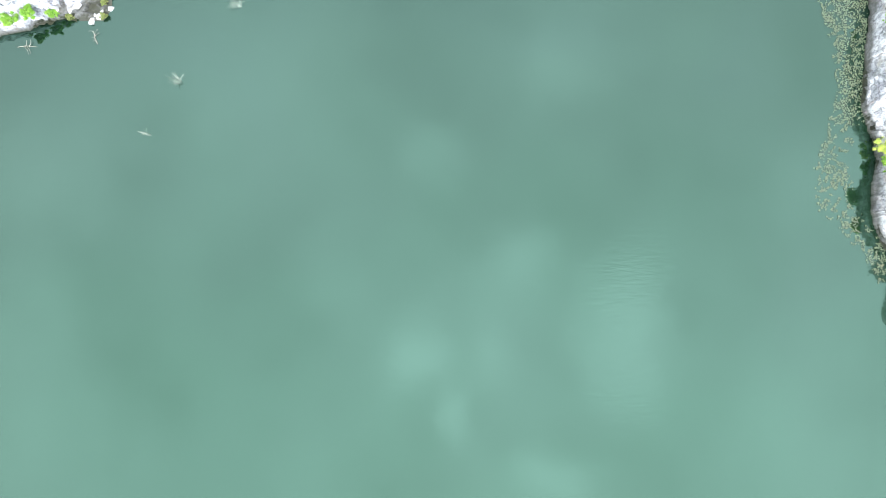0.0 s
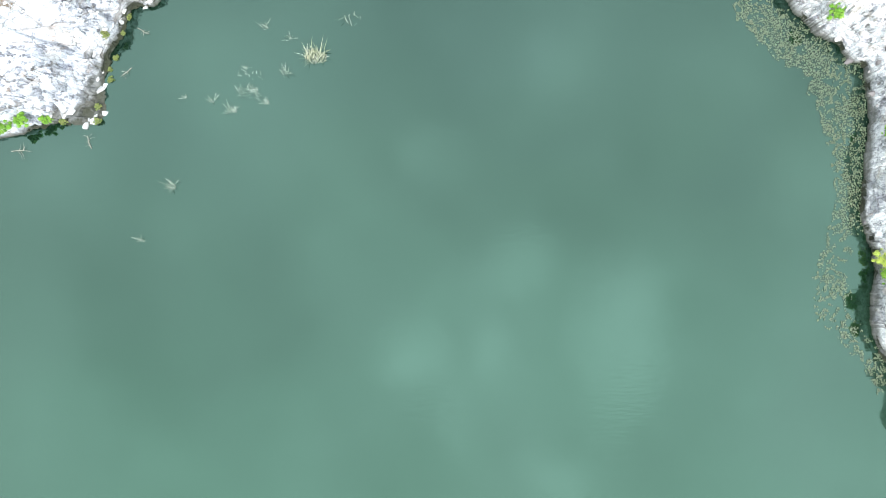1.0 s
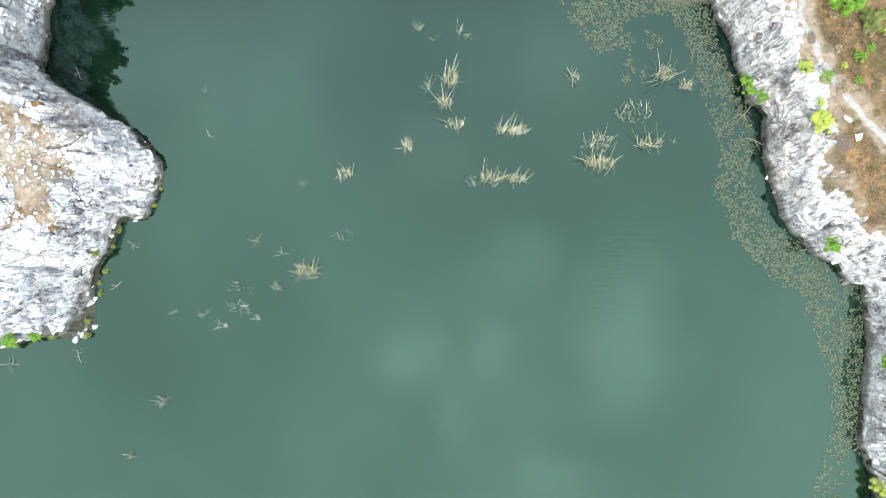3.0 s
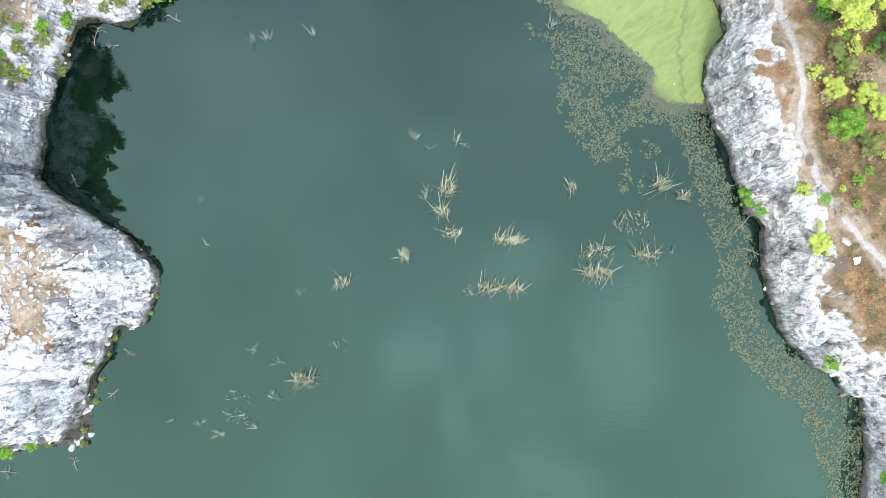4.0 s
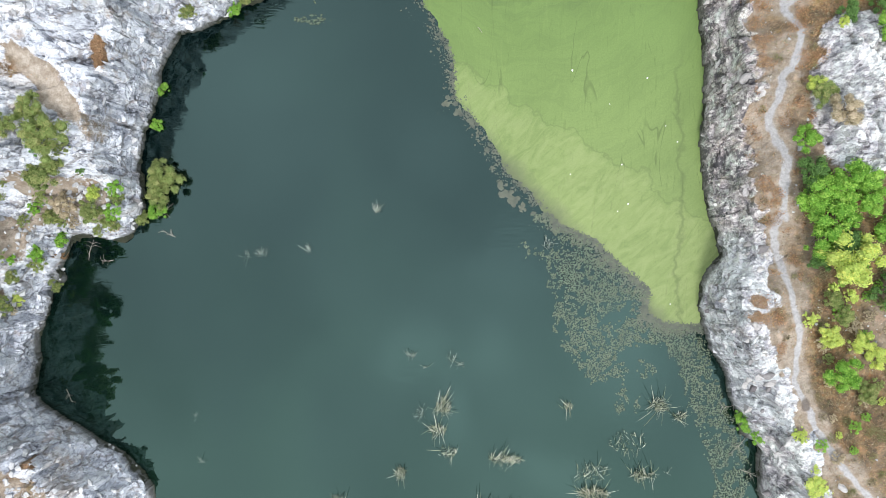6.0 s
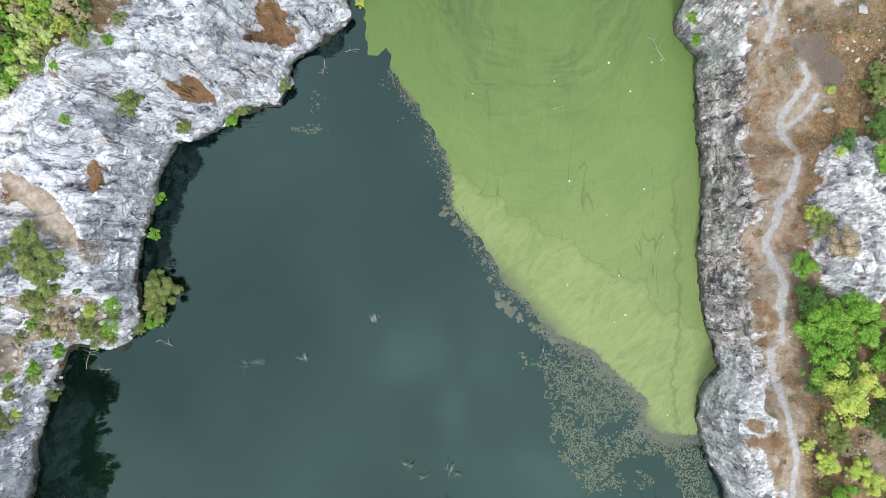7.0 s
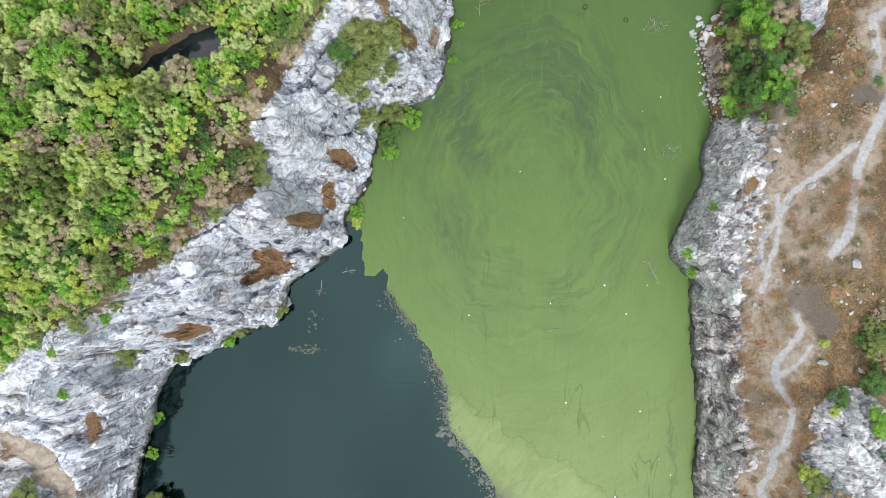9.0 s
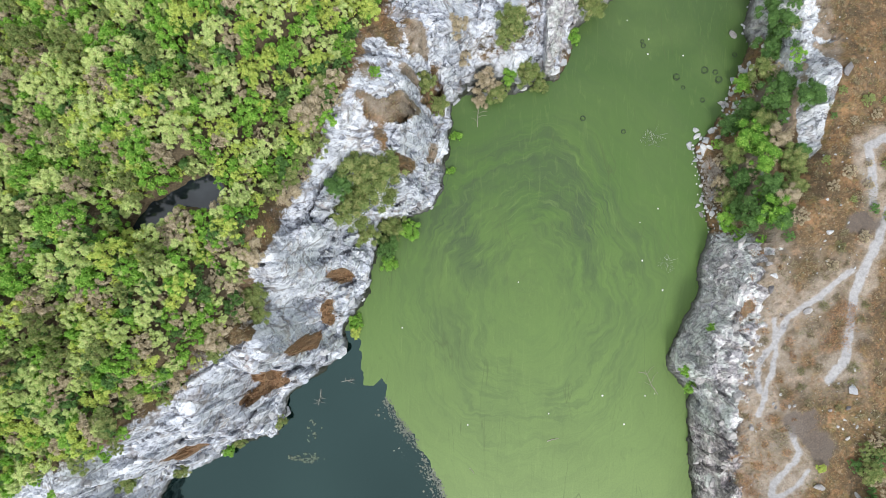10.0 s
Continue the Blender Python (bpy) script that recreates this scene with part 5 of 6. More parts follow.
# ---- reeds standing in the lake: x, y, width, depth, height, blades ----
REEDS = [(-0.3, 47.8, 1.2, 2.2, 1.5, 60), (-0.7, 45.5, 1.6, 1, 1.2, 40), (0.2, 43.4, 1.8, 1.6, 1, 34), (5.6, 42.7, 3.2, 0.9, 1.2, 80), (-4.3, 41.3, 1, 1.2, 1.5, 36),
         (-10.3, 38.6, 1.4, 1.4, 1.2, 26), (3.8, 38.2, 2.6, 0.8, 1.5, 70), (6.1, 38.1, 1.8, 0.8, 1.2, 50), (13.9, 39.6, 3, 1, 1.4, 110), (13.7, 41.6, 3, 1.8, 1, 44),
         (17.1, 44.4, 3.4, 2.6, 1, 44), (18.5, 41.4, 2.4, 0.8, 1.3, 56), (19.8, 47.9, 1.6, 1.2, 1.8, 44), (21.9, 46.9, 1.3, 0.8, 1.3, 28), (11.5, 47.7, 1.3, 0.8, 1.2, 18),
         (-14, 29.3, 2.2, 1.6, 1.3, 80)]
REEDS_THIN = [(2, 37.9, 1, 1.2, 1, 14), (20.7, 41.6, 0.4, 0.3, 0.9, 6), (-10.5, 32.9, 1.8, 1.4, 1.2, 12), (-18.8, 32.3, 0.7, 0.6, 0.8, 9), (-16.6, 31.2, 1, 0.8, 0.8, 9),
              (-17, 27.7, 0.9, 1, 1, 16), (-20.4, 25.9, 2.4, 1.2, 0.9, 30), (-20.4, 27.8, 2.6, 1.4, 0.8, 16), (-22.2, 24.1, 1.3, 0.5, 1.1, 16), (-24.1, 25.1, 0.6, 0.5, 0.9, 12),
              (-18.7, 24.9, 0.7, 0.7, 1, 10), (-26.7, 25.4, 0.4, 0.3, 0.7, 5), (-27.9, 16.8, 0.9, 0.7, 1.2, 24), (-31, 11.6, 1, 0.6, 0.9, 10), (-23.2, 42.3, 0.8, 0.4, 1.1, 5)]
REEDS_FAR = [(-14.1, 37.9, 1.3, 1, 0.7, 9), (-2.4, 47.1, 0.8, 1, 0.9, 20), (-6.6, 66.2, 0.6, 0.5, 1.7, 14), (-19, 61.9, 0.8, 0.6, 1.2, 8), (-17.5, 62.1, 0.7, 0.5, 1.2, 8),
             (-13.1, 62.5, 0.6, 0.5, 1.1, 9), (-3.4, 52.6, 1, 0.6, 1.1, 18), (-1.8, 51.4, 0.5, 0.6, 1.2, 5), (0.6, 52.2, 0.8, 0.6, 1.4, 14), (1.5, 51.7, 0.7, 0.6, 1.1, 8),
             (-23.9, 46.7, 0.4, 0.4, 0.7, 4), (9.6, 63, 0.7, 1, 1.5, 16), (21.6, 103.0, 1.4, 1.8, 0.9, 26), (20.3, 114.8, 2.0, 1.6, 1.0, 40)]


def make_reeds():
    rng = np.random.default_rng(9)
    pick = random.Random(10)
    kinds = {}
    for material, width in ((REED, 0.014), (REED_GREY, 0.013)):
        kinds[material.name] = []
        for _ in range(16):
            ob = mesh_object("blade", *blades(rng, 1, 0.0, 0.0, 1.0, width, 0.62, 0.0), material)
            kinds[material.name].append(ob.data)
            bpy.data.objects.remove(ob)
    for n, (x, y, w, d, h, count) in enumerate(REEDS + REEDS_THIN + REEDS_FAR):
        dense = n < len(REEDS)
        lean = 1.75 if n % 3 else 1.1
        clump = new("reed_clump")
        clump.location = (x, y, 0)
        for _ in range(int(count * (2.3 if dense else 1.5))):
            a, r = pick.uniform(0, 6.28), math.sqrt(pick.random())
            turn = pick.uniform(0, 6.28) if pick.random() < 0.18 else lean + pick.gauss(0, 0.5)
            high = h * pick.uniform(0.4, 1.0)
            blade = new("blade", pick.choice(kinds[(REED if dense else REED_GREY).name]))
            blade.matrix_basis = Matrix.Translation((0.48 * w * r * math.cos(a), 0.42 * d * r * math.sin(a), 0)) @ Euler((0, 0, turn)).to_matrix().to_4x4() @ Matrix.Diagonal((high, 1, high, 1))
            blade.parent = clump
        tagged(clump, "dense clump of straw-coloured reeds standing in the lake" if dense else "sparse bleached reed blades poking out of the water", "reeds", "reeds in the lake")


make_reeds()

# ---- trees and bushes ----
SPECS = [("acacia_tree", 0, 2300, 0.125, 0.034, 25, 0.8, "olive-green feathery acacia shrub", "tree"),
         ("broadleaf_tree", 1, 2700, 0.074, 0.05, 25, 0.25, "bright green leafy broadleaf tree", "tree"),
         ("yellow_green_tree", 2, 2700, 0.074, 0.048, 25, 0.3, "yellow-green leafy shrub with yellow tips", "tree"),
         ("brown_tree", 3, 1900, 0.11, 0.028, 20, 0.7, "brownish dry shrub with pale seed heads", "tree"),
         ("dark_green_tree", 4, 2500, 0.076, 0.05, 24, 0.25, "dense dark green leafy tree", "tree")]
FULL, VARIANTS = 3, 5  # the last ones have fewer, larger leaves, for the dense forest
PLANTS = []
for spec_no, spec in enumerate(SPECS):
    name, kind, count, leaf_l, leaf_w, lobes, feather, label, category = spec
    row = []
    for v in range(VARIANTS):
        few = 1.0 if v < FULL else 0.6
        row.append(make_tree(name, kind, 100 + spec_no * 10 + v, int(count * few), leaf_l / few ** 0.45, leaf_w / few ** 0.45, lobes + 2 * v if v < FULL else 38, feather, label, category, 1.0 if v < FULL else 0.62))
    PLANTS.append(row)
PLANTS.append([make_dead_bush(180 + v) for v in range(VARIANTS)])
PLANTS.append([make_tree("light_olive_tree", 5, 190 + v, (2100, 2100, 2100, 1260, 1260)[v], (0.12, 0.12, 0.12, 0.15, 0.15)[v], (0.036, 0.036, 0.036, 0.045, 0.045)[v], 38, 0.75, "pale olive-green feathery shrub", "tree", 0.62)
               for v in range(VARIANTS)])
USED = [[False] * VARIANTS for _ in PLANTS]
plant_rng = random.Random(4)


def plant(kind, x, y, radius, high=1.0, sink=0.1, group=""):
    v = plant_rng.randrange(FULL, VARIANTS) if group else plant_rng.randrange(FULL)
    z = max(ground_z(x, y), -0.15) - sink * radius
    m = at(x, y, z, radius, plant_rng.uniform(0, 6.28), high)
    if USED[kind][v]:
        ob = copy_thing(PLANTS[kind][v], m)
        ob.matrix_basis = m
    else:
        ob = PLANTS[kind][v]
        ob.matrix_basis = m
        USED[kind][v] = True
    if group:
        tagged(ob, group=group)
    return ob


# x, y, crown radius, kind (0 olive, 1 bright, 2 yellow-green, 3 brown, 4 dark, 5 dead, 6 pale olive)
BUSH_WEST = [(-26.6, 69.4, 1.7, 0), (-27.2, 67.9, 1.4, 0), (-27.7, 66.2, 1, 1), (-32.4, 71.9, 1.9, 0), (-34.2, 69, 1.6, 0), (-33.5, 74.1, 1.3, 0), (-33.9, 66.7, 1.2, 3),
             (-31.4, 67.6, 0.8, 2), (-31.7, 65.9, 1.1, 0), (-30.8, 65.3, 0.9, 0), (-29.1, 65.6, 0.8, 0), (-27.2, 77.9, 0.7, 1), (-27.7, 74.6, 0.65, 1), (-36.4, 63.7, 0.9, 1),
             (-37.3, 62.3, 0.8, 1), (-38.8, 61.8, 0.5, 1), (-39.7, 57.8, 1.1, 0), (-40.0, 56, 0.8, 1), (-38.9, 58.2, 0.7, 2), (-40.3, 51, 1, 1), (-40.2, 59.4, 0.5, 1), (-40.4, 54.6, 0.6, 1)]
BUSH_NORTHWEST = [(-4.6, 104.8, 1.3, 4), (-4.6, 103.3, 0.9, 1), (-2.6, 106.5, 1.1, 1), (-7.8, 97.7, 0.8, 1), (-7.8, 96.7, 0.7, 2), (-25.9, 85.6, 1.3, 0), (-28.6, 83.1, 0.45, 1),
                  (-24.9, 89, 0.5, 1), (-28.1, 86.6, 0.4, 1), (-15, 88.5, 0.9, 0), (-23.5, 84.3, 0.8, 0), (-20.1, 85.5, 0.75, 1), (-18.9, 86.3, 0.7, 0), (-21.8, 91.8, 0.6, 1),
                  (-19.3, 96, 0.9, 1), (-15.9, 104.4, 0.8, 1)]
BUSH_NORTH = [(-5.3, 109.5, 2.1, 0), (-7, 107.8, 1.7, 0), (-3.8, 110.8, 1.8, 0), (-6, 111.2, 1.7, 0), (-4.4, 106.9, 1.6, 0), (-6.4, 106.1, 1.3, 0), (-7.5, 109.7, 1.2, 4), (-0.9, 119, 1.2, 0),
              (0.2, 117.5, 1.1, 0), (7, 124.4, 1.6, 0), (6.4, 123.4, 1.2, 0), (6.8, 120.8, 0.9, 1), (4.7, 120.2, 1.3, 3), (5.7, 119.2, 1.2, 0), (8.6, 120.8, 1.4, 0), (9.7, 120, 0.9, 0),
              (4.2, 118.6, 0.8, 3), (14.2, 126.6, 1.4, 0), (13, 124.6, 0.9, 1), (15, 128.2, 1.3, 0), (-4.2, 118.2, 0.5, 1), (2.1, 123.2, 1, 3)]
BUSH_EDGE = [(-8.7, 114.5, 1.4, 3), (-10.8, 108.9, 1.2, 3), (2.6, 121.8, 0.9, 3), (1.8, 115.3, 0.6, 1), (1.4, 112.1, 0.5, 1), (-12.5, 104.5, 1.2, 3), (-16, 98.2, 1.2, 3), (-13.6, 101.2, 1.1, 0),
             (-19, 95.2, 1.2, 3), (-22.4, 92.8, 1.2, 0), (-9.6, 112.2, 1.1, 5), (-14.6, 99.2, 1.0, 5), (-17.6, 96.6, 1.0, 5)]
BUSH_EAST = [(29.6, 71.7, 1.1, 1), (30.2, 68.8, 1.5, 4), (30.9, 67.6, 1.7, 1), (30.4, 66.4, 1.4, 1), (32.6, 68.3, 1.7, 1), (31.8, 65.5, 2, 1), (31.2, 63.6, 1.6, 1), (33.9, 66.7, 1.5, 1),
             (32.8, 63.3, 1.4, 4), (32.9, 61.4, 2.5, 2), (31.3, 61.7, 1, 4), (31.9, 55.4, 1.1, 2), (32.8, 52.2, 1.5, 1), (34.4, 54.8, 1.1, 2), (35.6, 53.8, 1.1, 2), (35.1, 50.6, 1, 0),
             (30.4, 75.2, 1.2, 0), (31.6, 73.7, 1.5, 3), (29.9, 75.9, 0.8, 2), (32.2, 58.5, 0.9, 0), (33.1, 57.1, 0.9, 0), (36.5, 64.5, 1.8, 1), (36.5, 59, 1.6, 4)]
BUSH_SOUTHEAST = [(27.2, 46.9, 1.0, 1), (28.3, 45.6, 0.7, 1), (31.6, 42.5, 1.2, 2, 0.35), (33.6, 32, 0.8, 1), (38.7, 21.6, 0.6, 1), (39.2, 9.9, 1, 2), (39.2, 8.3, 0.8, 1), (39.2, 5.6, 1.1, 1),
                  (39.8, 3, 1.0, 2), (32.9, 81.9, 0.95, 4), (35.2, 80.4, 1.2, 1), (35.8, 83.1, 1.2, 4), (32.1, 86.2, 0.5, 2), (32.1, 80.9, 0.5, 2), (35.9, 86, 1.2, 0), (22.3, 93.6, 0.6, 1),
                  (23, 91.9, 0.7, 1), (24.0, 97.6, 0.5, 1)]
BUSH_NORTHEAST = [(30.3, 124.1, 1.7, 4), (29.9, 122.6, 1.5, 4), (29.6, 125.8, 1.4, 4), (30.5, 118.4, 1.9, 4), (31.7, 117.4, 1.3, 4), (28.1, 114.3, 1.7, 1), (27.1, 113.1, 1.4, 0),
                  (28.6, 112.7, 1.4, 1), (30.9, 112.1, 1.4, 0), (27.6, 110.9, 1.5, 4), (26.8, 115.8, 1.2, 4), (28.2, 119.6, 1, 1), (29.1, 109.8, 1.5, 4), (27.8, 107.5, 1.6, 4), (29, 107.7, 1.5, 1),
                  (30.2, 108.8, 1.2, 3), (30.9, 109.7, 1.1, 0), (26.4, 107.1, 1.1, 1), (26.6, 109.1, 1.2, 0), (27.2, 108, 1.2, 4), (31.6, 112.8, 1, 4), (29.5, 106.9, 1, 4), (26.5, 110.6, 1, 3)]
BUSH_FRINGE = [(-43, 22.4, 0.9, 2), (-41.2, 22.9, 0.8, 2), (-39.4, 23.2, 0.6, 2), (-38.2, 23.2, 0.5, 2), (-34.8, 24.6, 0.4, 2), (-34.9, 23.2, 0.4, 2), (-33.4, 31.2, 0.5, 2), (-33.7, 27.3, 0.35, 2), (-33.8, 28.3, 0.3, 0), (-33.2, 29.4, 0.35, 2), (-32.5, 31.8, 0.3, 0), (-31.9, 33.4, 0.35, 2), (-28.4, 35.8, 0.3, 0), (-27.8, 37.4, 0.3, 2), (-40.0, 52.8, 0.7, 0),
               (-40.6, 53.6, 0.7, 0), (-38.6, 60.2, 0.8, 0), (-36.9, 59.2, 0.6, 0), (-35.6, 65.6, 0.9, 0), (-32.6, 69.8, 1.0, 0), (-34.8, 72.6, 1.2, 0), (-29.6, 67.2, 0.8, 0), (-40.4, 62.2, 0.9, 0),
               (-13.0, 99.6, 0.9, 0), (-15.8, 97.0, 0.8, 0), (-21.0, 94.6, 1.0, 0), (-24.6, 91.6, 1.0, 3), (-10.2, 110.4, 0.9, 0), (-7.4, 116.6, 1.0, 0)]
BUSH_DEAD = [(25.6, 112, 1.2, 5), (25.8, 110.3, 1.2, 5), (25.6, 109.1, 1.0, 5), (29.2, 115.8, 1.4, 0), (29.9, 114.2, 1.3, 3), (28.4, 117.2, 1.2, 4), (29.4, 120.6, 1.3, 0)]

for spot in BUSH_WEST + BUSH_NORTHWEST + BUSH_NORTH + BUSH_EDGE + BUSH_EAST + BUSH_SOUTHEAST + BUSH_NORTHEAST + BUSH_DEAD + [(x - 0.4, y, r, 0 if r < 0.55 else min(k, 1)) for x, y, r, k in BUSH_FRINGE]:
    plant(spot[3], spot[0], spot[1], spot[2], spot[4] if len(spot) > 4 else 1.0 if spot[2] < 1.3 else 1.15)


def scatter(rng, count, x0, x1, y0, y1, gap, test):
    """Random spots that pass the test and keep their distance."""
    spots, net = [], {}
    px = np.array([rng.uniform(x0, x1) for _ in range(count)])
    py = np.array([rng.uniform(y0, y1) for _ in range(count)])
    ok = test(px, py)
    for x, y in zip(px[ok].tolist(), py[ok].tolist()):
        kx, ky = int(x // gap), int(y // gap)
        if any((x - a) ** 2 + (y - b) ** 2 < gap * gap for i in (-1, 0, 1) for j in (-1, 0, 1) for a, b in net.get((kx + i, ky + j), ())):
            continue
        net.setdefault((kx, ky), []).append((x, y))
        spots.append((x, y))
    return spots


def plant_forest():
    rng = random.Random(12)

    def fits(x, y):
        return (signed(x, y, FOREST_EDGE) < 0.2) & (signed(x, y, POND_EDGE) > 0.6)

    spots = scatter(rng, 9500, -34, -2, 85, 128, 1.3, fits)
    ax, ay = np.array(spots).T
    patches, edges = fbm(ax * 0.13, ay * 0.13, 77, 2), -signed(ax, ay, FOREST_EDGE)
    for (x, y), patch, edge in zip(spots, patches, edges):
        roll = rng.random() + patch * 0.25
        kind = 3 if roll < (0.18 if edge < 1.5 else 0.08) else 0 if roll < 0.36 else 1 if roll < 0.58 else 6 if roll < 0.86 else 2
        size = rng.uniform(0.75, 1.4) * (0.7 + 0.3 * min(1, max(edge, 0) / 4))
        plant(kind, x, y, size, rng.uniform(1.0, 1.9) * (0.55 + 0.5 * min(1, max(edge, 0) / 5)), 0.05, "shrub forest on the plateau")


plant_forest()


def undergrowth():
    """The low dense shrubs between the trees of the plateau, too many to count."""
    rng = random.Random(18)
    draw = np.random.default_rng(18)
    spots = scatter(rng, 22000, -34, -2, 85, 128, 0.62, lambda x, y: (signed(x, y, FOREST_EDGE) < 0.4) & (signed(x, y, POND_EDGE) > 0.15))
    clouds = [leaf_cloud(draw, 14, 380, 0.19, 0.085, 1.7, 0.6, 0.9) for _ in range(8)]
    heaps = {5: [], 1: [], 2: [], 3: [], 4: []}
    patch = fbm(np.array(spots)[:, 0] * 0.22, np.array(spots)[:, 1] * 0.22, 78, 3) * 0.5 + 0.25
    for n, (x, y) in enumerate(spots):
        roll = rng.random() * 0.75 + 0.7 * patch[n]
        heaps[3 if roll < 0.1 else 4 if roll < 0.3 else 1 if roll < 0.55 else 5 if roll < 0.72 else 3 if roll < 0.79 else 2].append((x, y, rng.uniform(0.45, 0.9), rng.uniform(0, 6.28), n % 8))
    words = {5: "light olive-green", 1: "bright green", 2: "yellow-green", 3: "dry brown", 4: "dark green"}
    for kind, heap in heaps.items():
        verts, faces, base = [], [], 0
        for x, y, s, turn, c in heap:
            v, f = clouds[c]
            m = np.array(at(x, y, ground_z(x, y) - 0.1, s, turn, 1.6))
            verts.append(v @ m[:3, :3].T + m[:3, 3])
            faces.append(f + base)
            base += len(v)
        ob = mesh_object("undergrowth", np.concatenate(verts), np.concatenate(faces), LEAVES[kind])
        tagged(ob, words[kind] + " low shrubs crowded under the trees", "shrubs", kind="stuff")


undergrowth()


def plant_scrub():
    """Low mixed bushes on the debris of the west bank and along the rim of the forest."""
    rng = random.Random(16)
    for x, y in scatter(rng, 900, -41.5, -29.5, 46.5, 71.5, 1.25, lambda x, y: (signed(x, y, LAKE) > 0.7) & (fbm(x * 0.3, y * 0.3, 79, 2) > -0.1)):
        plant(rng.choice((0, 0, 0, 1, 3, 4)), x, y, rng.uniform(0.35, 0.95), 0.9, 0.1, "scrub on the west bank")
    for x, y in scatter(rng, 4000, -31, -2, 86, 124, 0.9, lambda x, y: np.abs(signed(x, y, FOREST_EDGE) - 0.3) < 0.9):
        if rng.random() < 0.85 and math.hypot((x + 2.2) / 3.6, (y - 117.5) / 7.5) > 1:
            plant(rng.choice((0, 0, 0, 2, 3, 3, 1, 5)), x, y, rng.uniform(0.45, 1.15), 1.0, 0.1, "scrub along the wood")
    for x, y in scatter(rng, 700, 29.8, 39, 44, 66, 1.3, lambda x, y: fbm(x * 0.3, y * 0.3, 80, 2) + 0.12 * (x - 33) > 0.05):
        plant(rng.choice((0, 1, 1, 2, 3)), x, y, rng.uniform(0.35, 0.8), 0.8, 0.1, "scrub on the east plateau")
    for x, y in scatter(rng, 900, 33.5, 41, 77, 95, 1.05, lambda x, y: fbm(x * 0.3, y * 0.3, 81, 2) + 0.2 * (x - 36) - 0.12 * np.maximum(y - 86, 0) > -0.05):
        plant(rng.choice((0, 0, 3, 4, 4, 1)), x, y, rng.uniform(0.4, 1.0), 0.9, 0.1, "scrub at the rim of the east plateau")
    for x, y in scatter(rng, 500, 33, 40, 97, 118, 1.4, lambda x, y: fbm(x * 0.3, y * 0.3, 83, 2) > 0.02):
        plant(rng.choice((0, 0, 3, 3, 4)), x, y, rng.uniform(0.3, 0.7), 0.7, 0.1, "scrub at the rim of the east plateau")
    for x, y in scatter(rng, 900, 24.6, 31.5, 105, 127, 1.0, lambda x, y: (signed(x, y, LAKE) > 1.0) & (x < 30.6 + 0.06 * (y - 105))):
        plant(rng.choice((0, 3, 3, 4, 4, 1)), x, y, rng.uniform(0.4, 0.9), 1.0, 0.1, "scrub on the northeast bank")


plant_scrub()


def plant_west_woods():
    """Trees on the high west bank, that stand mirrored in the bay."""
    rng = random.Random(15)
    for x, y in scatter(rng, 2500, -48, -41.3, 43, 80, 1.45, lambda x, y: (x < -42.5) | ((y > 47) & (y < 64))):
        plant(rng.choice((0, 1, 4)), x, y, rng.uniform(1.5, 2.2), rng.uniform(2.2, 3.0), 0.05, "trees on the high west bank")


plant_west_woods()
for row, used in zip(PLANTS, USED):
    for ob, planted in zip(row, used):
        if not planted:
            for piece in (*ob.children_recursive, ob):
                bpy.data.objects.remove(piece)



def far_woods():
    """Woods and scrub on the high ground round the quarry, too many to count."""
    rng, draw = random.Random(19), np.random.default_rng(19)
    clouds = [leaf_cloud(draw, 7, 130, 0.3, 0.14, 1.2, 0.5) for _ in range(6)]
    belts = ((-78, -35, 83, 152, 2.1, -9.0), (-78, -43.5, 8, 83, 2.3, -0.15), (-35, 12, 129, 156, 2.2, -9.0), (43.5, 68, -12, 140, 2.6, 0.05))
    heaps = {0: [], 1: [], 4: [], 5: []}
    for x0, x1, y0, y1, gap, thin in belts:
        for x, y in scatter(rng, 2600, x0, x1, y0, y1, gap, lambda x, y: (signed(x, y, LAKE) > 4) & (fbm(x * 0.09, y * 0.09, 84, 2) > thin)):
            heaps[rng.choice((0, 0, 1, 1, 4, 5, 5))].append((x, y, rng.uniform(1.1, 1.9), rng.uniform(0, 6.28), rng.randrange(6)))
    words = {0: "olive-green", 1: "bright green", 4: "dark green", 5: "pale olive-green"}
    for kind, heap in heaps.items():
        verts, faces, base = [], [], 0
        for x, y, s, turn, c in heap:
            v, f = clouds[c]
            m = np.array(at(x, y, ground_z(x, y) - 0.2, s, turn, 1.5))
            verts.append(v @ m[:3, :3].T + m[:3, 3])
            faces.append(f + base)
            base += len(v)
        ob = mesh_object("far_woods", np.concatenate(verts), np.concatenate(faces), LEAVES[kind])
        tagged(ob, words[kind] + " shrubs crowding the high ground round the quarry", "shrubs", kind="stuff")


far_woods()

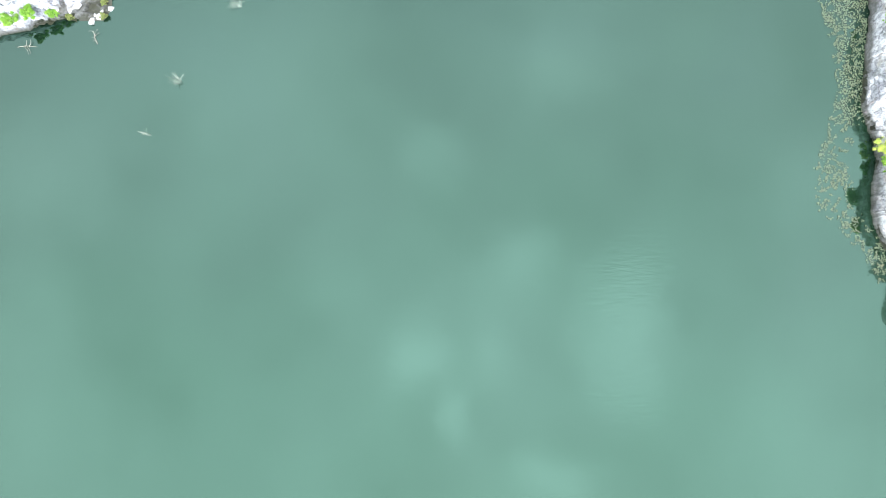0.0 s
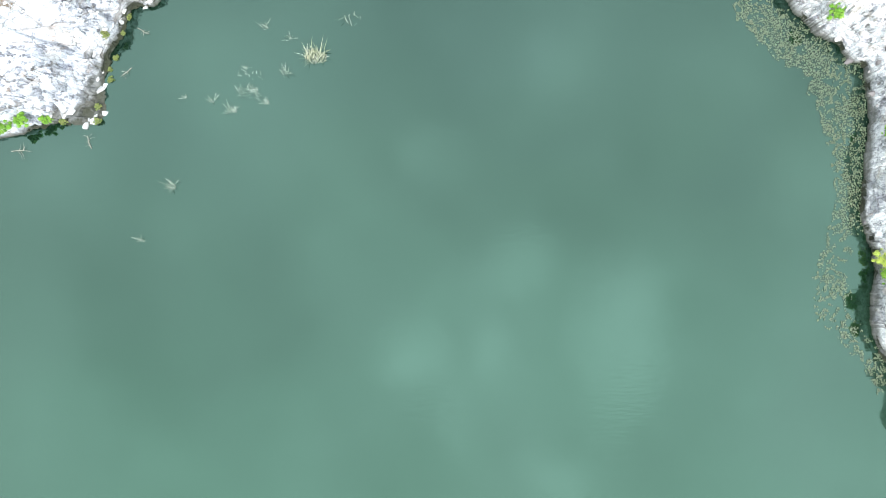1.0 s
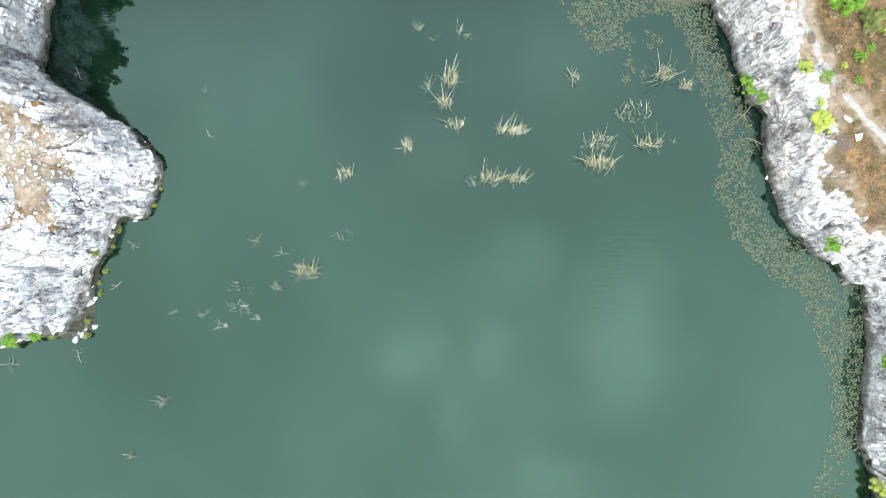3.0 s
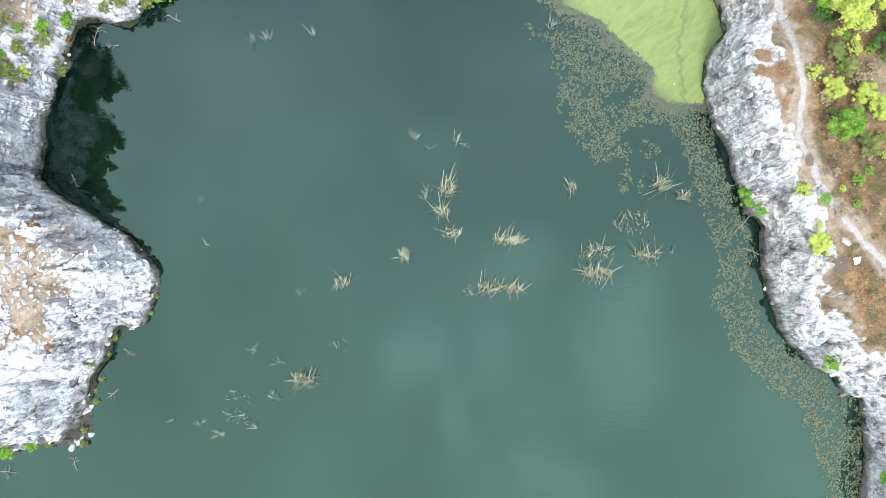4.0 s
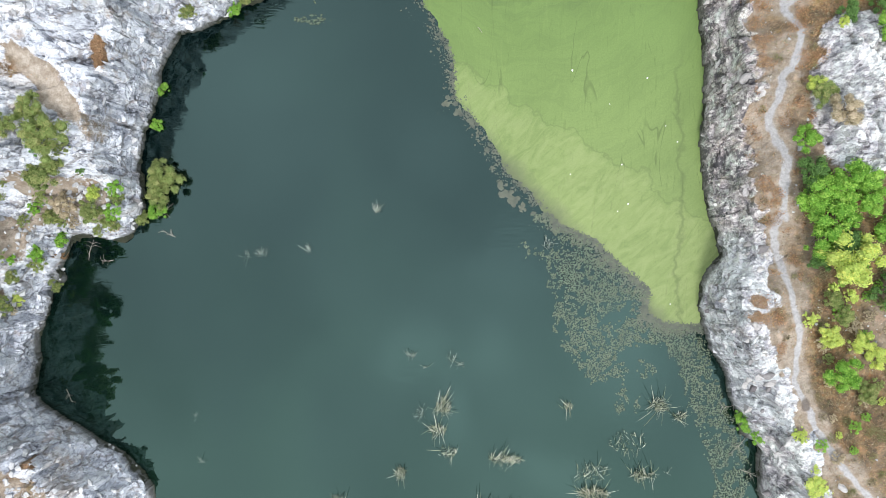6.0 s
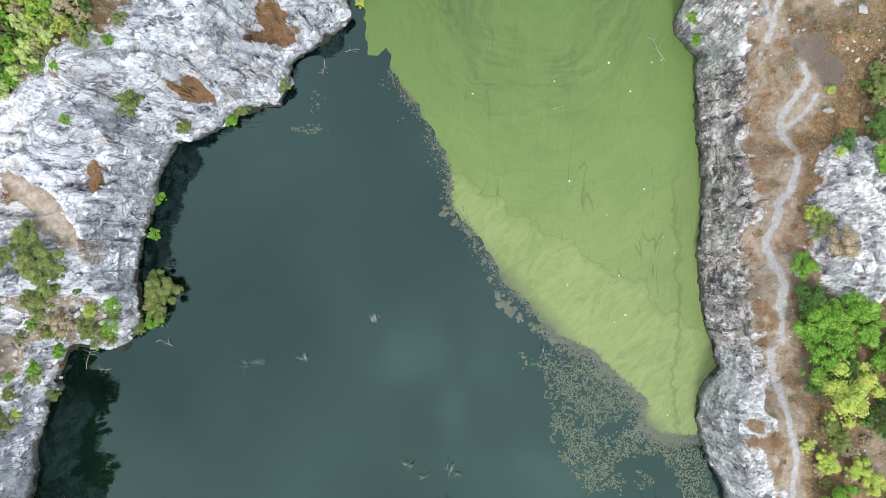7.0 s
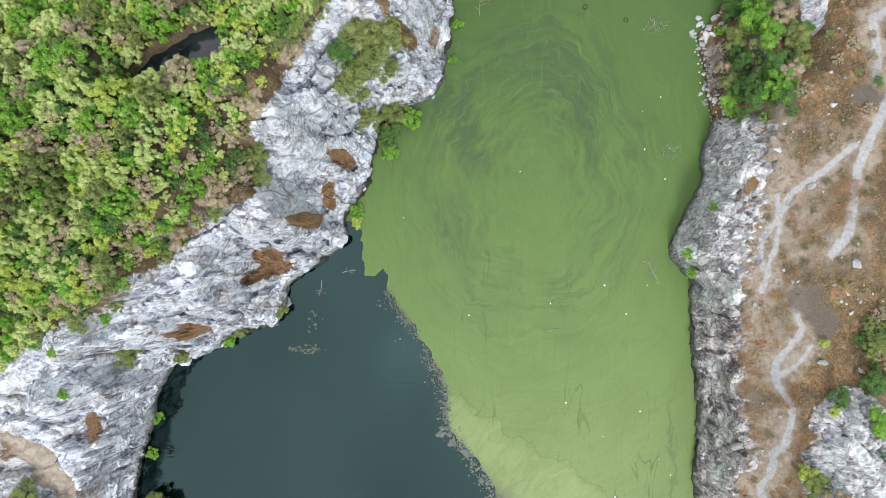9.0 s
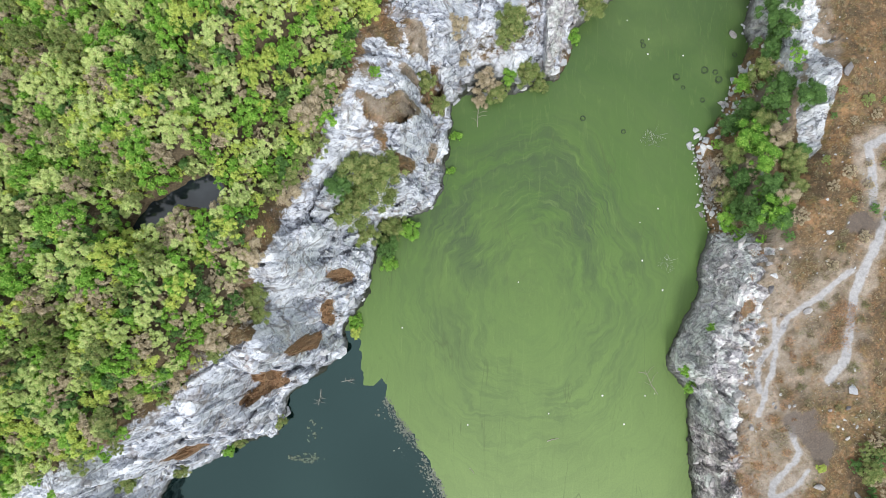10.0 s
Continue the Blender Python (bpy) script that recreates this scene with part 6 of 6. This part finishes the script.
# ---- dry grass and brush ----
def stalks(rng, x, y, z, height, width, lean):
    """Thin bent stalks rising from the given places, each of two tapering pieces."""
    n = len(x)
    turn, h = rng.uniform(0, 6.283, n), height * rng.uniform(0.5, 1.25, n)
    out = h * np.abs(rng.normal(lean, 0.35, n))
    dx, dy = np.cos(turn), np.sin(turn)
    w = width * rng.uniform(0.6, 1.4, n)
    verts = np.zeros((n, 6, 3))
    for i, (s, rise, taper) in enumerate(((0.0, 0.0, 0.7), (0.5, 0.72, 1.0), (1.0, 0.95, 0.25))):
        for j, side in enumerate((-1, 1)):
            verts[:, 2 * i + j] = np.stack([x + dx * out * s - dy * w * taper * side, y + dy * out * s + dx * w * taper * side, z + h * rise - 0.04], -1)
    faces = np.arange(n)[:, None, None] * 6 + np.array([(0, 1, 3, 2), (2, 3, 5, 4)])[None]
    return verts.reshape(-1, 3), faces.reshape(-1, 4)


def brush(spots, material, label, density, height):
    """Patches of dry stalks: x, y, half width, half depth; denser in the middle, frayed at the rim."""
    rng = np.random.default_rng(len(spots))
    for x, y, w, d in spots:
        n = int(density * w * d * 3.5) + 30
        px, py = x + rng.uniform(-1.3, 1.3, n) * w, y + rng.uniform(-1.3, 1.3, n) * d
        rim = np.hypot((px - x) / w, (py - y) / d) + 0.4 * fbm(px * 0.8, py * 0.8, 49) + 0.35 * fbm(px * 2.6, py * 2.6, 40, 3)
        ok = rng.uniform(size=n) < step(1.05, 0.4, rim)
        px, py = px[ok], py[ok]
        pz = ground_zs(px, py)
        dry = pz > 0.1
        if dry.sum() < 6:
            continue
        base = ground_z(x, y)
        ob = mesh_object("dry_brush", *stalks(rng, px[dry] - x, py[dry] - y, pz[dry] - base, height, 0.012, 0.6), material)
        ob.location = (x, y, base)
        tagged(ob, label, "dry brush", kind="stuff")


brush(BRUSH_RUST, RUST, "rust-brown patch of dry brush on the pale rock", 600, 0.22)
brush(BRUSH_ORANGE, ORANGE, "orange-brown dry shrub beside the footpath", 800, 0.17)
brush(BRUSH_STRAW, STRAW, "straw-coloured patch of dry grass", 360, 0.18)


def tussocks():
    """Single tufts over the dry east plateau."""
    rng = random.Random(52)
    spots = scatter(rng, 1400, 25.5, 41, 30, 126, 1.1, lambda x, y: x < 90)
    xs, ys = np.array(spots).T
    z, d, rock, forest, tan, path, burnt, *_ = terrain(xs, ys)
    clump = fbm(xs * 0.2, ys * 0.2, 64)
    straw, olive = [], []
    for i in range(len(xs)):
        if d[i] < 1.5 or rock[i] > 0.45 or path[i] > 0.2 or burnt[i] > 0.3 or clump[i] + rng.uniform(-0.3, 0.3) < -0.05:
            continue
        r = rng.uniform(0.25, 0.6)
        (olive if rng.random() < 0.35 else straw).append((xs[i], ys[i], r, r))
    brush(straw, STRAW, "round straw-coloured grass tussock on the plateau", 900, 0.19)
    brush(olive, OLIVE_GRASS, "round olive-green grass tussock on the plateau", 900, 0.19)


tussocks()


def orange_tufts():
    """Rust and orange tufts between the cliff top and the footpath."""
    rng = random.Random(54)
    spots = scatter(rng, 260, 25.8, 30.2, 60, 104, 0.95, lambda x, y: fbm(x * 0.4, y * 0.4, 65) > -0.15)
    xs, ys = np.array(spots).T
    z, d, rock, forest, tan, path, *_ = terrain(xs, ys)
    tufts = []
    for i in range(len(xs)):
        if d[i] > 2.0 and path[i] < 0.2:
            tufts.append((xs[i], ys[i], rng.uniform(0.25, 0.6), rng.uniform(0.25, 0.6)))
    brush(tufts, ORANGE, "orange-brown dry tuft on sandy ground", 900, 0.16)


orange_tufts()


def grass_cover():
    """Dry tufts over the soil of both banks."""
    rng = np.random.default_rng(21)
    n = 60000
    x = np.where(rng.uniform(size=n) < 0.72, rng.uniform(24, 42, n), rng.uniform(-40, 6, n))
    y = rng.uniform(0, 129, n)
    z, d, rock, forest, tan, path, burnt, *_ = terrain(x, y)
    keep = (d > 0.8) & (rock < 0.45) & (path < 0.3) & (burnt < 0.4) & (forest < 0.5) & (fbm(x * 0.4, y * 0.4, 88) + 0.5 * fbm(x * 1.6, y * 1.6, 89, 2) > -0.15)
    keep &= (x > 20) | (rng.uniform(size=n) < 0.6)
    x, y = np.repeat(x[keep], 4), np.repeat(y[keep], 4)
    x, y = x + rng.normal(0, 0.06, len(x)), y + rng.normal(0, 0.06, len(x))
    tone = fbm(x * 0.55, y * 0.55, 90, 3) + rng.normal(0, 0.1, len(x))
    for low, high, material, words in ((-9, 0.05, STRAW, "short dry brown and straw grass on the soil"), (0.05, 0.3, ORANGE, "short rusty orange dry grass on the soil"),
                                       (0.3, 9, OLIVE_GRASS, "short olive-green grass on the soil")):
        some = (tone >= low) & (tone < high)
        ob = mesh_object("dry_grass", *stalks(rng, x[some], y[some], ground_zs(x[some], y[some]), 0.15, 0.011, 0.7), material)
        tagged(ob, words, "grass", kind="stuff")


grass_cover()

# ---- stones ----
ROCK_EAST = [rock_mesh("boulder", 300 + s, 0.6, GREY_STONE) for s in range(5)]
ROCK_WEST = [rock_mesh("boulder", 320 + s, 0.5, PALE_STONE) for s in range(6)]
STONES_NORTH = [(23.9, 114.2, 0.55), (24.6, 115.1, 0.5), (25.3, 114.6, 0.45), (24.4, 115.7, 0.4), (25.8, 115.5, 0.5), (25.5, 113.9, 0.4), (25, 113.4, 0.35), (26.2, 114.8, 0.4), (26.9, 118.2, 0.5),
                (28, 120.3, 0.45), (27.9, 124.6, 0.6), (33.8, 119.2, 0.75), (24.6, 108.5, 0.35), (24.9, 107.7, 0.4), (27.6, 118.9, 0.35), (28.5, 121, 0.4), (27.3, 117.9, 0.3)]
STONES_EAST = [(28.1, 103.2, 0.4), (28.4, 102.2, 0.45), (28.2, 101.1, 0.5), (31.4, 99.2, 0.55), (34.7, 92.8, 0.6), (26.7, 89.4, 0.4), (30.2, 91.3, 0.25), (28.5, 91.4, 0.2), (28.7, 91.1, 0.22),
               (29.8, 91.2, 0.22), (29.1, 92.2, 0.18), (32.1, 84.5, 0.6), (34.4, 91.2, 0.35), (32.8, 105.9, 0.4), (34.4, 88.7, 0.3), (35.7, 87.5, 0.3), (28.9, 111.1, 0.3), (35.3, 83.8, 0.4),
               (33.4, 42.6, 0.6), (34.2, 90.2, 0.2), (33.0, 91.0, 0.25), (35.2, 89.6, 0.25), (33.6, 89.6, 0.18), (34.9, 94.4, 0.22)]
stone_rng = random.Random(8)
for i, (x, y, s) in enumerate(STONES_NORTH + STONES_EAST):
    meshes = ROCK_WEST if i < 8 or i % 3 == 0 else ROCK_EAST
    ob = new("boulder", meshes[i % len(meshes)])
    ob.matrix_basis = at(x, y, max(ground_z(x, y), 0) + 0.12 * s, s, stone_rng.uniform(0, 6), 1.0, stone_rng.uniform(-0.3, 0.3))
    tagged(ob, "angular pale grey boulder at the water's edge" if i < len(STONES_NORTH) else "angular grey stone lying on dry ground", "boulder", "loose boulders")


def rubble():
    rng = random.Random(31)
    singles, many = 0, []
    spots = scatter(rng, 5200, -40, 3, 22, 128, 0.55, lambda x, y: x < 90) + scatter(rng, 3600, -42, -29, 30, 72, 0.34, lambda x, y: x < 90)
    xs, ys = np.array([p[0] for p in spots]), np.array([p[1] for p in spots])
    z, d, rock, forest, *_ = terrain(xs, ys)
    clump = fbm(xs * 0.25, ys * 0.25, 93)
    for i in range(len(xs)):
        slope = xs[i] < -29 and 30 < ys[i] < 72
        if d[i] < 0.25 or (rock[i] < 0.4 and not slope) or forest[i] > 0.3 or clump[i] < (-0.3 if slope else -0.05):
            continue
        s = 0.14 + 0.34 * rng.random() ** 2.5
        m = at(xs[i], ys[i], z[i] + 0.1 * s, s, rng.uniform(0, 6.28), rng.uniform(0.6, 1), rng.uniform(-0.5, 0.5))
        if s > 0.24 and singles < 290:
            ob = new("stone", ROCK_WEST[i % 6])
            ob.matrix_basis = m
            ob.parent = ground
            singles += 1
        else:
            many.append((i % 6, m))
    verts, faces = [], []
    for k, m in many:
        base = len(verts)
        verts += [tuple(m @ v.co) for v in ROCK_WEST[k].vertices]
        faces += [[base + j for j in p.vertices] for p in ROCK_WEST[k].polygons]
    me = bpy.data.meshes.new("rubble")
    me.from_pydata(verts, [], faces)
    me.materials.append(PALE_STONE)
    tagged(new("rubble", me), "loose pale rock rubble on the quarry slope", "rubble", kind="stuff")


rubble()


def shore_stones():
    """Broken stones heaped along the foot of the northeast bank."""
    rng = random.Random(35)
    verts, faces = [], []
    for i, (x, y) in enumerate(scatter(rng, 7000, 23, 31, 105, 128, 0.3, lambda x, y: (signed(x, y, LAKE) > -0.15) & (signed(x, y, LAKE) < 1.5) & (fbm(x * 0.5, y * 0.5, 94) > -0.15))):
        s = 0.13 + 0.36 * rng.random() ** 2
        m = at(x, y, max(ground_z(x, y), 0) + 0.1 * s, s, rng.uniform(0, 6.28), 0.9, rng.uniform(-0.5, 0.5))
        me = ROCK_WEST[i % 6]
        base = len(verts)
        verts += [tuple(m @ v.co) for v in me.vertices]
        faces += [[base + j for j in p.vertices] for p in me.polygons]
    me = bpy.data.meshes.new("shore_stones")
    me.from_pydata(verts, [], faces)
    me.materials.append(PALE_STONE)
    tagged(new("shore_stones", me), "broken pale stones along the water's edge", "stones", kind="stuff")


shore_stones()


def gravel():
    """Small pale stones over the east plateau."""
    rng = random.Random(33)
    spots = scatter(rng, 2600, 25, 41, 30, 126, 0.5, lambda x, y: x < 90)
    xs, ys = np.array(spots).T
    z, d, rock, *_ = terrain(xs, ys)
    clump = fbm(xs * 0.3, ys * 0.3, 97)
    verts, faces = [], []
    for i in range(len(xs)):
        if d[i] < 1.5 or clump[i] < 0.12:
            continue
        s = 0.05 + 0.14 * rng.random() ** 3
        m = at(xs[i], ys[i], ground_z(xs[i], ys[i]) + 0.2 * s, s, rng.uniform(0, 6.28), 0.9, rng.uniform(-0.3, 0.3))
        me = ROCK_WEST[i % 6]
        base = len(verts)
        verts += [tuple(m @ v.co) for v in me.vertices]
        faces += [[base + j for j in p.vertices] for p in me.polygons]
    me = bpy.data.meshes.new("gravel")
    me.from_pydata(verts, [], faces)
    me.materials.append(PALE_STONE)
    tagged(new("gravel", me), "small pale stones strewn over dry ground", "stones", kind="stuff")


gravel()


def cliff_blocks():
    """Broken blocks that stand out of the steep faces over the water."""
    rng = random.Random(37)
    for west_side, meshes, material, x0, x1, y0, y1, count in ((True, ROCK_WEST, PALE_STONE, -40, 14, 21, 128, 30000), (False, ROCK_EAST, GREY_STONE, 20, 42, 0, 106, 22000)):
        spots = scatter(rng, count, x0, x1, y0, y1, 0.42, lambda x, y: x < 90)
        xs, ys = np.array(spots).T
        z, d, rock, *_ = terrain(xs, ys)
        verts, faces, k = [], [], 0
        for i in range(len(xs)):
            if not 0.05 < d[i] < (1.6 if west_side else 2.4) or rock[i] < 0.4 or rng.random() < (0.5 if west_side else 0.66):
                continue
            s = 0.2 + (0.5 if west_side else 0.62) * rng.random() ** 2
            m = at(xs[i], ys[i], max(0.0, ground_z(xs[i], ys[i]) - rng.uniform(0.0, 0.25)), s, rng.uniform(0.2, 1.2), rng.uniform(0.7, 1.3), rng.uniform(-0.25, 0.25))
            me = meshes[k % len(meshes)]
            k += 1
            base = len(verts)
            verts += [tuple(m @ v.co) for v in me.vertices]
            faces += [[base + j for j in p.vertices] for p in me.polygons]
        me = bpy.data.meshes.new("cliff_blocks")
        me.from_pydata(verts, [], faces)
        me.materials.append(material)
        tagged(new("cliff_blocks", me), "broken pale blocks on the quarry cliff" if west_side else "broken grey blocks on the quarry cliff", "rock", kind="stuff")


cliff_blocks()

# ---- floating and left things ----
TYRES = [(19.6, 123.7), (22.7, 120.7), (23.3, 119.7), (25.3, 121.3), (26.3, 121.1), (26.6, 120.4), (25.1, 118.5), (28.1, 122.7), (13.9, 116.9), (17.7, 115.6), (19.5, 124.1)]


def make_tyre():
    verts, faces = [], []
    prof = [(0.19, -0.07), (0.30, -0.09), (0.335, -0.06), (0.335, 0.05), (0.30, 0.085), (0.19, 0.065), (0.22, 0.0)]
    n = 28
    for i in range(n):
        a = 2 * math.pi * i / n
        for r, z in prof:
            verts.append((r * math.cos(a), r * math.sin(a), z))
    k = len(prof)
    for i in range(n):
        for j in range(k):
            faces.append((i * k + j, ((i + 1) % n) * k + j, ((i + 1) % n) * k + (j + 1) % k, i * k + (j + 1) % k))
    return tagged(mesh_object("tyre", verts, faces, RUBBER, True), "old car tyre half sunk and coated with green algae", "tyre", "floating tyres")


tyre = make_tyre()
for i, (x, y) in enumerate(TYRES):
    m = at(x, y, 0.03, (0.75, 1.0, 0.6, 1.05, 0.8, 1.1, 0.75, 0.7, 0.8, 0.7, 0.6)[i], i * 1.3, 0.8, 0.12 * math.sin(i * 2.1))
    if i:
        copy_thing(tyre, m).matrix_basis = m
    else:
        tyre.matrix_basis = m

LITTER = [(18.1, 126.1), (20.1, 124.3), (20, 122.9), (23.3, 122.7), (20.9, 108.3), (19.2, 107), (21.3, 100.6), (19.4, 103.4), (21.7, 103.5), (17.6, 87.9), (20.5, 90.8), (19.6, 90.6),
          (15.6, 90.6), (7.7, 101.4), (2.8, 87.8), (-3.4, 97.1), (24.1, 112.5), (24.4, 111.4), (24.6, 109.6), (24.5, 110.6), (15.4, 76.3), (16.5, 70.6), (17.1, 66.9), (16.1, 66.2),
          (18.9, 78.7), (20.6, 74.2), (21.7, 72.7), (11.9, 79.5), (21, 57.5), (10.5, 88.9), (11.7, 69.7)]
LITTER_MESH = []
for s in range(3):
    me = rock_mesh("floating_litter", 400 + s, 0.5, FOAM)
    LITTER_MESH.append(me)
for i, (x, y) in enumerate(LITTER):
    ob = new("floating_litter", LITTER_MESH[i % 3])
    ob.matrix_basis = at(x, y, 0.04, 0.08 + 0.07 * ((i * 7) % 5) / 5, i, 0.8)
    tagged(ob, "small white piece of foam litter floating on algae", "litter", "floating litter")


def make_stick(x, y, z, length, turn, thick, label, branches=0, seed=0):
    rng = np.random.default_rng(seed)
    pieces = [tube_path([(-length / 2, 0, 0.0), (-length * 0.1, 0.05 * length, 0.04), (length / 2, 0, 0.02)], [thick, thick * 0.85, thick * 0.4], 5)]
    stick = new("dead_branch")
    part("stem", mesh_object("stem", *join_parts(pieces), DEADWOOD), stick)
    for b in range(branches):
        px, a, l = rng.uniform(-0.35, 0.4) * length, rng.uniform(0.4, 1.2) * (-1) ** b, rng.uniform(0.25, 0.5) * length
        v = tube_path([(px, 0, 0.02), (px + 0.5 * l * math.cos(a), 0.5 * l * math.sin(a), 0.12), (px + l * math.cos(a * 1.3), l * math.sin(a * 1.3), 0.1)], [thick * 0.6, thick * 0.45, thick * 0.2], 4)
        part("twig", mesh_object("twig", *v, DEADWOOD), stick)
    stick.matrix_basis = at(x, y, z, 1.0, turn)
    return tagged(stick, label, "branch")


make_stick(10.9, 86.4, 0.04, 1.1, 0.25, 0.04, "straight pale stick floating on the algae")
make_stick(3.2, 83.4, 0.04, 0.7, -0.9, 0.03, "short pale stick floating on the algae")
for i, (x, y, l) in enumerate(((-43.0, 20.3, 2.0), (-36.2, 21.2, 1.4), (-32.6, 28.0, 1.4), (-31.0, 32.0, 1.2), (-34.2, 62.6, 2.0), (-32.6, 61.6, 1.2), (-36.4, 48.6, 1.3), (-26.9, 66.4, 2.0),
                               (-26.6, 64.2, 1.5), (-11.4, 90.4, 1.6), (-8.6, 92.0, 1.4), (20.2, 91.9, 2.6), (27.2, 44.3, 2.4), (28.4, 41.6, 2.2), (4.0, 117.2, 2.0), (26.4, 48.0, 1.5))):
    make_stick(x, y, 0.05, l, i * 1.9, 0.03, "bleached dead branch lying in the shallow water", 5, 500 + i)


def make_box():
    bm = bmesh.new()
    bmesh.ops.create_cube(bm, size=1.0, matrix=Matrix.Translation((0, 0, 0.4)) @ Matrix.Diagonal((0.5, 0.7, 0.8, 1)))
    bmesh.ops.bevel(bm, geom=list(bm.edges), offset=0.02, segments=2, affect="EDGES")
    box = new("utility_box")
    for name, b in (("body", bm),):
        me = bpy.data.meshes.new(name)
        b.to_mesh(me)
        b.free()
        me.materials.append(BOX_GREY)
        part(name, new(name, me), box)
    lid = bmesh.new()
    bmesh.ops.create_cube(lid, size=1.0, matrix=Matrix.Translation((0, 0, 0.82)) @ Matrix.Diagonal((0.56, 0.76, 0.05, 1)))
    bmesh.ops.bevel(lid, geom=list(lid.edges), offset=0.012, segments=2, affect="EDGES")
    me = bpy.data.meshes.new("lid")
    lid.to_mesh(me)
    lid.free()
    me.materials.append(BOX_GREY)
    part("lid", new("lid", me), box)
    x, y = 29.5, 71.0
    box.location = (x, y, ground_z(x, y) - 0.03)
    box.scale = (0.6, 0.6, 0.6)
    return tagged(box, "small grey utility box beside the footpath", "utility box")


make_box()


def make_sheet():
    """A crumpled white sheet beside the burnt patch."""
    rng = np.random.default_rng(3)
    n = 9
    u, v = np.meshgrid(np.linspace(-0.5, 0.5, n), np.linspace(-0.5, 0.5, n))
    z = 0.12 + 0.12 * fbm(u * 5 + 3, v * 5, 66, 3)
    ux, vy = u * (0.55 + 0.35 * v), v * 0.6 + 0.15 * u
    idx = np.arange(n * n).reshape(n, n)
    q = np.stack([idx[:-1, :-1], idx[:-1, 1:], idx[1:, 1:], idx[1:, :-1]], -1).reshape(-1, 4)
    ob = mesh_object("plastic_sheet", np.stack([ux, vy, z], -1).reshape(-1, 3), q, FOAM, True)
    mod = ob.modifiers.new("thickness", "SOLIDIFY")
    mod.thickness = 0.02
    ob.location = (34.2, 41.0, ground_z(34.2, 41.0) - 0.02)
    return tagged(ob, "crumpled white plastic sheet beside a burnt patch", "plastic sheet")


make_sheet()
